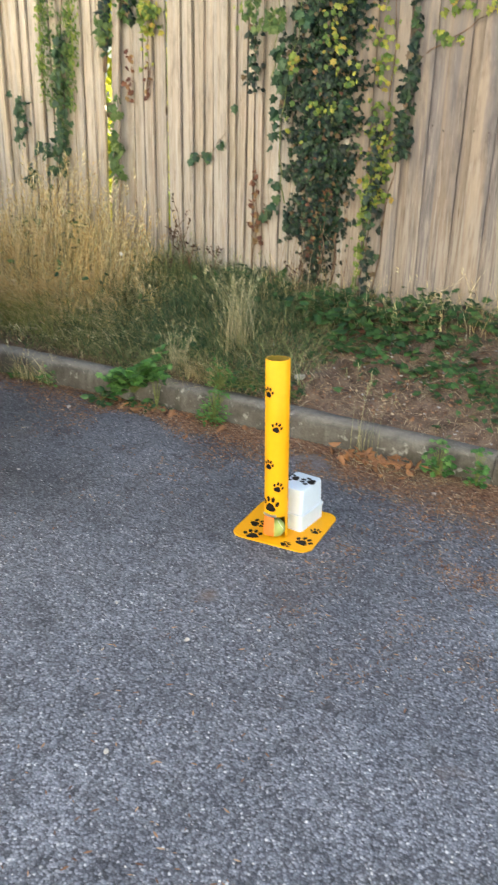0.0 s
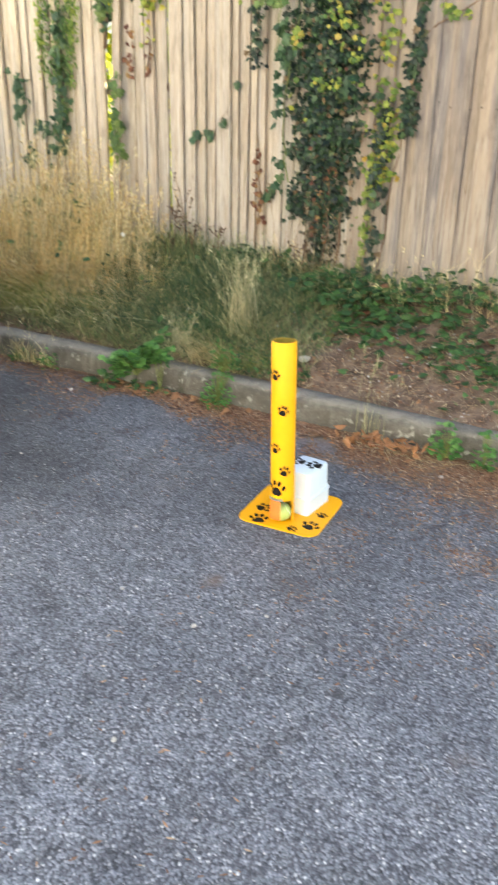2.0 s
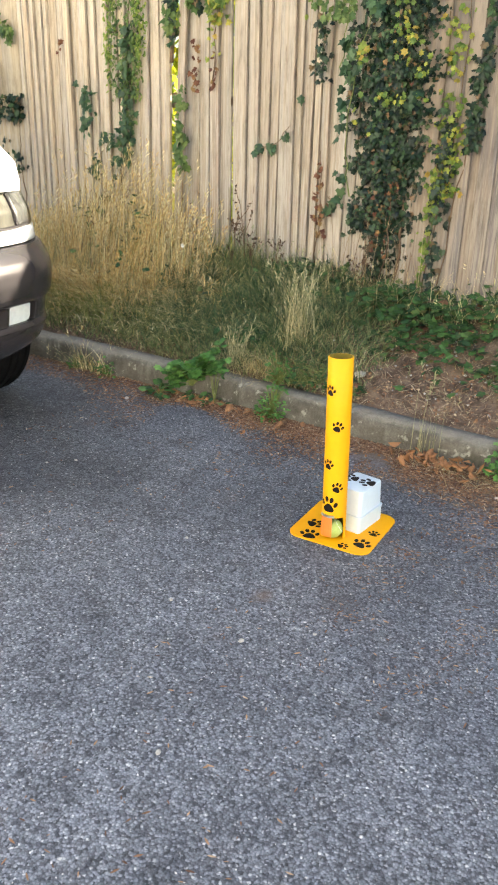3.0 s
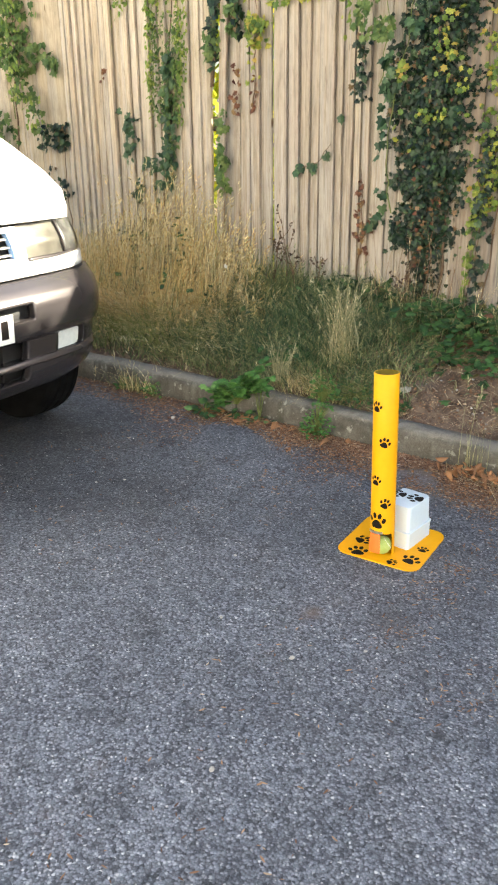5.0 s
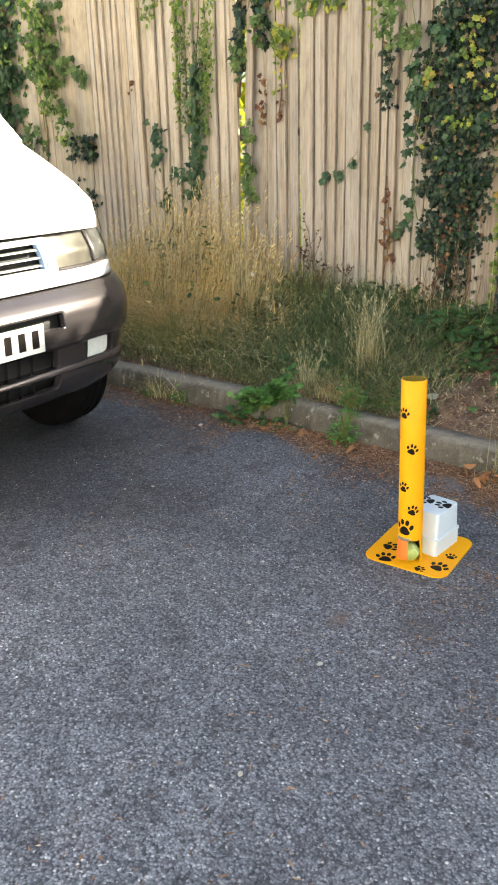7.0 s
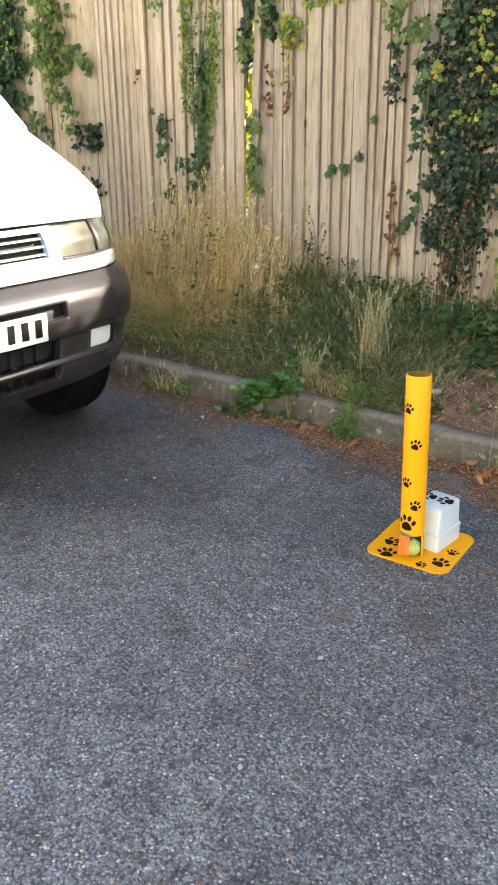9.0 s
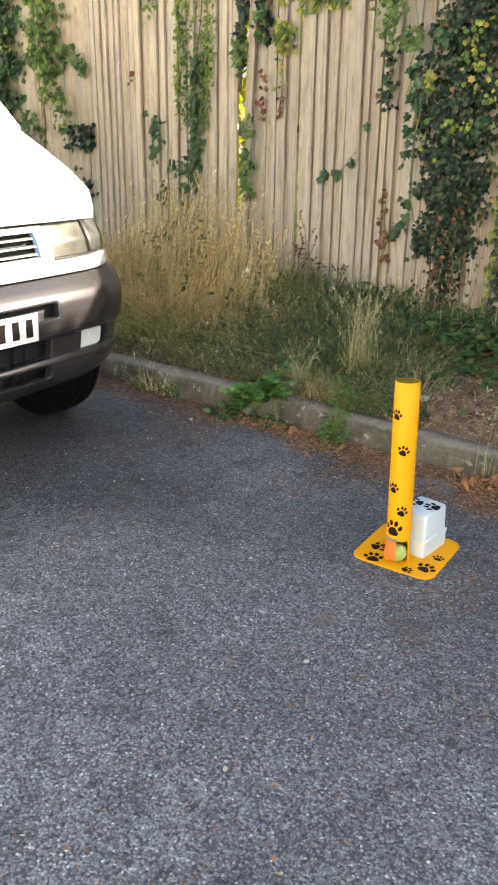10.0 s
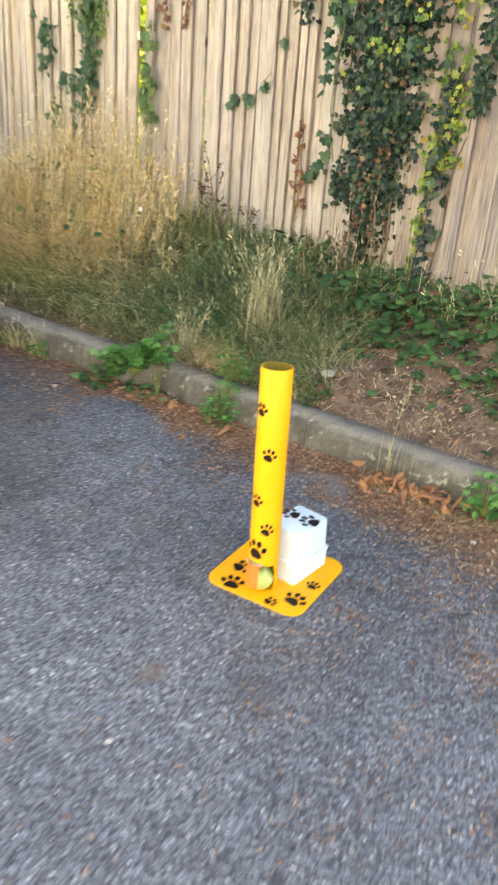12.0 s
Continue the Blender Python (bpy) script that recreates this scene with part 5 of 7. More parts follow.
climber("ivy_sprig", "dark round clump of ivy on the fence post",
        [(-3.86, 1.20, 0.045, 0.075, 130), (-3.99, 1.19, 0.08, 0.08, 44), (-3.84, 0.87, 0.04, 0.06, 18), (-3.95, 0.96, 0.05, 0.05, 8)], F_IVY, IVY_SHAPE, (0.022, 0.042), [[(-3.82, 0.5), (-3.85, 0.9), (-3.86, 1.25), 0.004]], seed=15)
climber("climber", "light green leaves along the fence top",
        [(-3.2, 2.12, 0.14, 0.1, 130), (-3.02, 2.0, 0.06, 0.1, 60), (-3.3, 1.98, 0.04, 0.08, 24), (-2.75, 2.21, 0.2, 0.04, 90), (-2.2, 2.13, 0.12, 0.07, 120), (-1.98, 2.08, 0.1, 0.11, 150), (-1.8, 2.13, 0.1, 0.07, 80), (-1.72, 1.98, 0.04, 0.12, 50), (-3.65, 2.25, 0.25, 0.03, 110), (-2.5, 2.22, 0.25, 0.03, 90), (-2.1, 1.97, 0.12, 0.05, 30)],
        F_TOP, OVAL_SHAPE, (0.02, 0.042), [[(-2.0, 2.24), (-1.98, 2.1), (-2.02, 1.98), 0.004]], seed=16, lift=(0.0, 0.08), loose=True)
climber("climber", "yellow-green leaves near the fence top",
        [(-2.1, 1.95, 0.2, 0.04, 36), (-0.66, 1.7, 0.08, 0.03, 12), (-0.52, 1.85, 0.2, 0.05, 30)], F_YELLOW, IVY_SHAPE, (0.022, 0.042), [[(-0.8, 1.6), (-0.6, 1.72), (-0.4, 1.85), 0.004]], seed=17, lift=(0.0, 0.04))

climber("ivy", "dark brown-green ivy stem hanging in a board gap",
        [(-2.6, 2.0, 0.025, 0.22, 70), (-2.44, 1.98, 0.045, 0.2, 60), (-2.6, 1.7, 0.02, 0.1, 16)], F_IVY, IVY_SHAPE, (0.03, 0.055), [[(-2.61, 1.5), (-2.60, 1.9), (-2.59, 2.25), 0.012]], seed=18, lift=(0.0, 0.04))

# hedge behind the fence, seen through gaps and over the top
n = 150000
hx, hy, hz = rng.uniform(-6, 6.6, n), 2.8 + 1.1 * rng.uniform(0, 1, n) ** 1.5, rng.uniform(0.5, 5.0, n)
# unseen right end is added, shaped to shade the asphalt and spare the van
keep = hz < 2.2 + 0.1 * np.sin(hx * 2.1) + 0.07 * np.sin(hx * 6.3) + 0.45 * np.clip(hx, 0, 7) + 0.3 * np.clip(hx - 0.3, 0, 1) + 0.55 * np.clip((-1.2 - hx) / 0.8, 0, 1)
keep &= (hx > 0.1) | (rng.uniform(0, 1, n) < 0.45)
hx, hy, hz = hx[keep], hy[keep], hz[keep]
n = len(hx)
hv, hf = leaf_arrays(np.stack([hx, hy, hz], 1), rng.normal(0, 1, (n, 3)) + np.array([0, 0, -0.6]), rng.normal(0, 0.6, (n, 3)) + np.array([0, -0.5, 0.8]), rng.uniform(0.06, 0.11, n), OVAL_SHAPE)
hedge = thing("hedge", "bright yellow-green hedge behind the fence, its tall right end added unseen", "hedge", (-2.2, 3.2, 0.45))
hl = linked("leaves", mesh_of("hedge_leaves", hv - np.array(hedge.location), hf, F_FAR), hedge)
hl["kind"] = "stuff"
bm = bmesh.new()
for k in range(14):
    x = -5.6 + 0.52 * k
    tube_bm([Vector((x, 3.2, 0.4)) - hedge.location, Vector((x + 0.1, 3.25, 1.4)) - hedge.location, Vector((x - 0.05, 3.2, 2.3)) - hedge.location], [0.025, 0.018, 0.006], 6, bm)
part("stem", bm, M_STEM, hedge, "", True)


# ---- grasses on the bank ----
def grass(name, label, x, y, height, width, lean, material, levels=3, mean_turn=None, heads=0, head=(0.012, 0.022)):
    n = len(x)
    roots = np.stack([x, y, bank_z(x, y) - 0.01], 1)
    turns = rng.uniform(0, 2 * np.pi, n) if mean_turn is None else rng.normal(mean_turn, 0.9, n)
    h = rng.uniform(height[0], height[1], n)
    ln = h * rng.uniform(lean[0], lean[1], n)
    arrays = [blade_arrays(roots, h, rng.uniform(width[0], width[1], n), ln, turns, levels)]
    if heads:
        pick = rng.choice(n, heads, replace=False)
        tops = roots[pick] + np.stack([np.cos(turns[pick]) * ln[pick], np.sin(turns[pick]) * ln[pick], h[pick] * (1 - 0.18 * ln[pick] / h[pick])], 1)
        for k in range(4):
            a = rng.normal(0, 0.35, (heads, 3)) + np.array([0, 0, 1]) + np.stack([np.cos(turns[pick]), np.sin(turns[pick]), 0 * h[pick]], 1) * 0.6
            arrays.append(leaf_arrays(tops - np.array([0, 0, 0.008 * k]), a, rng.normal(0, 1, (heads, 3)), rng.uniform(head[0], head[1], heads), LONG_SHAPE, 0.05))
    v, f = joined(arrays)
    ob = new(name, mesh_of(name, v, f, material))
    return tagged(ob, label, "grass", kind="stuff")


def strewn(n, x0, x1, y0, y1, power=1.0):
    return rng.uniform(x0, x1, n), y0 + (y1 - y0) * rng.uniform(0, 1, n) ** power


def clumps(count, x0, x1, y0, y1, per, spread, seed):
    """Roots gathered in tussocks, with a height share and a common lean for each."""
    r = np.random.default_rng(seed)
    cx, cy = r.uniform(x0, x1, count), r.uniform(y0, y1, count)
    ok = r.uniform(0, 1, count) < np.clip(1.35 - np.abs(cx + 2.95) / 1.0, 0.08, 1)
    cx, cy = cx[ok], cy[ok]
    k = np.repeat(np.arange(len(cx)), per)
    return cx[k] + r.normal(0, spread, len(k)), np.minimum(cy[k] + r.normal(0, spread * 0.7, len(k)), FENCE_Y - 0.04), r.uniform(0.45, 1.0, len(cx))[k], r.uniform(0, 2 * np.pi, len(cx))[k]


def tussocks(label, sets, height, width, lean, material, head_share):
    x, y, share, way = sets
    n_ = len(x)
    roots = np.stack([x, y, bank_z(x, y) - 0.01], 1)
    turns = way + rng.normal(0, 0.9, n_)
    hh = share * rng.uniform(height[0], height[1], n_)
    ln = hh * rng.uniform(lean[0], lean[1], n_)
    arrays = [blade_arrays(roots, hh, rng.uniform(width[0], width[1], n_), ln, turns, 5)]
    pick = np.flatnonzero(rng.uniform(0, 1, n_) < head_share)
    tops = roots[pick] + np.stack([np.cos(turns[pick]) * ln[pick], np.sin(turns[pick]) * ln[pick], hh[pick] * (1 - 0.18 * ln[pick] / hh[pick])], 1)
    for q in range(5):
        a = rng.normal(0, 0.4, (len(pick), 3)) + np.array([0, 0, 0.8]) + np.stack([np.cos(turns[pick]), np.sin(turns[pick]), 0 * hh[pick]], 1) * 0.7
        arrays.append(leaf_arrays(tops - np.array([0, 0, 0.009 * q]), a, rng.normal(0, 1, (len(pick), 3)), rng.uniform(0.014, 0.03, len(pick)), LONG_SHAPE * np.array([0.9, 1]), 0.05))
    v, f = joined(arrays)
    return tagged(new("dry_grass", mesh_of("dry_grass", v, f, material)), label, "grass", kind="stuff")


def stand_height(x):
    """How high the dry stand grows along the bank."""
    return np.interp(x, [-4.4, -3.7, -3.4, -3.25, -3.05, -2.8, -2.6, -2.35, -2.15, -2.02, -1.85], [0.16, 0.2, 0.3, 0.48, 0.63, 0.6, 0.54, 0.46, 0.3, 0.14, 0.07])


def stand(label, count, y0, y1, share, width, lean, material, head_share, head, seed):
    """Upright, crowded stalks of dry grass with feathery seed heads."""
    r = np.random.default_rng(seed)
    x = np.concatenate([r.uniform(-4.2, -1.95, count // 2), r.normal(-2.85, 0.42, count - count // 2).clip(-4.2, -1.95)])
    y = y0 + (y1 - y0) * r.uniform(0, 1, count)
    patch = np.array([noise.noise((p * 6.5, q * 6.5, seed * 1.7)) for p, q in zip(x, y)])
    keep_ = r.uniform(0, 1, count) < 0.6 + 2.2 * patch
    x, y, patch = x[keep_], y[keep_], patch[keep_]
    count = len(x)
    hh = stand_height(x) * (share[0] + (share[1] - share[0]) * r.uniform(0, 1, count) ** 1.7) * (1 + 0.55 * patch)
    ln = hh * r.uniform(lean[0], lean[1], count)
    turns = 2.4 * patch + r.normal(0.3, 1.3, count)
    roots = np.stack([x, y, bank_z(x, y) - 0.01], 1)
    arrays = [blade_arrays(roots, hh, r.uniform(width[0], width[1], count), ln, turns, 5)]
    pick = np.flatnonzero(r.uniform(0, 1, count) < head_share)
    tops = roots[pick] + np.stack([np.cos(turns[pick]) * ln[pick], np.sin(turns[pick]) * ln[pick], hh[pick] * (1 - 0.18 * ln[pick] / hh[pick])], 1)
    for q in range(7):
        a = r.normal(0, 0.45, (len(pick), 3)) + np.array([0, 0, 0.9]) + np.stack([np.cos(turns[pick]), np.sin(turns[pick]), 0 * hh[pick]], 1) * 0.5
        arrays.append(leaf_arrays(tops - np.array([0, 0, 0.010 * q]), a, r.normal(0, 1, (len(pick), 3)) + np.array([0, -0.8, 0.4]), r.uniform(head[0], head[1], len(pick)), LONG_SHAPE * np.array([0.8, 1]), 0.05))
    v, f = joined(arrays)
    return tagged(new("dry_grass", mesh_of("dry_grass", v, f, material)), label, "grass", kind="stuff")


stand("tall straw-coloured dry grass standing against the fence", 2600, 2.2, 2.56, (0.3, 1.12), (0.0026, 0.005), (0.03, 0.45), F_STRAW, 0.42, (0.018, 0.036), 61)
stand("tall golden dry grass standing against the fence", 2400, 2.1, 2.54, (0.22, 1.0), (0.0028, 0.0052), (0.04, 0.6), F_GOLD, 0.4, (0.018, 0.034), 65)
stand("drooping pale dry grass in front of the tall stand", 1500, 1.98, 2.4, (0.15, 0.62), (0.0032, 0.0058), (0.3, 1.3), F_GOLD, 0.2, (0.012, 0.024), 66)
stand("green stems growing through the dry grass", 1000, 2.0, 2.5, (0.15, 0.7), (0.003, 0.006), (0.1, 0.9), F_GRASS, 0.1, (0.012, 0.024), 67)
stand("brown dead stems in the dry grass", 500, 2.1, 2.55, (0.2, 0.9), (0.0016, 0.003), (0.05, 0.6), F_BROWN, 0.4, (0.01, 0.02), 68)
tussocks("golden dry grass bending over the bank", clumps(130, -4.0, -2.15, 1.92, 2.3, 13, 0.06, 62), (0.08, 0.26), (0.004, 0.007), (0.7, 3.0), F_GOLD, 0.3)
tussocks("pale bent straw tangled in the dry grass", clumps(90, -4.2, -2.0, 1.85, 2.35, 10, 0.07, 64), (0.08, 0.28), (0.004, 0.0065), (0.9, 3.4), F_STRAW, 0.2)
tussocks("green grass blades among the dry grass", clumps(150, -4.4, -1.9, 1.74, 2.3, 22, 0.045, 63), (0.08, 0.22), (0.004, 0.0075), (0.3, 1.4), F_GRASS, 0.0)
x, y = strewn(1500, -3.9, -2.05, 1.9, 2.3)
grass("dry_grass", "golden straw fallen over in front of the tall stand", x, y, (0.06, 0.17), (0.0045, 0.0075), (1.2, 3.0), F_GOLD, 5)
x, y = strewn(3000, -4.3, -2.0, 1.78, 2.5)
grass("dry_grass", "matted low dry grass on the bank", x, y, (0.05, 0.2), (0.004, 0.0075), (0.8, 2.8), F_STRAW, 5)
x, y = strewn(5200, -4.3, -1.0, 1.7, 2.05)
grass("dry_grass", "thin flattened straw behind the kerb", x, y, (0.015, 0.07), (0.002, 0.0036), (1.2, 4.0), F_STRAW, 4)
x, y = strewn(40000, -4.8, -0.9, 1.70, 2.58, 0.95)
keep = rng.uniform(0, 1, len(x)) < np.where(x < -2.4, np.where(y < 2.0, 0.5, 0.25), np.clip((-0.8 - x) / 0.6, 0, 1))
grass("green_grass", "green grass growing on the bank", x[keep], y[keep], (0.035, 0.13), (0.003, 0.006), (0.4, 1.5), F_GRASS, 3)
x, y = rng.uniform(-2.4, -0.95, 900), rng.uniform(1.75, 2.5, 900)
grass("dry_grass", "loose pale stalks through the green grass", x, y, (0.04, 0.2), (0.003, 0.005), (0.5, 2.6), F_PALE, 5, heads=160)
x, y = rng.normal(-2.05, 0.12, 700), rng.uniform(2.3, 2.57, 700)
grass("green_grass", "tall tussock of brown-green grass at the fence foot", x, y, (0.1, 0.3), (0.0025, 0.0045), (0.15, 0.9), F_GRASS, 4, heads=60)
x, y = strewn(1300, -2.35, -1.6, 2.15, 2.58)
grass("green_grass", "tall dark green grass at the fence foot", x, y, (0.06, 0.18), (0.0025, 0.005), (0.3, 1.4), F_GRASS, 4)
x, y = strewn(6500, -2.35, -1.0, 1.82, 2.56)
keep = rng.uniform(0, 1, len(x)) < np.clip((-0.95 - x) / 0.35, 0, 1)
grass("green_grass", "dense dark green grass on the bank", x[keep], y[keep], (0.06, 0.17), (0.004, 0.0075), (0.4, 1.6), F_DEEP, 4)
# fresh yellow-green tussocks behind the kerb and a tangle of bent golden straw over them
for k, (cx, cy, spread, count) in enumerate(((-2.72, 1.86, 0.08, 300), (-2.92, 1.9, 0.09, 320), (-3.1, 1.86, 0.1, 300), (-2.5, 1.84, 0.07, 200), (-2.25, 1.92, 0.07, 160), (-2.62, 2.0, 0.07, 140))):
    x, y = rng.normal(cx, spread, count), np.clip(rng.normal(cy, 0.045, count), 1.72, 2.4)
    grass("green_grass", "arching yellow-green grass tussock behind the kerb", x, y, (0.07, 0.18), (0.004, 0.0075), (0.3, 1.3), F_LIME, 5)
for k, (cx, cy, count) in enumerate(((-2.82, 2.08, 190), (-3.0, 2.04, 190), (-2.62, 2.1, 140), (-3.2, 2.1, 130), (-2.4, 2.12, 80), (-2.75, 1.98, 80))):
    x, y = rng.normal(cx, 0.07, count), rng.normal(cy, 0.04, count)
    grass("dry_grass", "tangle of bent golden straw", x, y, (0.12, 0.27), (0.0045, 0.0075), (0.7, 2.0), F_GOLD, 6, heads=30)
x, y = rng.uniform(-2.3, -1.75, 260), rng.uniform(1.71, 1.84, 260)
grass("dry_grass", "brown trampled grass beside the kerb", x, y, (0.02, 0.06), (0.002, 0.0036), (1.2, 3.0), F_STALK, 4)
x, y = rng.uniform(-1.45, -0.98, 46), rng.uniform(2.44, 2.56, 46)
grass("dry_grass", "tall bleached stalks in front of the ivy", x, y, (0.18, 0.5), (0.0028, 0.0045), (0.05, 0.5), F_STALK, 5, heads=26, head=(0.014, 0.026))
# pale tufts
x, y = rng.normal(-1.36, 0.034, 64), rng.normal(1.95, 0.025, 64)
grass("grass_tuft", "straw-coloured tuft of tall grass", x, y, (0.2, 0.44), (0.0034, 0.0054), (0.03, 0.4), F_BLEACH, 5, heads=56, head=(0.013, 0.024))
x, y = rng.normal(-1.36, 0.04, 60), rng.normal(1.97, 0.03, 60)
grass("grass_tuft", "pale grey-green dry tuft of tall grass with seed heads", x, y, (0.22, 0.48), (0.003, 0.0046), (0.05, 0.6), F_WISP, 5, heads=56, head=(0.014, 0.026))
x, y = rng.normal(-1.36, 0.04, 160), rng.normal(1.96, 0.03, 160)
grass("grass_tuft", "short straw at the foot of the tall tuft", x, y, (0.05, 0.16), (0.0022, 0.0034), (0.2, 1.0), F_STRAW, 4)
x, y = rng.uniform(-1.75, -1.1, 60), rng.uniform(1.85, 2.4, 60)
grass("grass_tuft", "lone pale seed stalks among the grass", x, y, (0.12, 0.32), (0.0016, 0.0028), (0.1, 0.9), F_PALE, 5, heads=40)
x, y = rng.normal(-1.60, 0.035, 70), rng.normal(1.77, 0.02, 70)
grass("grass_tuft", "small pale dry tuft behind the kerb", x, y, (0.06, 0.22), (0.003, 0.0048), (0.1, 0.6), F_BLEACH, 4, heads=40, head=(0.011, 0.02))
x, y = rng.normal(-1.42, 0.1, 420), rng.normal(1.75, 0.03, 420)
grass("grass_tuft", "drooping yellowish grass over the kerb edge", x, y, (0.04, 0.12), (0.002, 0.004), (0.5, 1.8), F_STRAW, 4, mean_turn=-1.6)
x, y = rng.uniform(-1.5, 0.3, 420), rng.uniform(2.3, 2.57, 420)
grass("dry_grass", "thin dry stalks at the fence foot", x, y, (0.08, 0.3), (0.002, 0.0035), (0.2, 1.1), F_STRAW, 4, heads=60)
x, y = rng.uniform(-1.3, 0.6, 900), rng.uniform(1.7, 2.5, 900)
grass("dry_grass", "short scattered dry blades on bare soil", x, y, (0.02, 0.06), (0.0015, 0.003), (0.8, 2.2), F_STRAW, 3)


def dock(x, y, height, seed):
    """A dead, branching weed stem with rusty seeds."""
    r = random.Random(seed)
    root = thing("dead_weed", "dead brown branching weed stem by the fence", "weed", (x, y, float(bank_z(x, y)) - 0.01), group="dead weeds at the fence")
    bm = bmesh.new()
    top = Vector((r.uniform(-0.12, 0.12), r.uniform(-0.12, 0.02), height))
    tube_bm([(0, 0, 0), top * 0.5 + Vector((0.012, 0, 0)), top], [0.0035, 0.0028, 0.0012], 5, bm)
    part("stem", bm, M_STEM, root)
    seeds = []
    for k in range(8):
        s = r.uniform(0.3, 0.95)
        a = top * s
        e = a + Vector((r.uniform(-0.09, 0.09), r.uniform(-0.06, 0.03), r.uniform(0.04, 0.12)))
        part("branch", tube_bm([a, (a + e) / 2 + Vector((0, 0, -0.008)), e], [0.002, 0.0015, 0.0008], 4), M_STEM, root)
        seeds += [a + (e - a) * r.uniform(0.3, 1.05) for q in range(9)]
    n_ = len(seeds)
    q = np.random.default_rng(seed)
    v, f = leaf_arrays(np.array([tuple(p) for p in seeds]), q.normal(0, 1, (n_, 3)), q.normal(0, 1, (n_, 3)), q.uniform(0.008, 0.02, n_), OVAL_SHAPE)
    linked("seed", mesh_of("seed", v, f, F_BROWN), root)["kind"] = "stuff"


for k, (x, y, h) in enumerate(((-2.02, 2.5, 0.42), (-1.93, 2.46, 0.34), (-2.12, 2.48, 0.3), (-1.84, 2.5, 0.24), (-1.32, 2.48, 0.24))):
    dock(x, y, h, 50 + k)


# ---- leafy ground cover on the bank ----
def ground_cover(name, label, zones, material, shape, size, seed, stem=False):
    r = np.random.default_rng(seed)
    arrays = []
    for x, y, w, d, count, high in zones:
        cx, cy = x + w * r.normal(0, 0.5, count).clip(-1.2, 1.2), np.minimum(y + d * r.normal(0, 0.5, count).clip(-1.2, 1.2), FENCE_Y - 0.04)
        cz = bank_z(cx, cy) + r.uniform(0.01, high, count)
        tips = np.stack([r.normal(0, 1, count), r.normal(-0.4, 0.9, count), r.normal(-0.1, 0.3, count)], 1)
        normals = np.stack([r.normal(0, 0.35, count), r.normal(-0.35, 0.35, count), np.ones(count)], 1)
        arrays.append(leaf_arrays(np.stack([cx, cy, cz], 1), tips, normals, r.uniform(size[0], size[1], count), shape))
    v, f = joined(arrays)
    return tagged(new(name, mesh_of(name, v, f, material)), label, "ground cover", kind="stuff")


ground_cover("ground_ivy", "green ivy leaves creeping over the bare bank", [(-0.75, 2.4, 0.55, 0.14, 420, 0.12), (0.0, 2.46, 0.5, 0.1, 340, 0.1), (-0.6, 2.24, 0.4, 0.13, 210, 0.07), (0.15, 2.2, 0.35, 0.2, 90, 0.06), (-0.35, 2.06, 0.12, 0.07, 44, 0.05), (-0.12, 1.99, 0.14, 0.08, 50, 0.05), (0.12, 1.9, 0.14, 0.09, 60, 0.05), (0.0, 1.84, 0.2, 0.06, 34, 0.04), (0.35, 1.86, 0.2, 0.1, 80, 0.05), (-0.15, 2.0, 0.5, 0.22, 130, 0.035), (-0.75, 2.1, 0.16, 0.1, 40, 0.04), (0.8, 2.2, 0.5, 0.3, 300, 0.08)], F_GROUND, IVY_SHAPE, (0.02, 0.052), 21)
ground_cover("bramble", "oval green leaves among the grass at the fence foot", [(-1.0, 2.33, 0.3, 0.16, 230, 0.12), (-1.5, 2.48, 0.3, 0.08, 90, 0.1), (-0.9, 2.1, 0.2, 0.1, 50, 0.05), (-2.6, 2.2, 0.7, 0.2, 60, 0.2), (-3.1, 2.4, 0.14, 0.05, 90, 0.3), (-2.72, 2.38, 0.1, 0.05, 44, 0.34), (-1.62, 1.88, 0.14, 0.06, 46, 0.1)], F_GROUND, OVAL_SHAPE, (0.03, 0.06), 22)
ground_cover("withered_leaves", "small withered leaves lying on the soil", [(-0.3, 1.98, 0.9, 0.3, 700, 0.012), (-1.0, 1.82, 0.5, 0.1, 200, 0.012), (-2.5, 1.8, 1.2, 0.1, 260, 0.012)], F_LITTER, OVAL_SHAPE, (0.008, 0.022), 23)


def twigs(name, label, n, x0, x1, y0, y1, length, width, material, lift):
    x, y = rng.uniform(x0, x1, n), rng.uniform(y0, y1, n)
    a = rng.uniform(0, 2 * np.pi, n)
    slope = 0.38 * np.sin(a)
    v, f = leaf_arrays(np.stack([x, y, bank_z(x, y) + rng.uniform(0.004, lift, n)], 1), np.stack([np.cos(a), np.sin(a), slope + rng.normal(0, 0.12, n)], 1), np.stack([rng.normal(0, 0.3, n), rng.normal(-0.3, 0.3, n), np.ones(n)], 1), rng.uniform(length[0], length[1], n), LONG_SHAPE * np.array([width, 1]), 0.1)
    return tagged(new(name, mesh_of(name, v, f, material)), label, "plant debris", kind="stuff")


twigs("plant_debris", "straw and broken twigs lying on the bank", 4200, -1.3, 1.0, 1.7, 2.5, (0.012, 0.075), 0.15, F_STALK, 0.024)
twigs("plant_debris", "brown needles and crumbled leaves on the bank", 24000, -3.4, 1.0, 1.66, 2.45, (0.006, 0.024), 0.7, F_SOILY, 0.014)


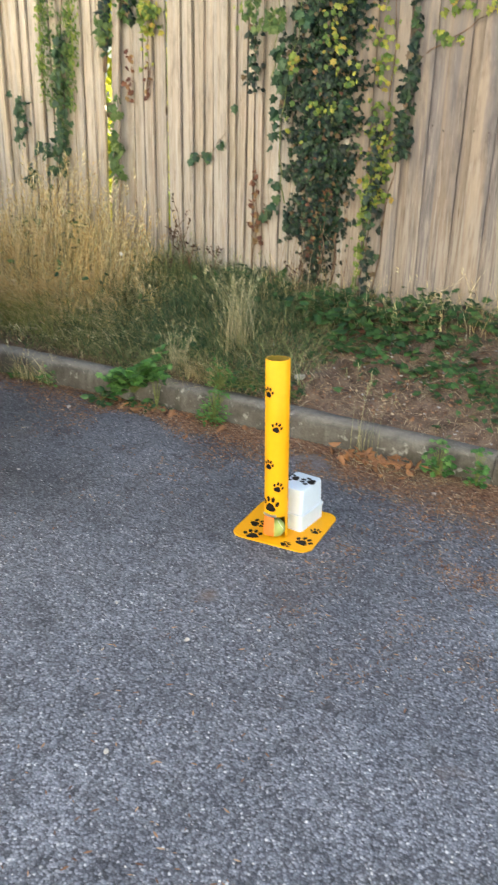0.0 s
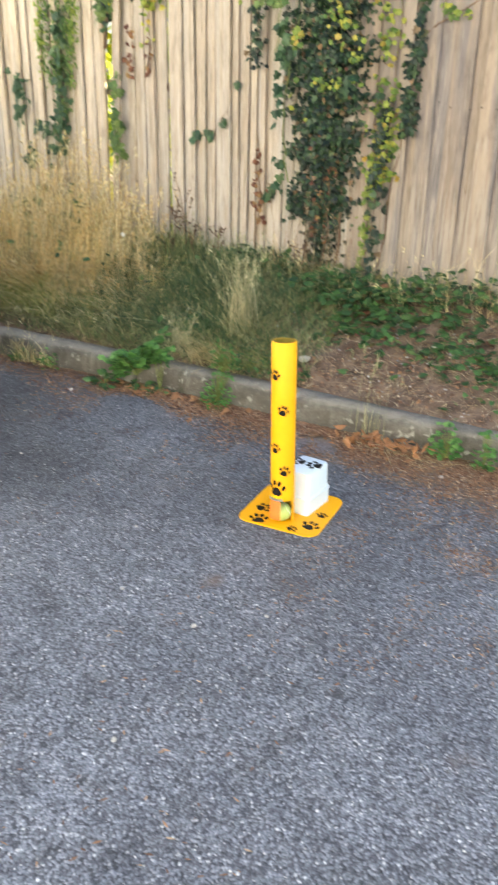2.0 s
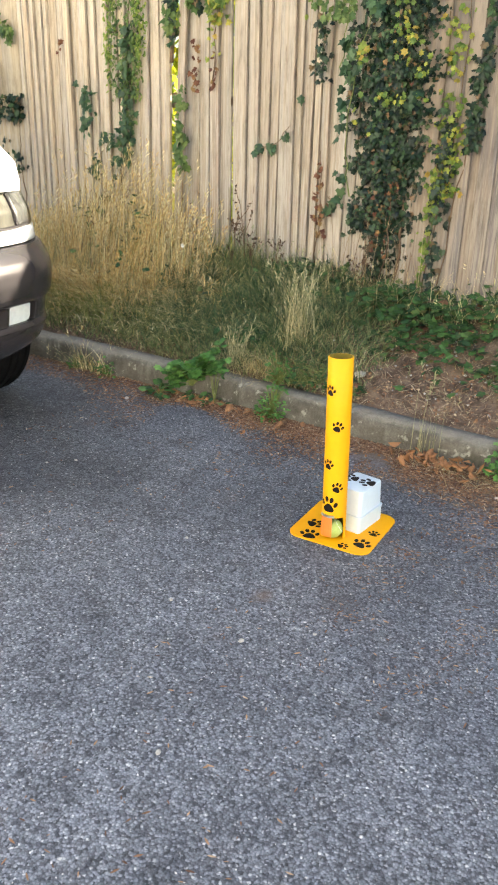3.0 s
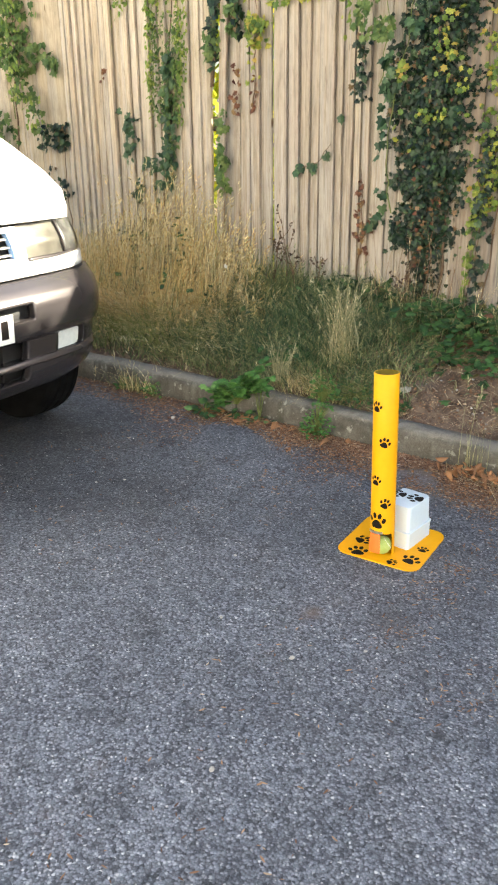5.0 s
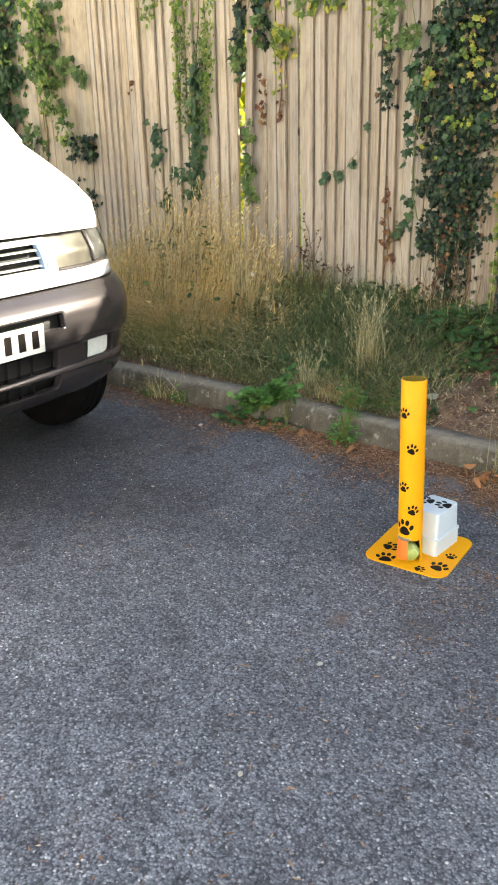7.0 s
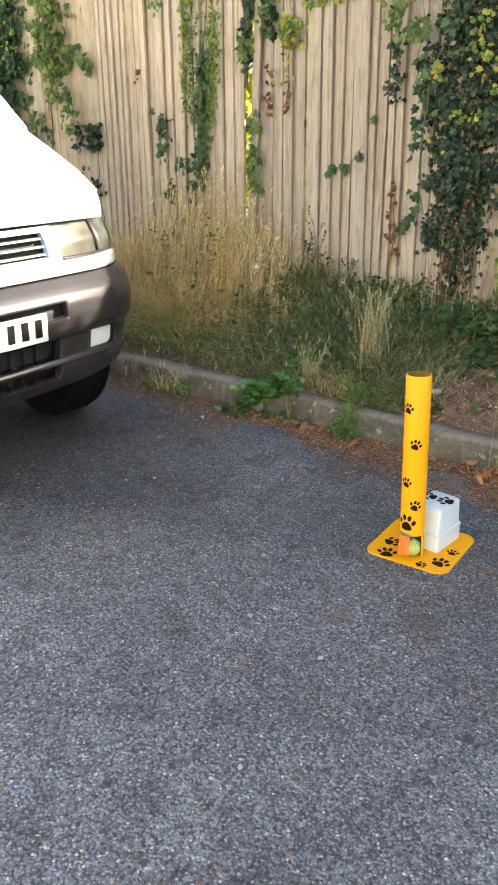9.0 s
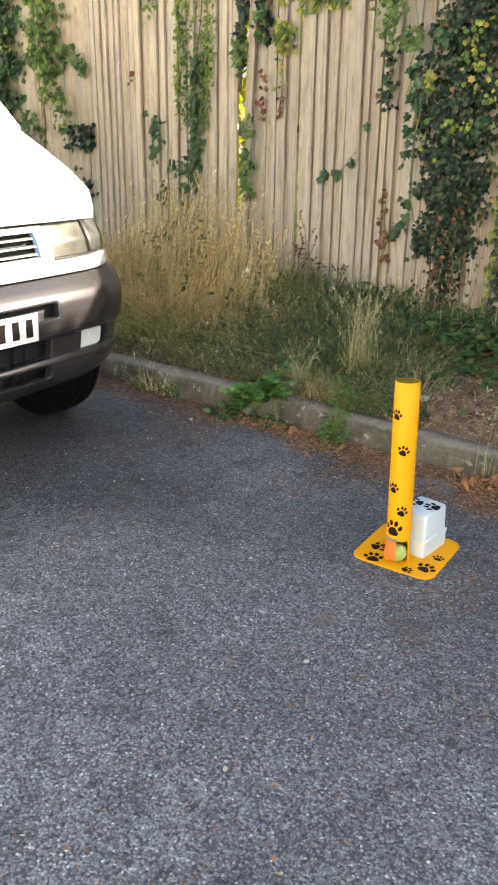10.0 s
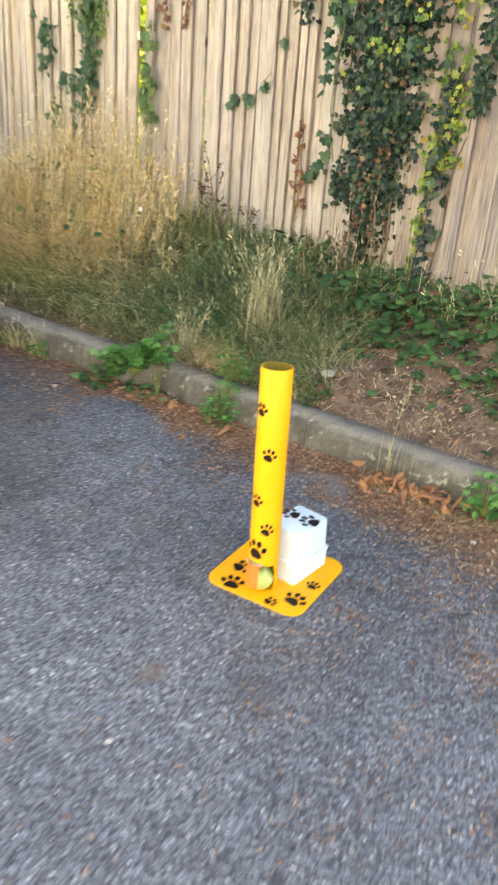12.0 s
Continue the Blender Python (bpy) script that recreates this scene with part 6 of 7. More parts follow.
# ---- weeds along the kerb ----
def weed(label, place, spread, height, leaves, size, shape, material, seed, droop=0.0):
    r = np.random.default_rng(seed)
    root = thing("weed", label, "weed", place, group="weeds along the kerb")
    bm = bmesh.new()
    c, t, nn = [], [], []
    for k in range(leaves):
        a, reach = r.uniform(0, 2 * math.pi), spread * math.sqrt(r.uniform(0.02, 1))
        if math.sin(a) > 0 and place[1] < KERB_Y and reach * math.sin(a) > KERB_Y - place[1] - 0.01:
            h = max(KERB_H + 0.02, height * r.uniform(0.5, 1.0))
        else:
            h = height * r.uniform(0.15, 1.0) * (1 - 0.5 * (reach / spread) ** 2)
        p = Vector((reach * math.cos(a), reach * math.sin(a), h))
        if k % 3 == 0:
            tube_bm([(0, 0, 0), p * 0.5 + Vector((0, 0, h * 0.25)), p], [0.0022, 0.0017, 0.001], 4, bm)
        c.append(p)
        t.append((math.cos(a) + r.normal(0, 0.5), math.sin(a) + r.normal(0, 0.5), r.normal(-droop, 0.3)))
        nn.append((r.normal(0, 0.35), r.normal(-0.35, 0.35), 1))
    v, f = leaf_arrays(np.array(c), np.array(t), np.array(nn), r.uniform(size[0], size[1], leaves), shape)
    lv = linked("leaves", mesh_of("weed_leaves", v, f, material), root)
    part("stem", bm, M_GREEN_STEM, root)
    return root


def sprawling_weed():
    """A bright weed rooted in the kerb joint: arching stems with leaflets in pairs, falling to the asphalt on one side and climbing over the kerb on the other."""
    r = np.random.default_rng(31)
    base = Vector((-1.70, 1.56, 0.05))
    root = thing("weed", "broad-leaved bright green weed sprawling over the kerb joint", "weed", base, group="weeds along the kerb")
    c, t, nn, sz = [], [], [], []
    for k in range(34):
        u = r.uniform(0, 1)
        end = Vector((-1.86 + 0.28 * u, 1.49 + 0.13 * u, 0.05 + 0.17 * u)) + Vector((r.normal(0, 0.03), r.normal(0, 0.03), r.normal(0, 0.03))) - base
        if end.y > 0.0 and end.z < 0.09:
            end.z = 0.09
        mid = end * 0.5 + Vector((0, -0.02, 0.05 + 0.02 * r.uniform(-1, 1)))
        pts = [Vector((0, 0, 0)).lerp(mid, q).lerp(mid.lerp(end, q), q) for q in np.linspace(0, 1, 7)]
        part("stem", tube_bm(pts, [0.0022 - 0.0002 * i for i in range(7)], 5), M_GREEN_STEM, root)
        for q in np.linspace(0.3, 1.0, 7):
            p = Vector((0, 0, 0)).lerp(mid, q).lerp(mid.lerp(end, q), q)
            d = (mid.lerp(end, q) - Vector((0, 0, 0)).lerp(mid, q)).normalized()
            across = d.cross(Vector((0, 0, 1))).normalized()
            for side_ in ((-1, 1) if q < 0.99 else (0,)):
                c.append(tuple(p + Vector((0, 0, r.uniform(0, 0.008)))))
                t.append(tuple(across * side_ + d * (0.5 if side_ else 1) + Vector((r.normal(0, 0.2), r.normal(0, 0.2), r.normal(-0.1, 0.2)))))
                nn.append((r.normal(0, 0.3), r.normal(-0.45, 0.3), 1.0))
                sz.append(r.uniform(0.026, 0.05))
    v, f = leaf_arrays(np.array(c), np.array(t), np.array(nn), np.array(sz), STAR_SHAPE)
    linked("leaves", mesh_of("weed_leaves", v, f, F_WEED), root)["kind"] = "stuff"


sprawling_weed()
weed("dark green leaves at the foot of the sprawling weed", (-1.83, 1.47, 0.0), 0.07, 0.06, 34, (0.03, 0.05), OVAL_SHAPE, F_GROUND, 41)
weed("dark green leaves in the kerb joint", (-1.66, 1.53, 0.0), 0.05, 0.05, 24, (0.025, 0.045), OVAL_SHAPE, F_GROUND, 42)
weed("feathery green weed growing against the kerb", (-1.235, 1.53, 0.0), 0.07, 0.14, 240, (0.01, 0.024), OVAL_SHAPE, F_WEED, 32)
weed("feathery yellow-green weed rooted on top of the kerb", (-1.285, 1.66, KERB_H), 0.06, 0.19, 150, (0.01, 0.022), OVAL_SHAPE, F_WEED, 33)
weed("low dark green weed behind the kerb", (-1.16, 1.76, KERB_H), 0.12, 0.12, 200, (0.012, 0.028), OVAL_SHAPE, F_GROUND, 43)
weed("upright green weed growing against the kerb", (-0.175, 1.535, 0.0), 0.055, 0.17, 60, (0.018, 0.034), STAR_SHAPE, F_WEED, 34)
weed("small green weed growing against the kerb", (-0.015, 1.535, 0.0), 0.045, 0.12, 44, (0.018, 0.034), STAR_SHAPE, F_WEED, 35)
weed("low grey-green weed growing against the kerb", (-2.20, 1.505, 0.0), 0.05, 0.1, 60, (0.012, 0.028), OVAL_SHAPE, F_WEED, 36)
weed("low green weed by the parked van", (-2.40, 1.50, 0.0), 0.04, 0.08, 26, (0.012, 0.03), OVAL_SHAPE, F_WEED, 37)
weed("low dark green weed at the kerb foot", (-1.55, 1.53, 0.0), 0.08, 0.06, 40, (0.015, 0.035), OVAL_SHAPE, F_GROUND, 38)
weed("bushy dark green weed on the bank", (-0.98, 1.76, 0.11), 0.08, 0.09, 120, (0.012, 0.03), OVAL_SHAPE, F_GROUND, 39)


def ground_blades(name, label, x, y, z, height, width, lean, material, mean_turn=None, heads=0):
    n_ = len(x)
    roots = np.stack([x, y, np.full(n_, z)], 1)
    turns = rng.uniform(0, 2 * np.pi, n_) if mean_turn is None else rng.normal(mean_turn, 0.7, n_)
    h = rng.uniform(height[0], height[1], n_)
    ln = h * rng.uniform(lean[0], lean[1], n_)
    arrays = [blade_arrays(roots, h, rng.uniform(width[0], width[1], n_), ln, turns, 4)]
    if heads:
        pick = np.argsort(-h)[:heads]
        tops = roots[pick] + np.stack([np.cos(turns[pick]) * ln[pick], np.sin(turns[pick]) * ln[pick], h[pick] * (1 - 0.18 * ln[pick] / h[pick])], 1)
        for k in range(7):
            a = rng.normal(0, 0.3, (heads, 3)) + np.array([0, 0, 1]) + np.stack([np.cos(turns[pick]), np.sin(turns[pick]), 0 * h[pick]], 1) * 0.5
            arrays.append(leaf_arrays(tops - np.array([0, 0, 0.006 * k]), a, rng.normal(0, 1, (heads, 3)), rng.uniform(0.014, 0.026, heads), LONG_SHAPE * np.array([0.7, 1]), 0.05))
    v, f = joined(arrays)
    return tagged(new(name, mesh_of(name, v, f, material)), label, "grass", kind="stuff")


x, y = rng.normal(-0.50, 0.035, 20), rng.normal(1.55, 0.006, 20)
ground_blades("grass_tuft", "tall dry barley-like stalks at the kerb foot", x, y, 0.0, (0.14, 0.42), (0.0018, 0.0028), (0.03, 0.4), F_PALE, heads=9)
x, y = rng.normal(-0.36, 0.12, 190), rng.normal(1.48, 0.035, 190)
ground_blades("dry_grass", "fallen dry grass lying at the kerb foot", x, y, 0.003, (0.012, 0.05), (0.002, 0.003), (1.5, 5.0), F_STRAW)
x, y = rng.normal(-2.36, 0.07, 90), rng.normal(1.51, 0.012, 90)
ground_blades("grass_tuft", "green grass growing at the kerb foot", x, y, 0.0, (0.05, 0.18), (0.002, 0.0036), (0.2, 1.2), F_GRASS)
x, y = rng.normal(-2.33, 0.08, 110), rng.normal(1.51, 0.012, 110)
ground_blades("grass_tuft", "pale dry grass at the kerb foot", x, y, 0.0, (0.05, 0.2), (0.0018, 0.0034), (0.2, 1.2), F_STRAW, heads=6)

# ---- litter on the asphalt ----
def clear_of_plate(x, y):
    return ~((x > -0.69) & (x < -0.33) & (y > 0.63) & (y < 1.0))


n = 42000
x = rng.uniform(-4.2, 1.6, n)
d = rng.exponential(0.12, n)
y = KERB_Y - 0.006 - d * (1 + 0.7 * np.clip(x + 0.6, 0, 1.5))
keep = y > -0.4
x, y = x[keep], y[keep]
patch = np.array([noise.noise((a * 2.3, b * 2.3, 5.0)) for a, b in zip(x, y)])
keep = (patch > -0.03 - 0.3 * (y > 1.47) - 0.1 * np.clip(x + 0.6, 0, 1)) & clear_of_plate(x, y)
x, y = x[keep], y[keep]
n = len(x)
a = rng.uniform(0, 2 * np.pi, n)
nv, nf = leaf_arrays(np.stack([x, y, rng.uniform(0.0025, 0.012, n)], 1), np.stack([np.cos(a), np.sin(a), rng.normal(0, 0.08, n)], 1), np.stack([rng.normal(0, 0.3, n), rng.normal(0, 0.3, n), np.ones(n)], 1), rng.uniform(0.006, 0.024, n), LONG_SHAPE, 0.1)
tagged(new("leaf_litter", mesh_of("leaf_litter", nv, nf, F_LITTER)), "rust-brown needles and crumbled leaves along the kerb", "leaf litter", kind="stuff")
n = 2200
x, y = rng.uniform(-2.6, 1.4, n), rng.uniform(-1.3, 1.4, n)
a = rng.uniform(0, 2 * np.pi, n)
keep = (np.array([noise.noise((p * 1.4, q * 1.4, 9.0)) for p, q in zip(x, y)]) > 0.02) & clear_of_plate(x, y)
x, y, a = x[keep], y[keep], a[keep]
n = len(x)
nv, nf = leaf_arrays(np.stack([x, y, np.full(n, 0.004)], 1), np.stack([np.cos(a), np.sin(a), 0 * a], 1), np.stack([rng.normal(0, 0.2, n), rng.normal(0, 0.2, n), np.ones(n)], 1), rng.uniform(0.008, 0.022, n), LONG_SHAPE, 0.1)
tagged(new("leaf_litter", mesh_of("leaf_crumbs", nv, nf, F_LITTER)), "scattered brown needles on the asphalt", "leaf litter", kind="stuff")


n = 26000
x, y = rng.uniform(-0.7, 1.6, n), 1.54 - 0.8 * rng.uniform(0, 1, n) ** 1.7
a = rng.uniform(0, 2 * np.pi, n)
keep = (np.array([noise.noise((p * 3.1, q * 3.1, 3.0)) for p, q in zip(x, y)]) > 0.2 - 0.35 * np.clip(x + 0.2, 0, 1) - 0.3 * (y > 1.25)) & clear_of_plate(x, y)
x, y, a = x[keep], y[keep], a[keep]
n = len(x)
nv, nf = leaf_arrays(np.stack([x, y, rng.uniform(0.003, 0.008, n)], 1), np.stack([np.cos(a), np.sin(a), rng.normal(0, 0.08, n)], 1), np.stack([rng.normal(0, 0.3, n), rng.normal(0, 0.3, n), np.ones(n)], 1), rng.uniform(0.006, 0.022, n), LONG_SHAPE, 0.1)
tagged(new("leaf_litter", mesh_of("needle_drift", nv, nf, F_LITTER)), "drift of fine brown needles on the asphalt", "leaf litter", kind="stuff")


n = 34000
x, y = rng.uniform(-2.1, 0.9, n), KERB_Y - 0.004 - rng.exponential(0.1, n) * (1 + 0.5 * np.clip(rng.normal(0, 1, n), -1, 1))
thin = np.array([noise.noise((p * 3.7, q * 3.7, 7.0)) for p, q in zip(x, y)])
keep = (thin > -0.12 + 0.5 * np.clip(-1.1 - x, 0, 0.6)) & clear_of_plate(x, y) & (y > 0.9) & (y < KERB_Y - 0.004)
x, y = x[keep], y[keep]
n = len(x)
a = rng.uniform(0, 2 * np.pi, n)
nv, nf = leaf_arrays(np.stack([x, y, rng.uniform(0.0025, 0.01, n)], 1), np.stack([np.cos(a), np.sin(a), rng.normal(0, 0.1, n)], 1), np.stack([rng.normal(0, 0.3, n), rng.normal(0, 0.3, n), np.ones(n)], 1), rng.uniform(0.006, 0.02, n), LONG_SHAPE * np.array([1.5, 1]), 0.1)
tagged(new("leaf_litter", mesh_of("kerb_drift", nv, nf, F_LITTER)), "thick reddish-brown crumbled litter at the kerb foot", "leaf litter", kind="stuff")


def scattered(n, x0, x1, y0, y1, scale, limit, seed, length, width, material, label, name):
    """Loose bits lying in patches on the asphalt."""
    r = np.random.default_rng(seed)
    x, y = r.uniform(x0, x1, n), r.uniform(y0, y1, n)
    keep = (np.array([noise.noise((p * scale, q * scale, seed)) for p, q in zip(x, y)]) + r.normal(0, 0.12, n) > limit) & clear_of_plate(x, y)
    x, y = x[keep], y[keep]
    n = len(x)
    a = r.uniform(0, 2 * np.pi, n)
    v, f = leaf_arrays(np.stack([x, y, r.uniform(0.003, 0.009, n)], 1), np.stack([np.cos(a), np.sin(a), r.normal(0, 0.06, n)], 1), np.stack([r.normal(0, 0.3, n), r.normal(0, 0.3, n), np.ones(n)], 1), r.uniform(length[0], length[1], n), LONG_SHAPE * np.array([width, 1]), 0.1)
    return tagged(new(name, mesh_of(name, v, f, material)), label, "leaf litter", kind="stuff")


scattered(5200, -0.35, 1.3, 0.1, 1.35, 4.0, 0.05, 31, (0.006, 0.02), 1.0, F_LITTER, "loose brown needles scattered over the asphalt", "leaf_litter")
scattered(900, -0.6, 0.9, 1.2, 1.54, 5.0, -0.05, 32, (0.015, 0.06), 0.3, F_STALK, "pale broken straw along the kerb foot", "straw")
scattered(500, -0.3, 1.2, 0.5, 1.3, 4.0, 0.1, 33, (0.01, 0.03), 0.5, F_STALK, "bits of pale straw on the asphalt", "straw")


def chip_arrays(n, x, y, z, size):
    """Small angular stone chips."""
    o = np.array([(1, 0, 0), (-1, 0, 0), (0, 1, 0), (0, -1, 0), (0, 0, 0.7), (0, 0, -0.7)], float)
    tri = np.array([(0, 2, 4), (2, 1, 4), (1, 3, 4), (3, 0, 4), (2, 0, 5), (1, 2, 5), (3, 1, 5), (0, 3, 5)])
    v = o[None] * rng.uniform(0.6, 1.2, (n, 6, 1)) * size[:, None, None]
    t = rng.uniform(0, 2 * np.pi, n)
    rot = np.stack([np.stack([np.cos(t), -np.sin(t), 0 * t], 1), np.stack([np.sin(t), np.cos(t), 0 * t], 1), np.stack([0 * t, 0 * t, 1 + 0 * t], 1)], 1)
    v = np.einsum("nij,nkj->nki", rot, v) + np.stack([x, y, z], 1)[:, None]
    f = (np.arange(n) * 6)[:, None, None] + tri[None]
    return v.reshape(-1, 3), f.reshape(-1, 3)


F_CHIP = foliage("stone_chip", [(0.0, (0.2, 0.2, 0.21)), (0.6, (0.36, 0.36, 0.37)), (0.92, (0.55, 0.54, 0.52)), (1.0, (0.75, 0.74, 0.7))], 0.7, 0.0)
n = 9000
x, y = rng.uniform(-3.2, 1.3, n), rng.uniform(-1.6, 1.53, n)
cv, cf = chip_arrays(n, x, y, np.full(n, 0.001), 0.0012 + 0.0028 * rng.uniform(0, 1, n) ** 3)
tagged(new("stone_chips", mesh_of("stone_chips", cv, cf, F_CHIP)), "pale stone chips proud of the asphalt", "stone chips", kind="stuff")
n = 260
x, y = rng.uniform(-1.3, 0.8, n), rng.uniform(1.72, 2.4, n)
cv, cf = chip_arrays(n, x, y, bank_z(x, y) + 0.004, rng.uniform(0.003, 0.011, n))
tagged(new("stone_chips", mesh_of("bank_chips", cv, cf, F_CHIP)), "small stones lying on the bare bank", "stone chips", kind="stuff")


def stone(label, place, size, seed):
    r = random.Random(seed)
    bm = bmesh.new()
    bmesh.ops.create_icosphere(bm, subdivisions=3, radius=1)
    for v in bm.verts:
        v.co *= 1 + 0.3 * noise.noise(v.co * 1.3 + Vector((seed, 0, 0)))
        v.co = Vector((v.co.x * size, v.co.y * size * 0.75, v.co.z * size * 0.5))
    bmesh.ops.rotate(bm, verts=bm.verts, cent=(0, 0, 0), matrix=Matrix.Rotation(r.uniform(0, 6), 3, "Z"))
    ob = part("stone", bm, M_STONE, None, "", True)
    ob.location = place
    return tagged(ob, label, "stone", "loose stones")


stone("pale stone lying on the bank", (-0.965, 1.87, float(bank_z(-0.965, 1.87)) + 0.006), 0.03, 1)
stone("pale stone on the bare soil", (-0.42, 2.13, float(bank_z(-0.42, 2.13)) + 0.005), 0.026, 2)
stone("pale stone on the bare soil", (0.03, 1.86, float(bank_z(0.03, 1.86)) + 0.004), 0.02, 3)
stone("pale stone on the bare soil", (-0.93, 2.12, float(bank_z(-0.93, 2.12)) + 0.004), 0.02, 4)
for k, (sx, sy, size) in enumerate(((-0.08, 2.03, 0.014), (0.02, 2.0, 0.009), (-0.3, 1.98, 0.008), (0.1, 1.84, 0.016), (-0.62, 1.83, 0.009), (-0.75, 1.95, 0.008), (-0.2, 2.2, 0.008))):
    stone("pale stone on the bare soil", (sx, sy, float(bank_z(sx, sy)) + 0.003), size, 40 + k)
stone("small pale stone on the asphalt", (-0.135, 1.36, 0.006), 0.011, 5)
stone("small pale stone on the asphalt", (-1.91, 1.32, 0.005), 0.012, 6)
stone("small pale stone on the asphalt", (-0.38, -0.40, 0.004), 0.008, 7)
stone("small pale stone on the asphalt", (-0.45, 0.055, 0.004), 0.008, 8)
for k, (sx, sy) in enumerate(((-1.684, 0.566), (-1.611, 0.652), (-0.722, 0.1), (-0.9, 0.42), (-0.3, 0.2))):
    stone("tiny pale stone chip lying on the asphalt", (sx, sy, 0.003), 0.0062, 20 + k)


def flower(x, y, z, seed):
    """A small white blossom on a thin stalk."""
    r = random.Random(seed)
    root = thing("flower", "small white blossom among the dry grass", "flower", (x, y, float(bank_z(x, y)) - 0.01))
    top = Vector((0, 0, z - root.location.z))
    part("stem", tube_bm([(0.02, 0, 0), top * 0.5 + Vector((0.02, 0, 0)), top], [0.0016, 0.0013, 0.001], 5), M_GREEN_STEM, root)
    for k in range(5):
        a = 2 * math.pi * k / 5 + r.uniform(-0.2, 0.2)
        v, f = leaf_arrays(np.array([tuple(top)]), np.array([(math.cos(a), -0.5, math.sin(a))]), np.array([(0, -1, 0.5)]), np.array([0.015]), OVAL_SHAPE * np.array([1.3, 1]))
        linked("petal", mesh_of("petal", v, f, M_PETAL), root)


M_PETAL = surface("white_petal", (0.7, 0.69, 0.64), (0.8, 0.79, 0.75), 40, 200, 0.6, bump=0)
flower(-2.24, 2.2, 0.572, 1)
stalk = part("grass_stalk", tube_bm([(-1.66, 1.82, 0.205), (-1.58, 1.84, 0.222), (-1.47, 1.87, 0.228), (-1.37, 1.9, 0.232)], [0.0022, 0.002, 0.0018, 0.0015], 5), F_PALE, None)
tagged(stalk, "long pale fallen grass stalk lying across the tufts", "grass stalk")


def dry_leaf_mesh(seed):
    r = np.random.default_rng(seed)
    shape = OVAL_SHAPE * np.array([0.5 if seed % 2 else 0.85, 1])
    v, f = leaf_arrays(np.array([(0, -0.4, 0.12)]), np.array([(r.normal(0, 0.1), 1, 0.1)]), np.array([(0.1, 0, 1)]), np.array([1.0]), shape, 0.9)
    v[:, 2] += 0.25 * np.sin(v[:, 1] * 4 + seed) * 0.4
    return mesh_of("dry_leaf", v, f, F_DRY, True)


leaf_meshes = [dry_leaf_mesh(s) for s in range(5)]
lr = random.Random(5)


def dry_leaf(x, y, z, size, label="curled brown fallen leaf at the kerb foot", tilt=25):
    ob = new("dry_leaf", leaf_meshes[lr.randrange(5)])
    ob.matrix_local = pose(x, y, z + 0.004, lr.uniform(-tilt, tilt), lr.uniform(-tilt, tilt), lr.uniform(0, 360)) @ Matrix.Diagonal((size, size, size, 1))
    return tagged(ob, label, "leaf", "fallen leaves")


for k in range(100):
    dry_leaf(lr.gauss(-0.41, 0.1), min(1.535, lr.gauss(1.495, 0.045)), lr.uniform(0, 0.045), lr.uniform(0.018, 0.056), tilt=60)
for k in range(34):
    dry_leaf(lr.uniform(-1.85, -1.2), 1.535 - abs(lr.gauss(0, 0.03)), lr.uniform(0, 0.02), lr.uniform(0.025, 0.055))
dry_leaf(-1.15, 1.465, 0.014, 0.085, "large orange-brown fallen leaf", 8)
for x, y in ((-1.70, 1.47), (-1.62, 1.45), (-1.55, 1.50), (-1.50, 1.52), (-1.45, 1.50), (-1.58, 1.53)):
    dry_leaf(x, y, 0.012, 0.07, "large curled orange-brown leaf at the kerb foot", 18)
dry_leaf(-1.07, 1.535, 0.012, 0.06, "pale fallen leaf beside the kerb", 8)
dry_leaf(-1.13, 1.74, float(bank_z(-1.13, 1.74)), 0.05, "orange-brown leaf on the bank")
for k in range(26):
    x = lr.uniform(-2.6, 0.6)
    dry_leaf(x, 1.53 - abs(lr.gauss(0, 0.1)), 0.002, lr.uniform(0.015, 0.04))
for k in range(20):
    x, y = lr.uniform(-1.2, 0.4), lr.uniform(1.72, 2.2)
    dry_leaf(x, y, float(bank_z(x, y)) + 0.004, lr.uniform(0.02, 0.045), "curled brown leaf on bare soil")

# ---- fence ----
fence = thing("fence", "weathered close-boarded wooden fence with warped upright boards", "fence", (-2.0, FENCE_Y, 0.3))


def board_mesh(seed, thick, thin):
    """A feather-edged upright board, 1 m wide and 1 m high in its own units, bowed and split a little."""
    r = random.Random(seed)
    bm = bmesh.new()
    rows_ = []
    n = 7
    for k in range(n):
        z = k / (n - 1)
        bow = 0.05 * math.sin(math.pi * z + seed) + r.uniform(-0.015, 0.015)
        cup = r.uniform(-0.003, 0.003)
        drop = r.uniform(-0.006, 0.004) if k == n - 1 else 0
        rows_.append([bm.verts.new(p) for p in ((-0.5 + bow, 0, z + drop), (-0.5 + bow, -thin, z + drop), (-0.44 + bow, -thin - 0.001, z + drop), (bow, -(thick + thin) / 2 + cup, z + drop), (0.46 + bow, -thick, z + drop), (0.5 + bow, -thick + 0.002, z + drop), (0.5 + bow, 0, z + drop))])
    for a, b in zip(rows_, rows_[1:]):
        for i in range(7):
            bm.faces.new((a[i], a[(i + 1) % 7], b[(i + 1) % 7], b[i]))
    bm.faces.new(rows_[0])
    bm.faces.new(rows_[-1][::-1])
    bmesh.ops.recalc_face_normals(bm, faces=bm.faces)
    me = bpy.data.meshes.new("board")
    bm.to_mesh(me)
    bm.free()
    return me


def board_set(material, thick, thin):
    out = []
    for s in range(5):
        me = board_mesh(s, thick, thin)
        me.materials.append(material)
        out.append(me)
    return out


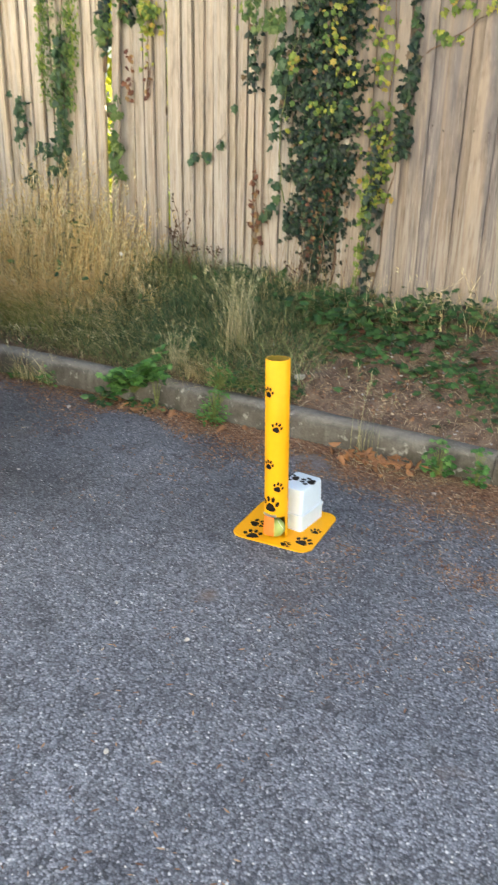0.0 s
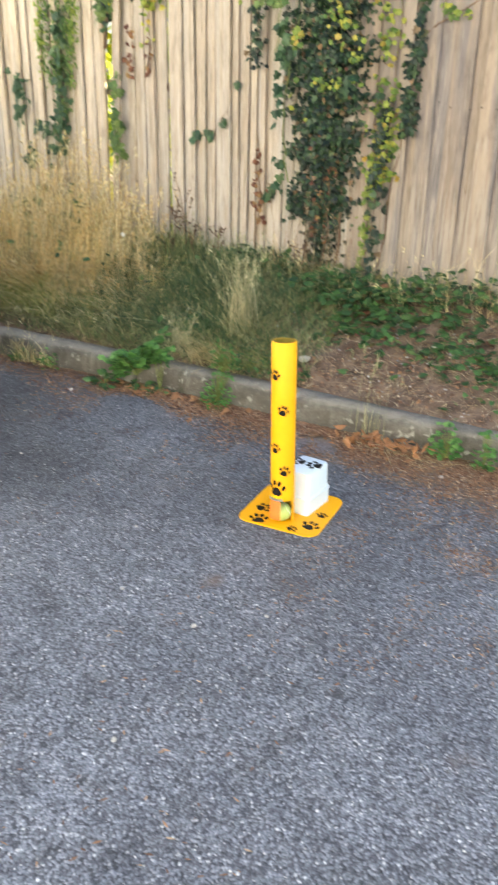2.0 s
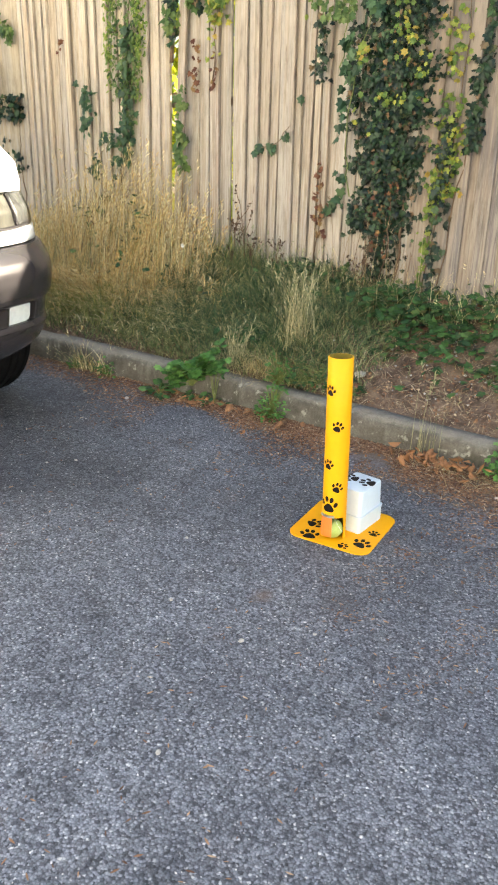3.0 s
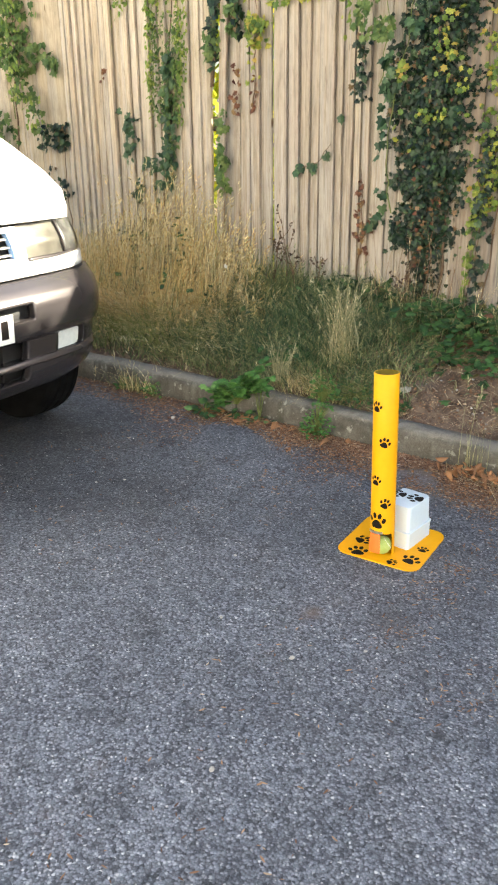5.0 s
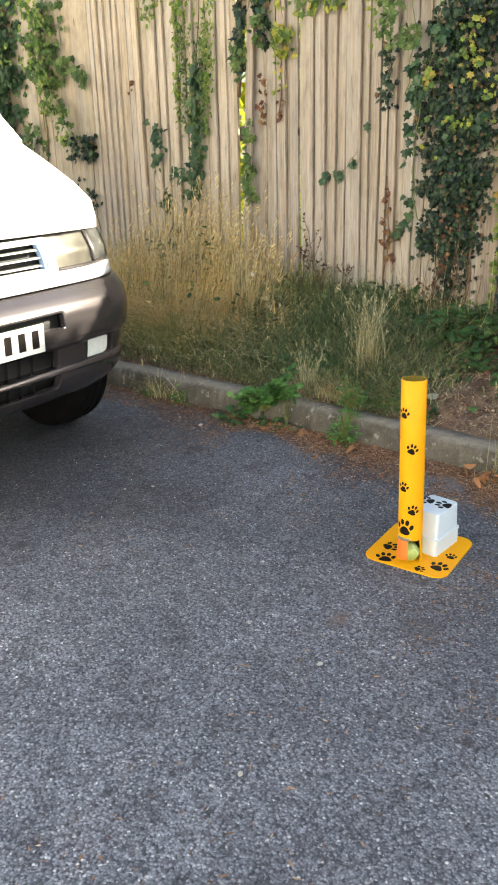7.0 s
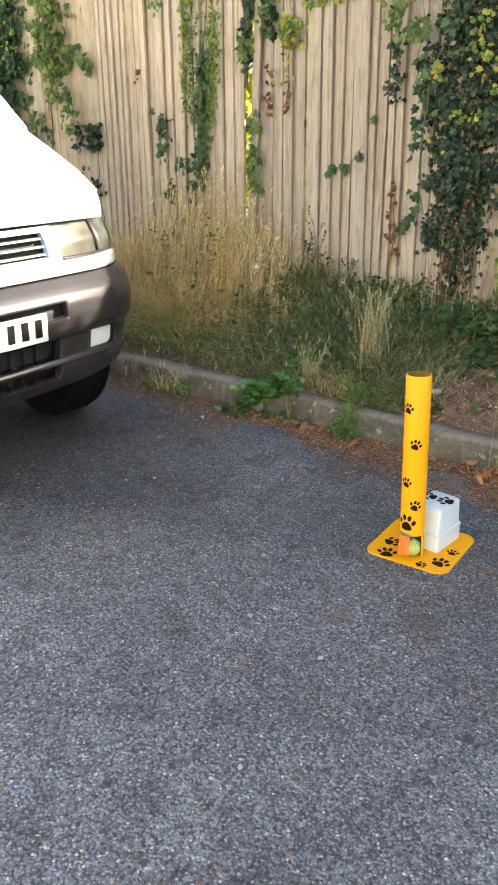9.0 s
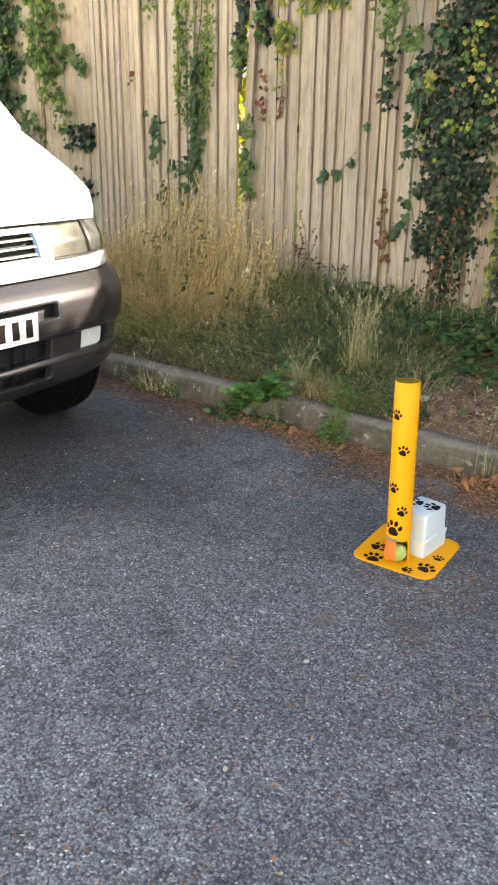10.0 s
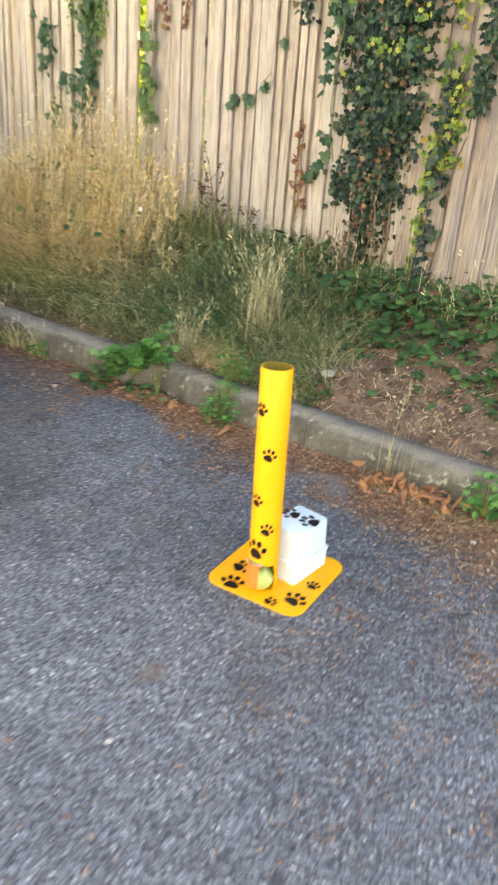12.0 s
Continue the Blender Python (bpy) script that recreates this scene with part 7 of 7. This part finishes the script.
narrow = board_set(M_BOARD, 0.019, 0.007)
yellowish = board_set(M_BOARD_LEFT, 0.019, 0.007)
wide = board_set(M_BOARD_WIDE, 0.014, 0.009)
pale = board_set(M_BOARD_GLARE, 0.014, 0.009)
fr = random.Random(11)


def board(meshes, x, w, z0, z1, lean, back=0.0):
    me = meshes[fr.randrange(len(meshes))]
    ob = new("board", me)
    ob.parent = fence
    ob.matrix_local = Matrix.Translation((x + 2.0, back, z0 - 0.3)) @ pose(0, 0, 0, fr.uniform(-0.3, 0.3), math.degrees(lean), fr.uniform(-1.5, 1.5)) @ Matrix.Diagonal((w, 1, z1 - z0, 1))
    return ob


BOARD_FOOT = 0.32
# seams between the upright boards, at about chest height; narrow boards first, then wider ones
SEAMS = [-3.843, -3.785, -3.728, -3.672, -3.621, -3.571, -3.501, -3.437, -3.379, -3.322, -3.246, -3.176, -3.085, -3.02, -2.955, -2.867, -2.789, -2.713, -2.642]
SEAMS_PAST_GAP = [-2.439, -2.361, -2.290, -2.209]
SEAMS_MIDDLE = [-2.205, -2.107, -2.033, -1.969, -1.908, -1.811, -1.759, -1.702, -1.652, -1.593, -1.500, -1.432, -1.34, -1.25, -1.17, -1.08]
LEAN_SHIFT = 0.035


def run_of_boards(seams, meshes):
    """Boards between neighbouring seams, with narrow backing boards behind the seams inside the run."""
    for k, (x0, x1) in enumerate(zip(seams, seams[1:])):
        lean = -0.03 + fr.uniform(-0.006, 0.006)
        top = FENCE_TOP + fr.uniform(-0.025, 0.02)
        gap = fr.choice((0.008, 0.009, 0.010, 0.011, 0.013))
        board(meshes, (x0 + x1) / 2 + LEAN_SHIFT, x1 - x0 - gap, BOARD_FOOT, top, lean, fr.uniform(-0.006, 0.004))
        if k < len(seams) - 2:
            board(meshes, x1 + LEAN_SHIFT, 0.06, BOARD_FOOT, top - 0.02, -0.03, 0.019)


run_of_boards(SEAMS, yellowish)
run_of_boards(SEAMS_PAST_GAP, narrow)
run_of_boards(SEAMS_MIDDLE, narrow)
# a split, tilted board stands proud beside an open gap, with a board set back next to it
board(narrow, -2.565, 0.055, BOARD_FOOT, FENCE_TOP + 0.03, 0.02, -0.02)
board(narrow, -2.505 + LEAN_SHIFT, 0.125, BOARD_FOOT, FENCE_TOP - 0.03, -0.03, 0.028)
seams = [-1.08, -0.985, -0.873, -0.817, -0.759, -0.69, -0.616, -0.527, -0.465, -0.372, -0.304, -0.215]
while seams[-1] < 4.6:
    seams.append(seams[-1] + fr.uniform(0.065, 0.1))
for k, (x0, x1) in enumerate(zip(seams, seams[1:])):
    lean = -0.024 + fr.uniform(-0.003, 0.003)
    board(wide, (x0 + x1) / 2 + 0.012, (x1 - x0) * 1.14, BOARD_FOOT, FENCE_TOP + fr.uniform(-0.02, 0.02), lean, (-0.007, 0.005)[k % 2] + fr.uniform(-0.002, 0.002))
    board(wide, x1 + 0.012, 0.06, BOARD_FOOT, FENCE_TOP - 0.03, lean, 0.017)
x = -3.80
while x > -7.5:
    w = fr.uniform(0.12, 0.155)
    board(pale, x - w / 2, w * 1.1, BOARD_FOOT, FENCE_TOP + fr.uniform(-0.02, 0.02), -0.035 + fr.uniform(-0.006, 0.006), 0.004 + fr.uniform(-0.003, 0.003))
    x -= w
nail_bm = bmesh.new()
bmesh.ops.create_icosphere(nail_bm, subdivisions=1, radius=0.0035)
nail_me = bpy.data.meshes.new("nail")
nail_bm.to_mesh(nail_me)
nail_bm.free()
nail_me.materials.append(surface("rusty_nail", (0.03, 0.022, 0.018), (0.06, 0.04, 0.03), 30, 200, 0.8))
for k in range(18):
    for z in (1.3,):
        linked("nail", nail_me, fence, Matrix.Translation((1.33 + 0.062 * k + fr.uniform(-0.02, 0.02), -0.022, z - 0.3 + fr.uniform(-0.02, 0.02))) @ Matrix.Diagonal((1, 1.6, 1.3, 1)))
for z in (0.62, 1.3, 1.98):
    part("rail", box_bm(-5.5, 6.5, 0.042, 0.085, z - 0.3 - 0.04, z - 0.3 + 0.04, 0.006), M_RAIL, fence)
for k in range(7):
    px = -7.3 + 1.75 * k + 0.02
    part("post", box_bm(px + 2.0 - 0.05, px + 2.0 + 0.05, 0.09, 0.19, -0.3, FENCE_TOP - 0.3, 0.006), M_RAIL, fence)
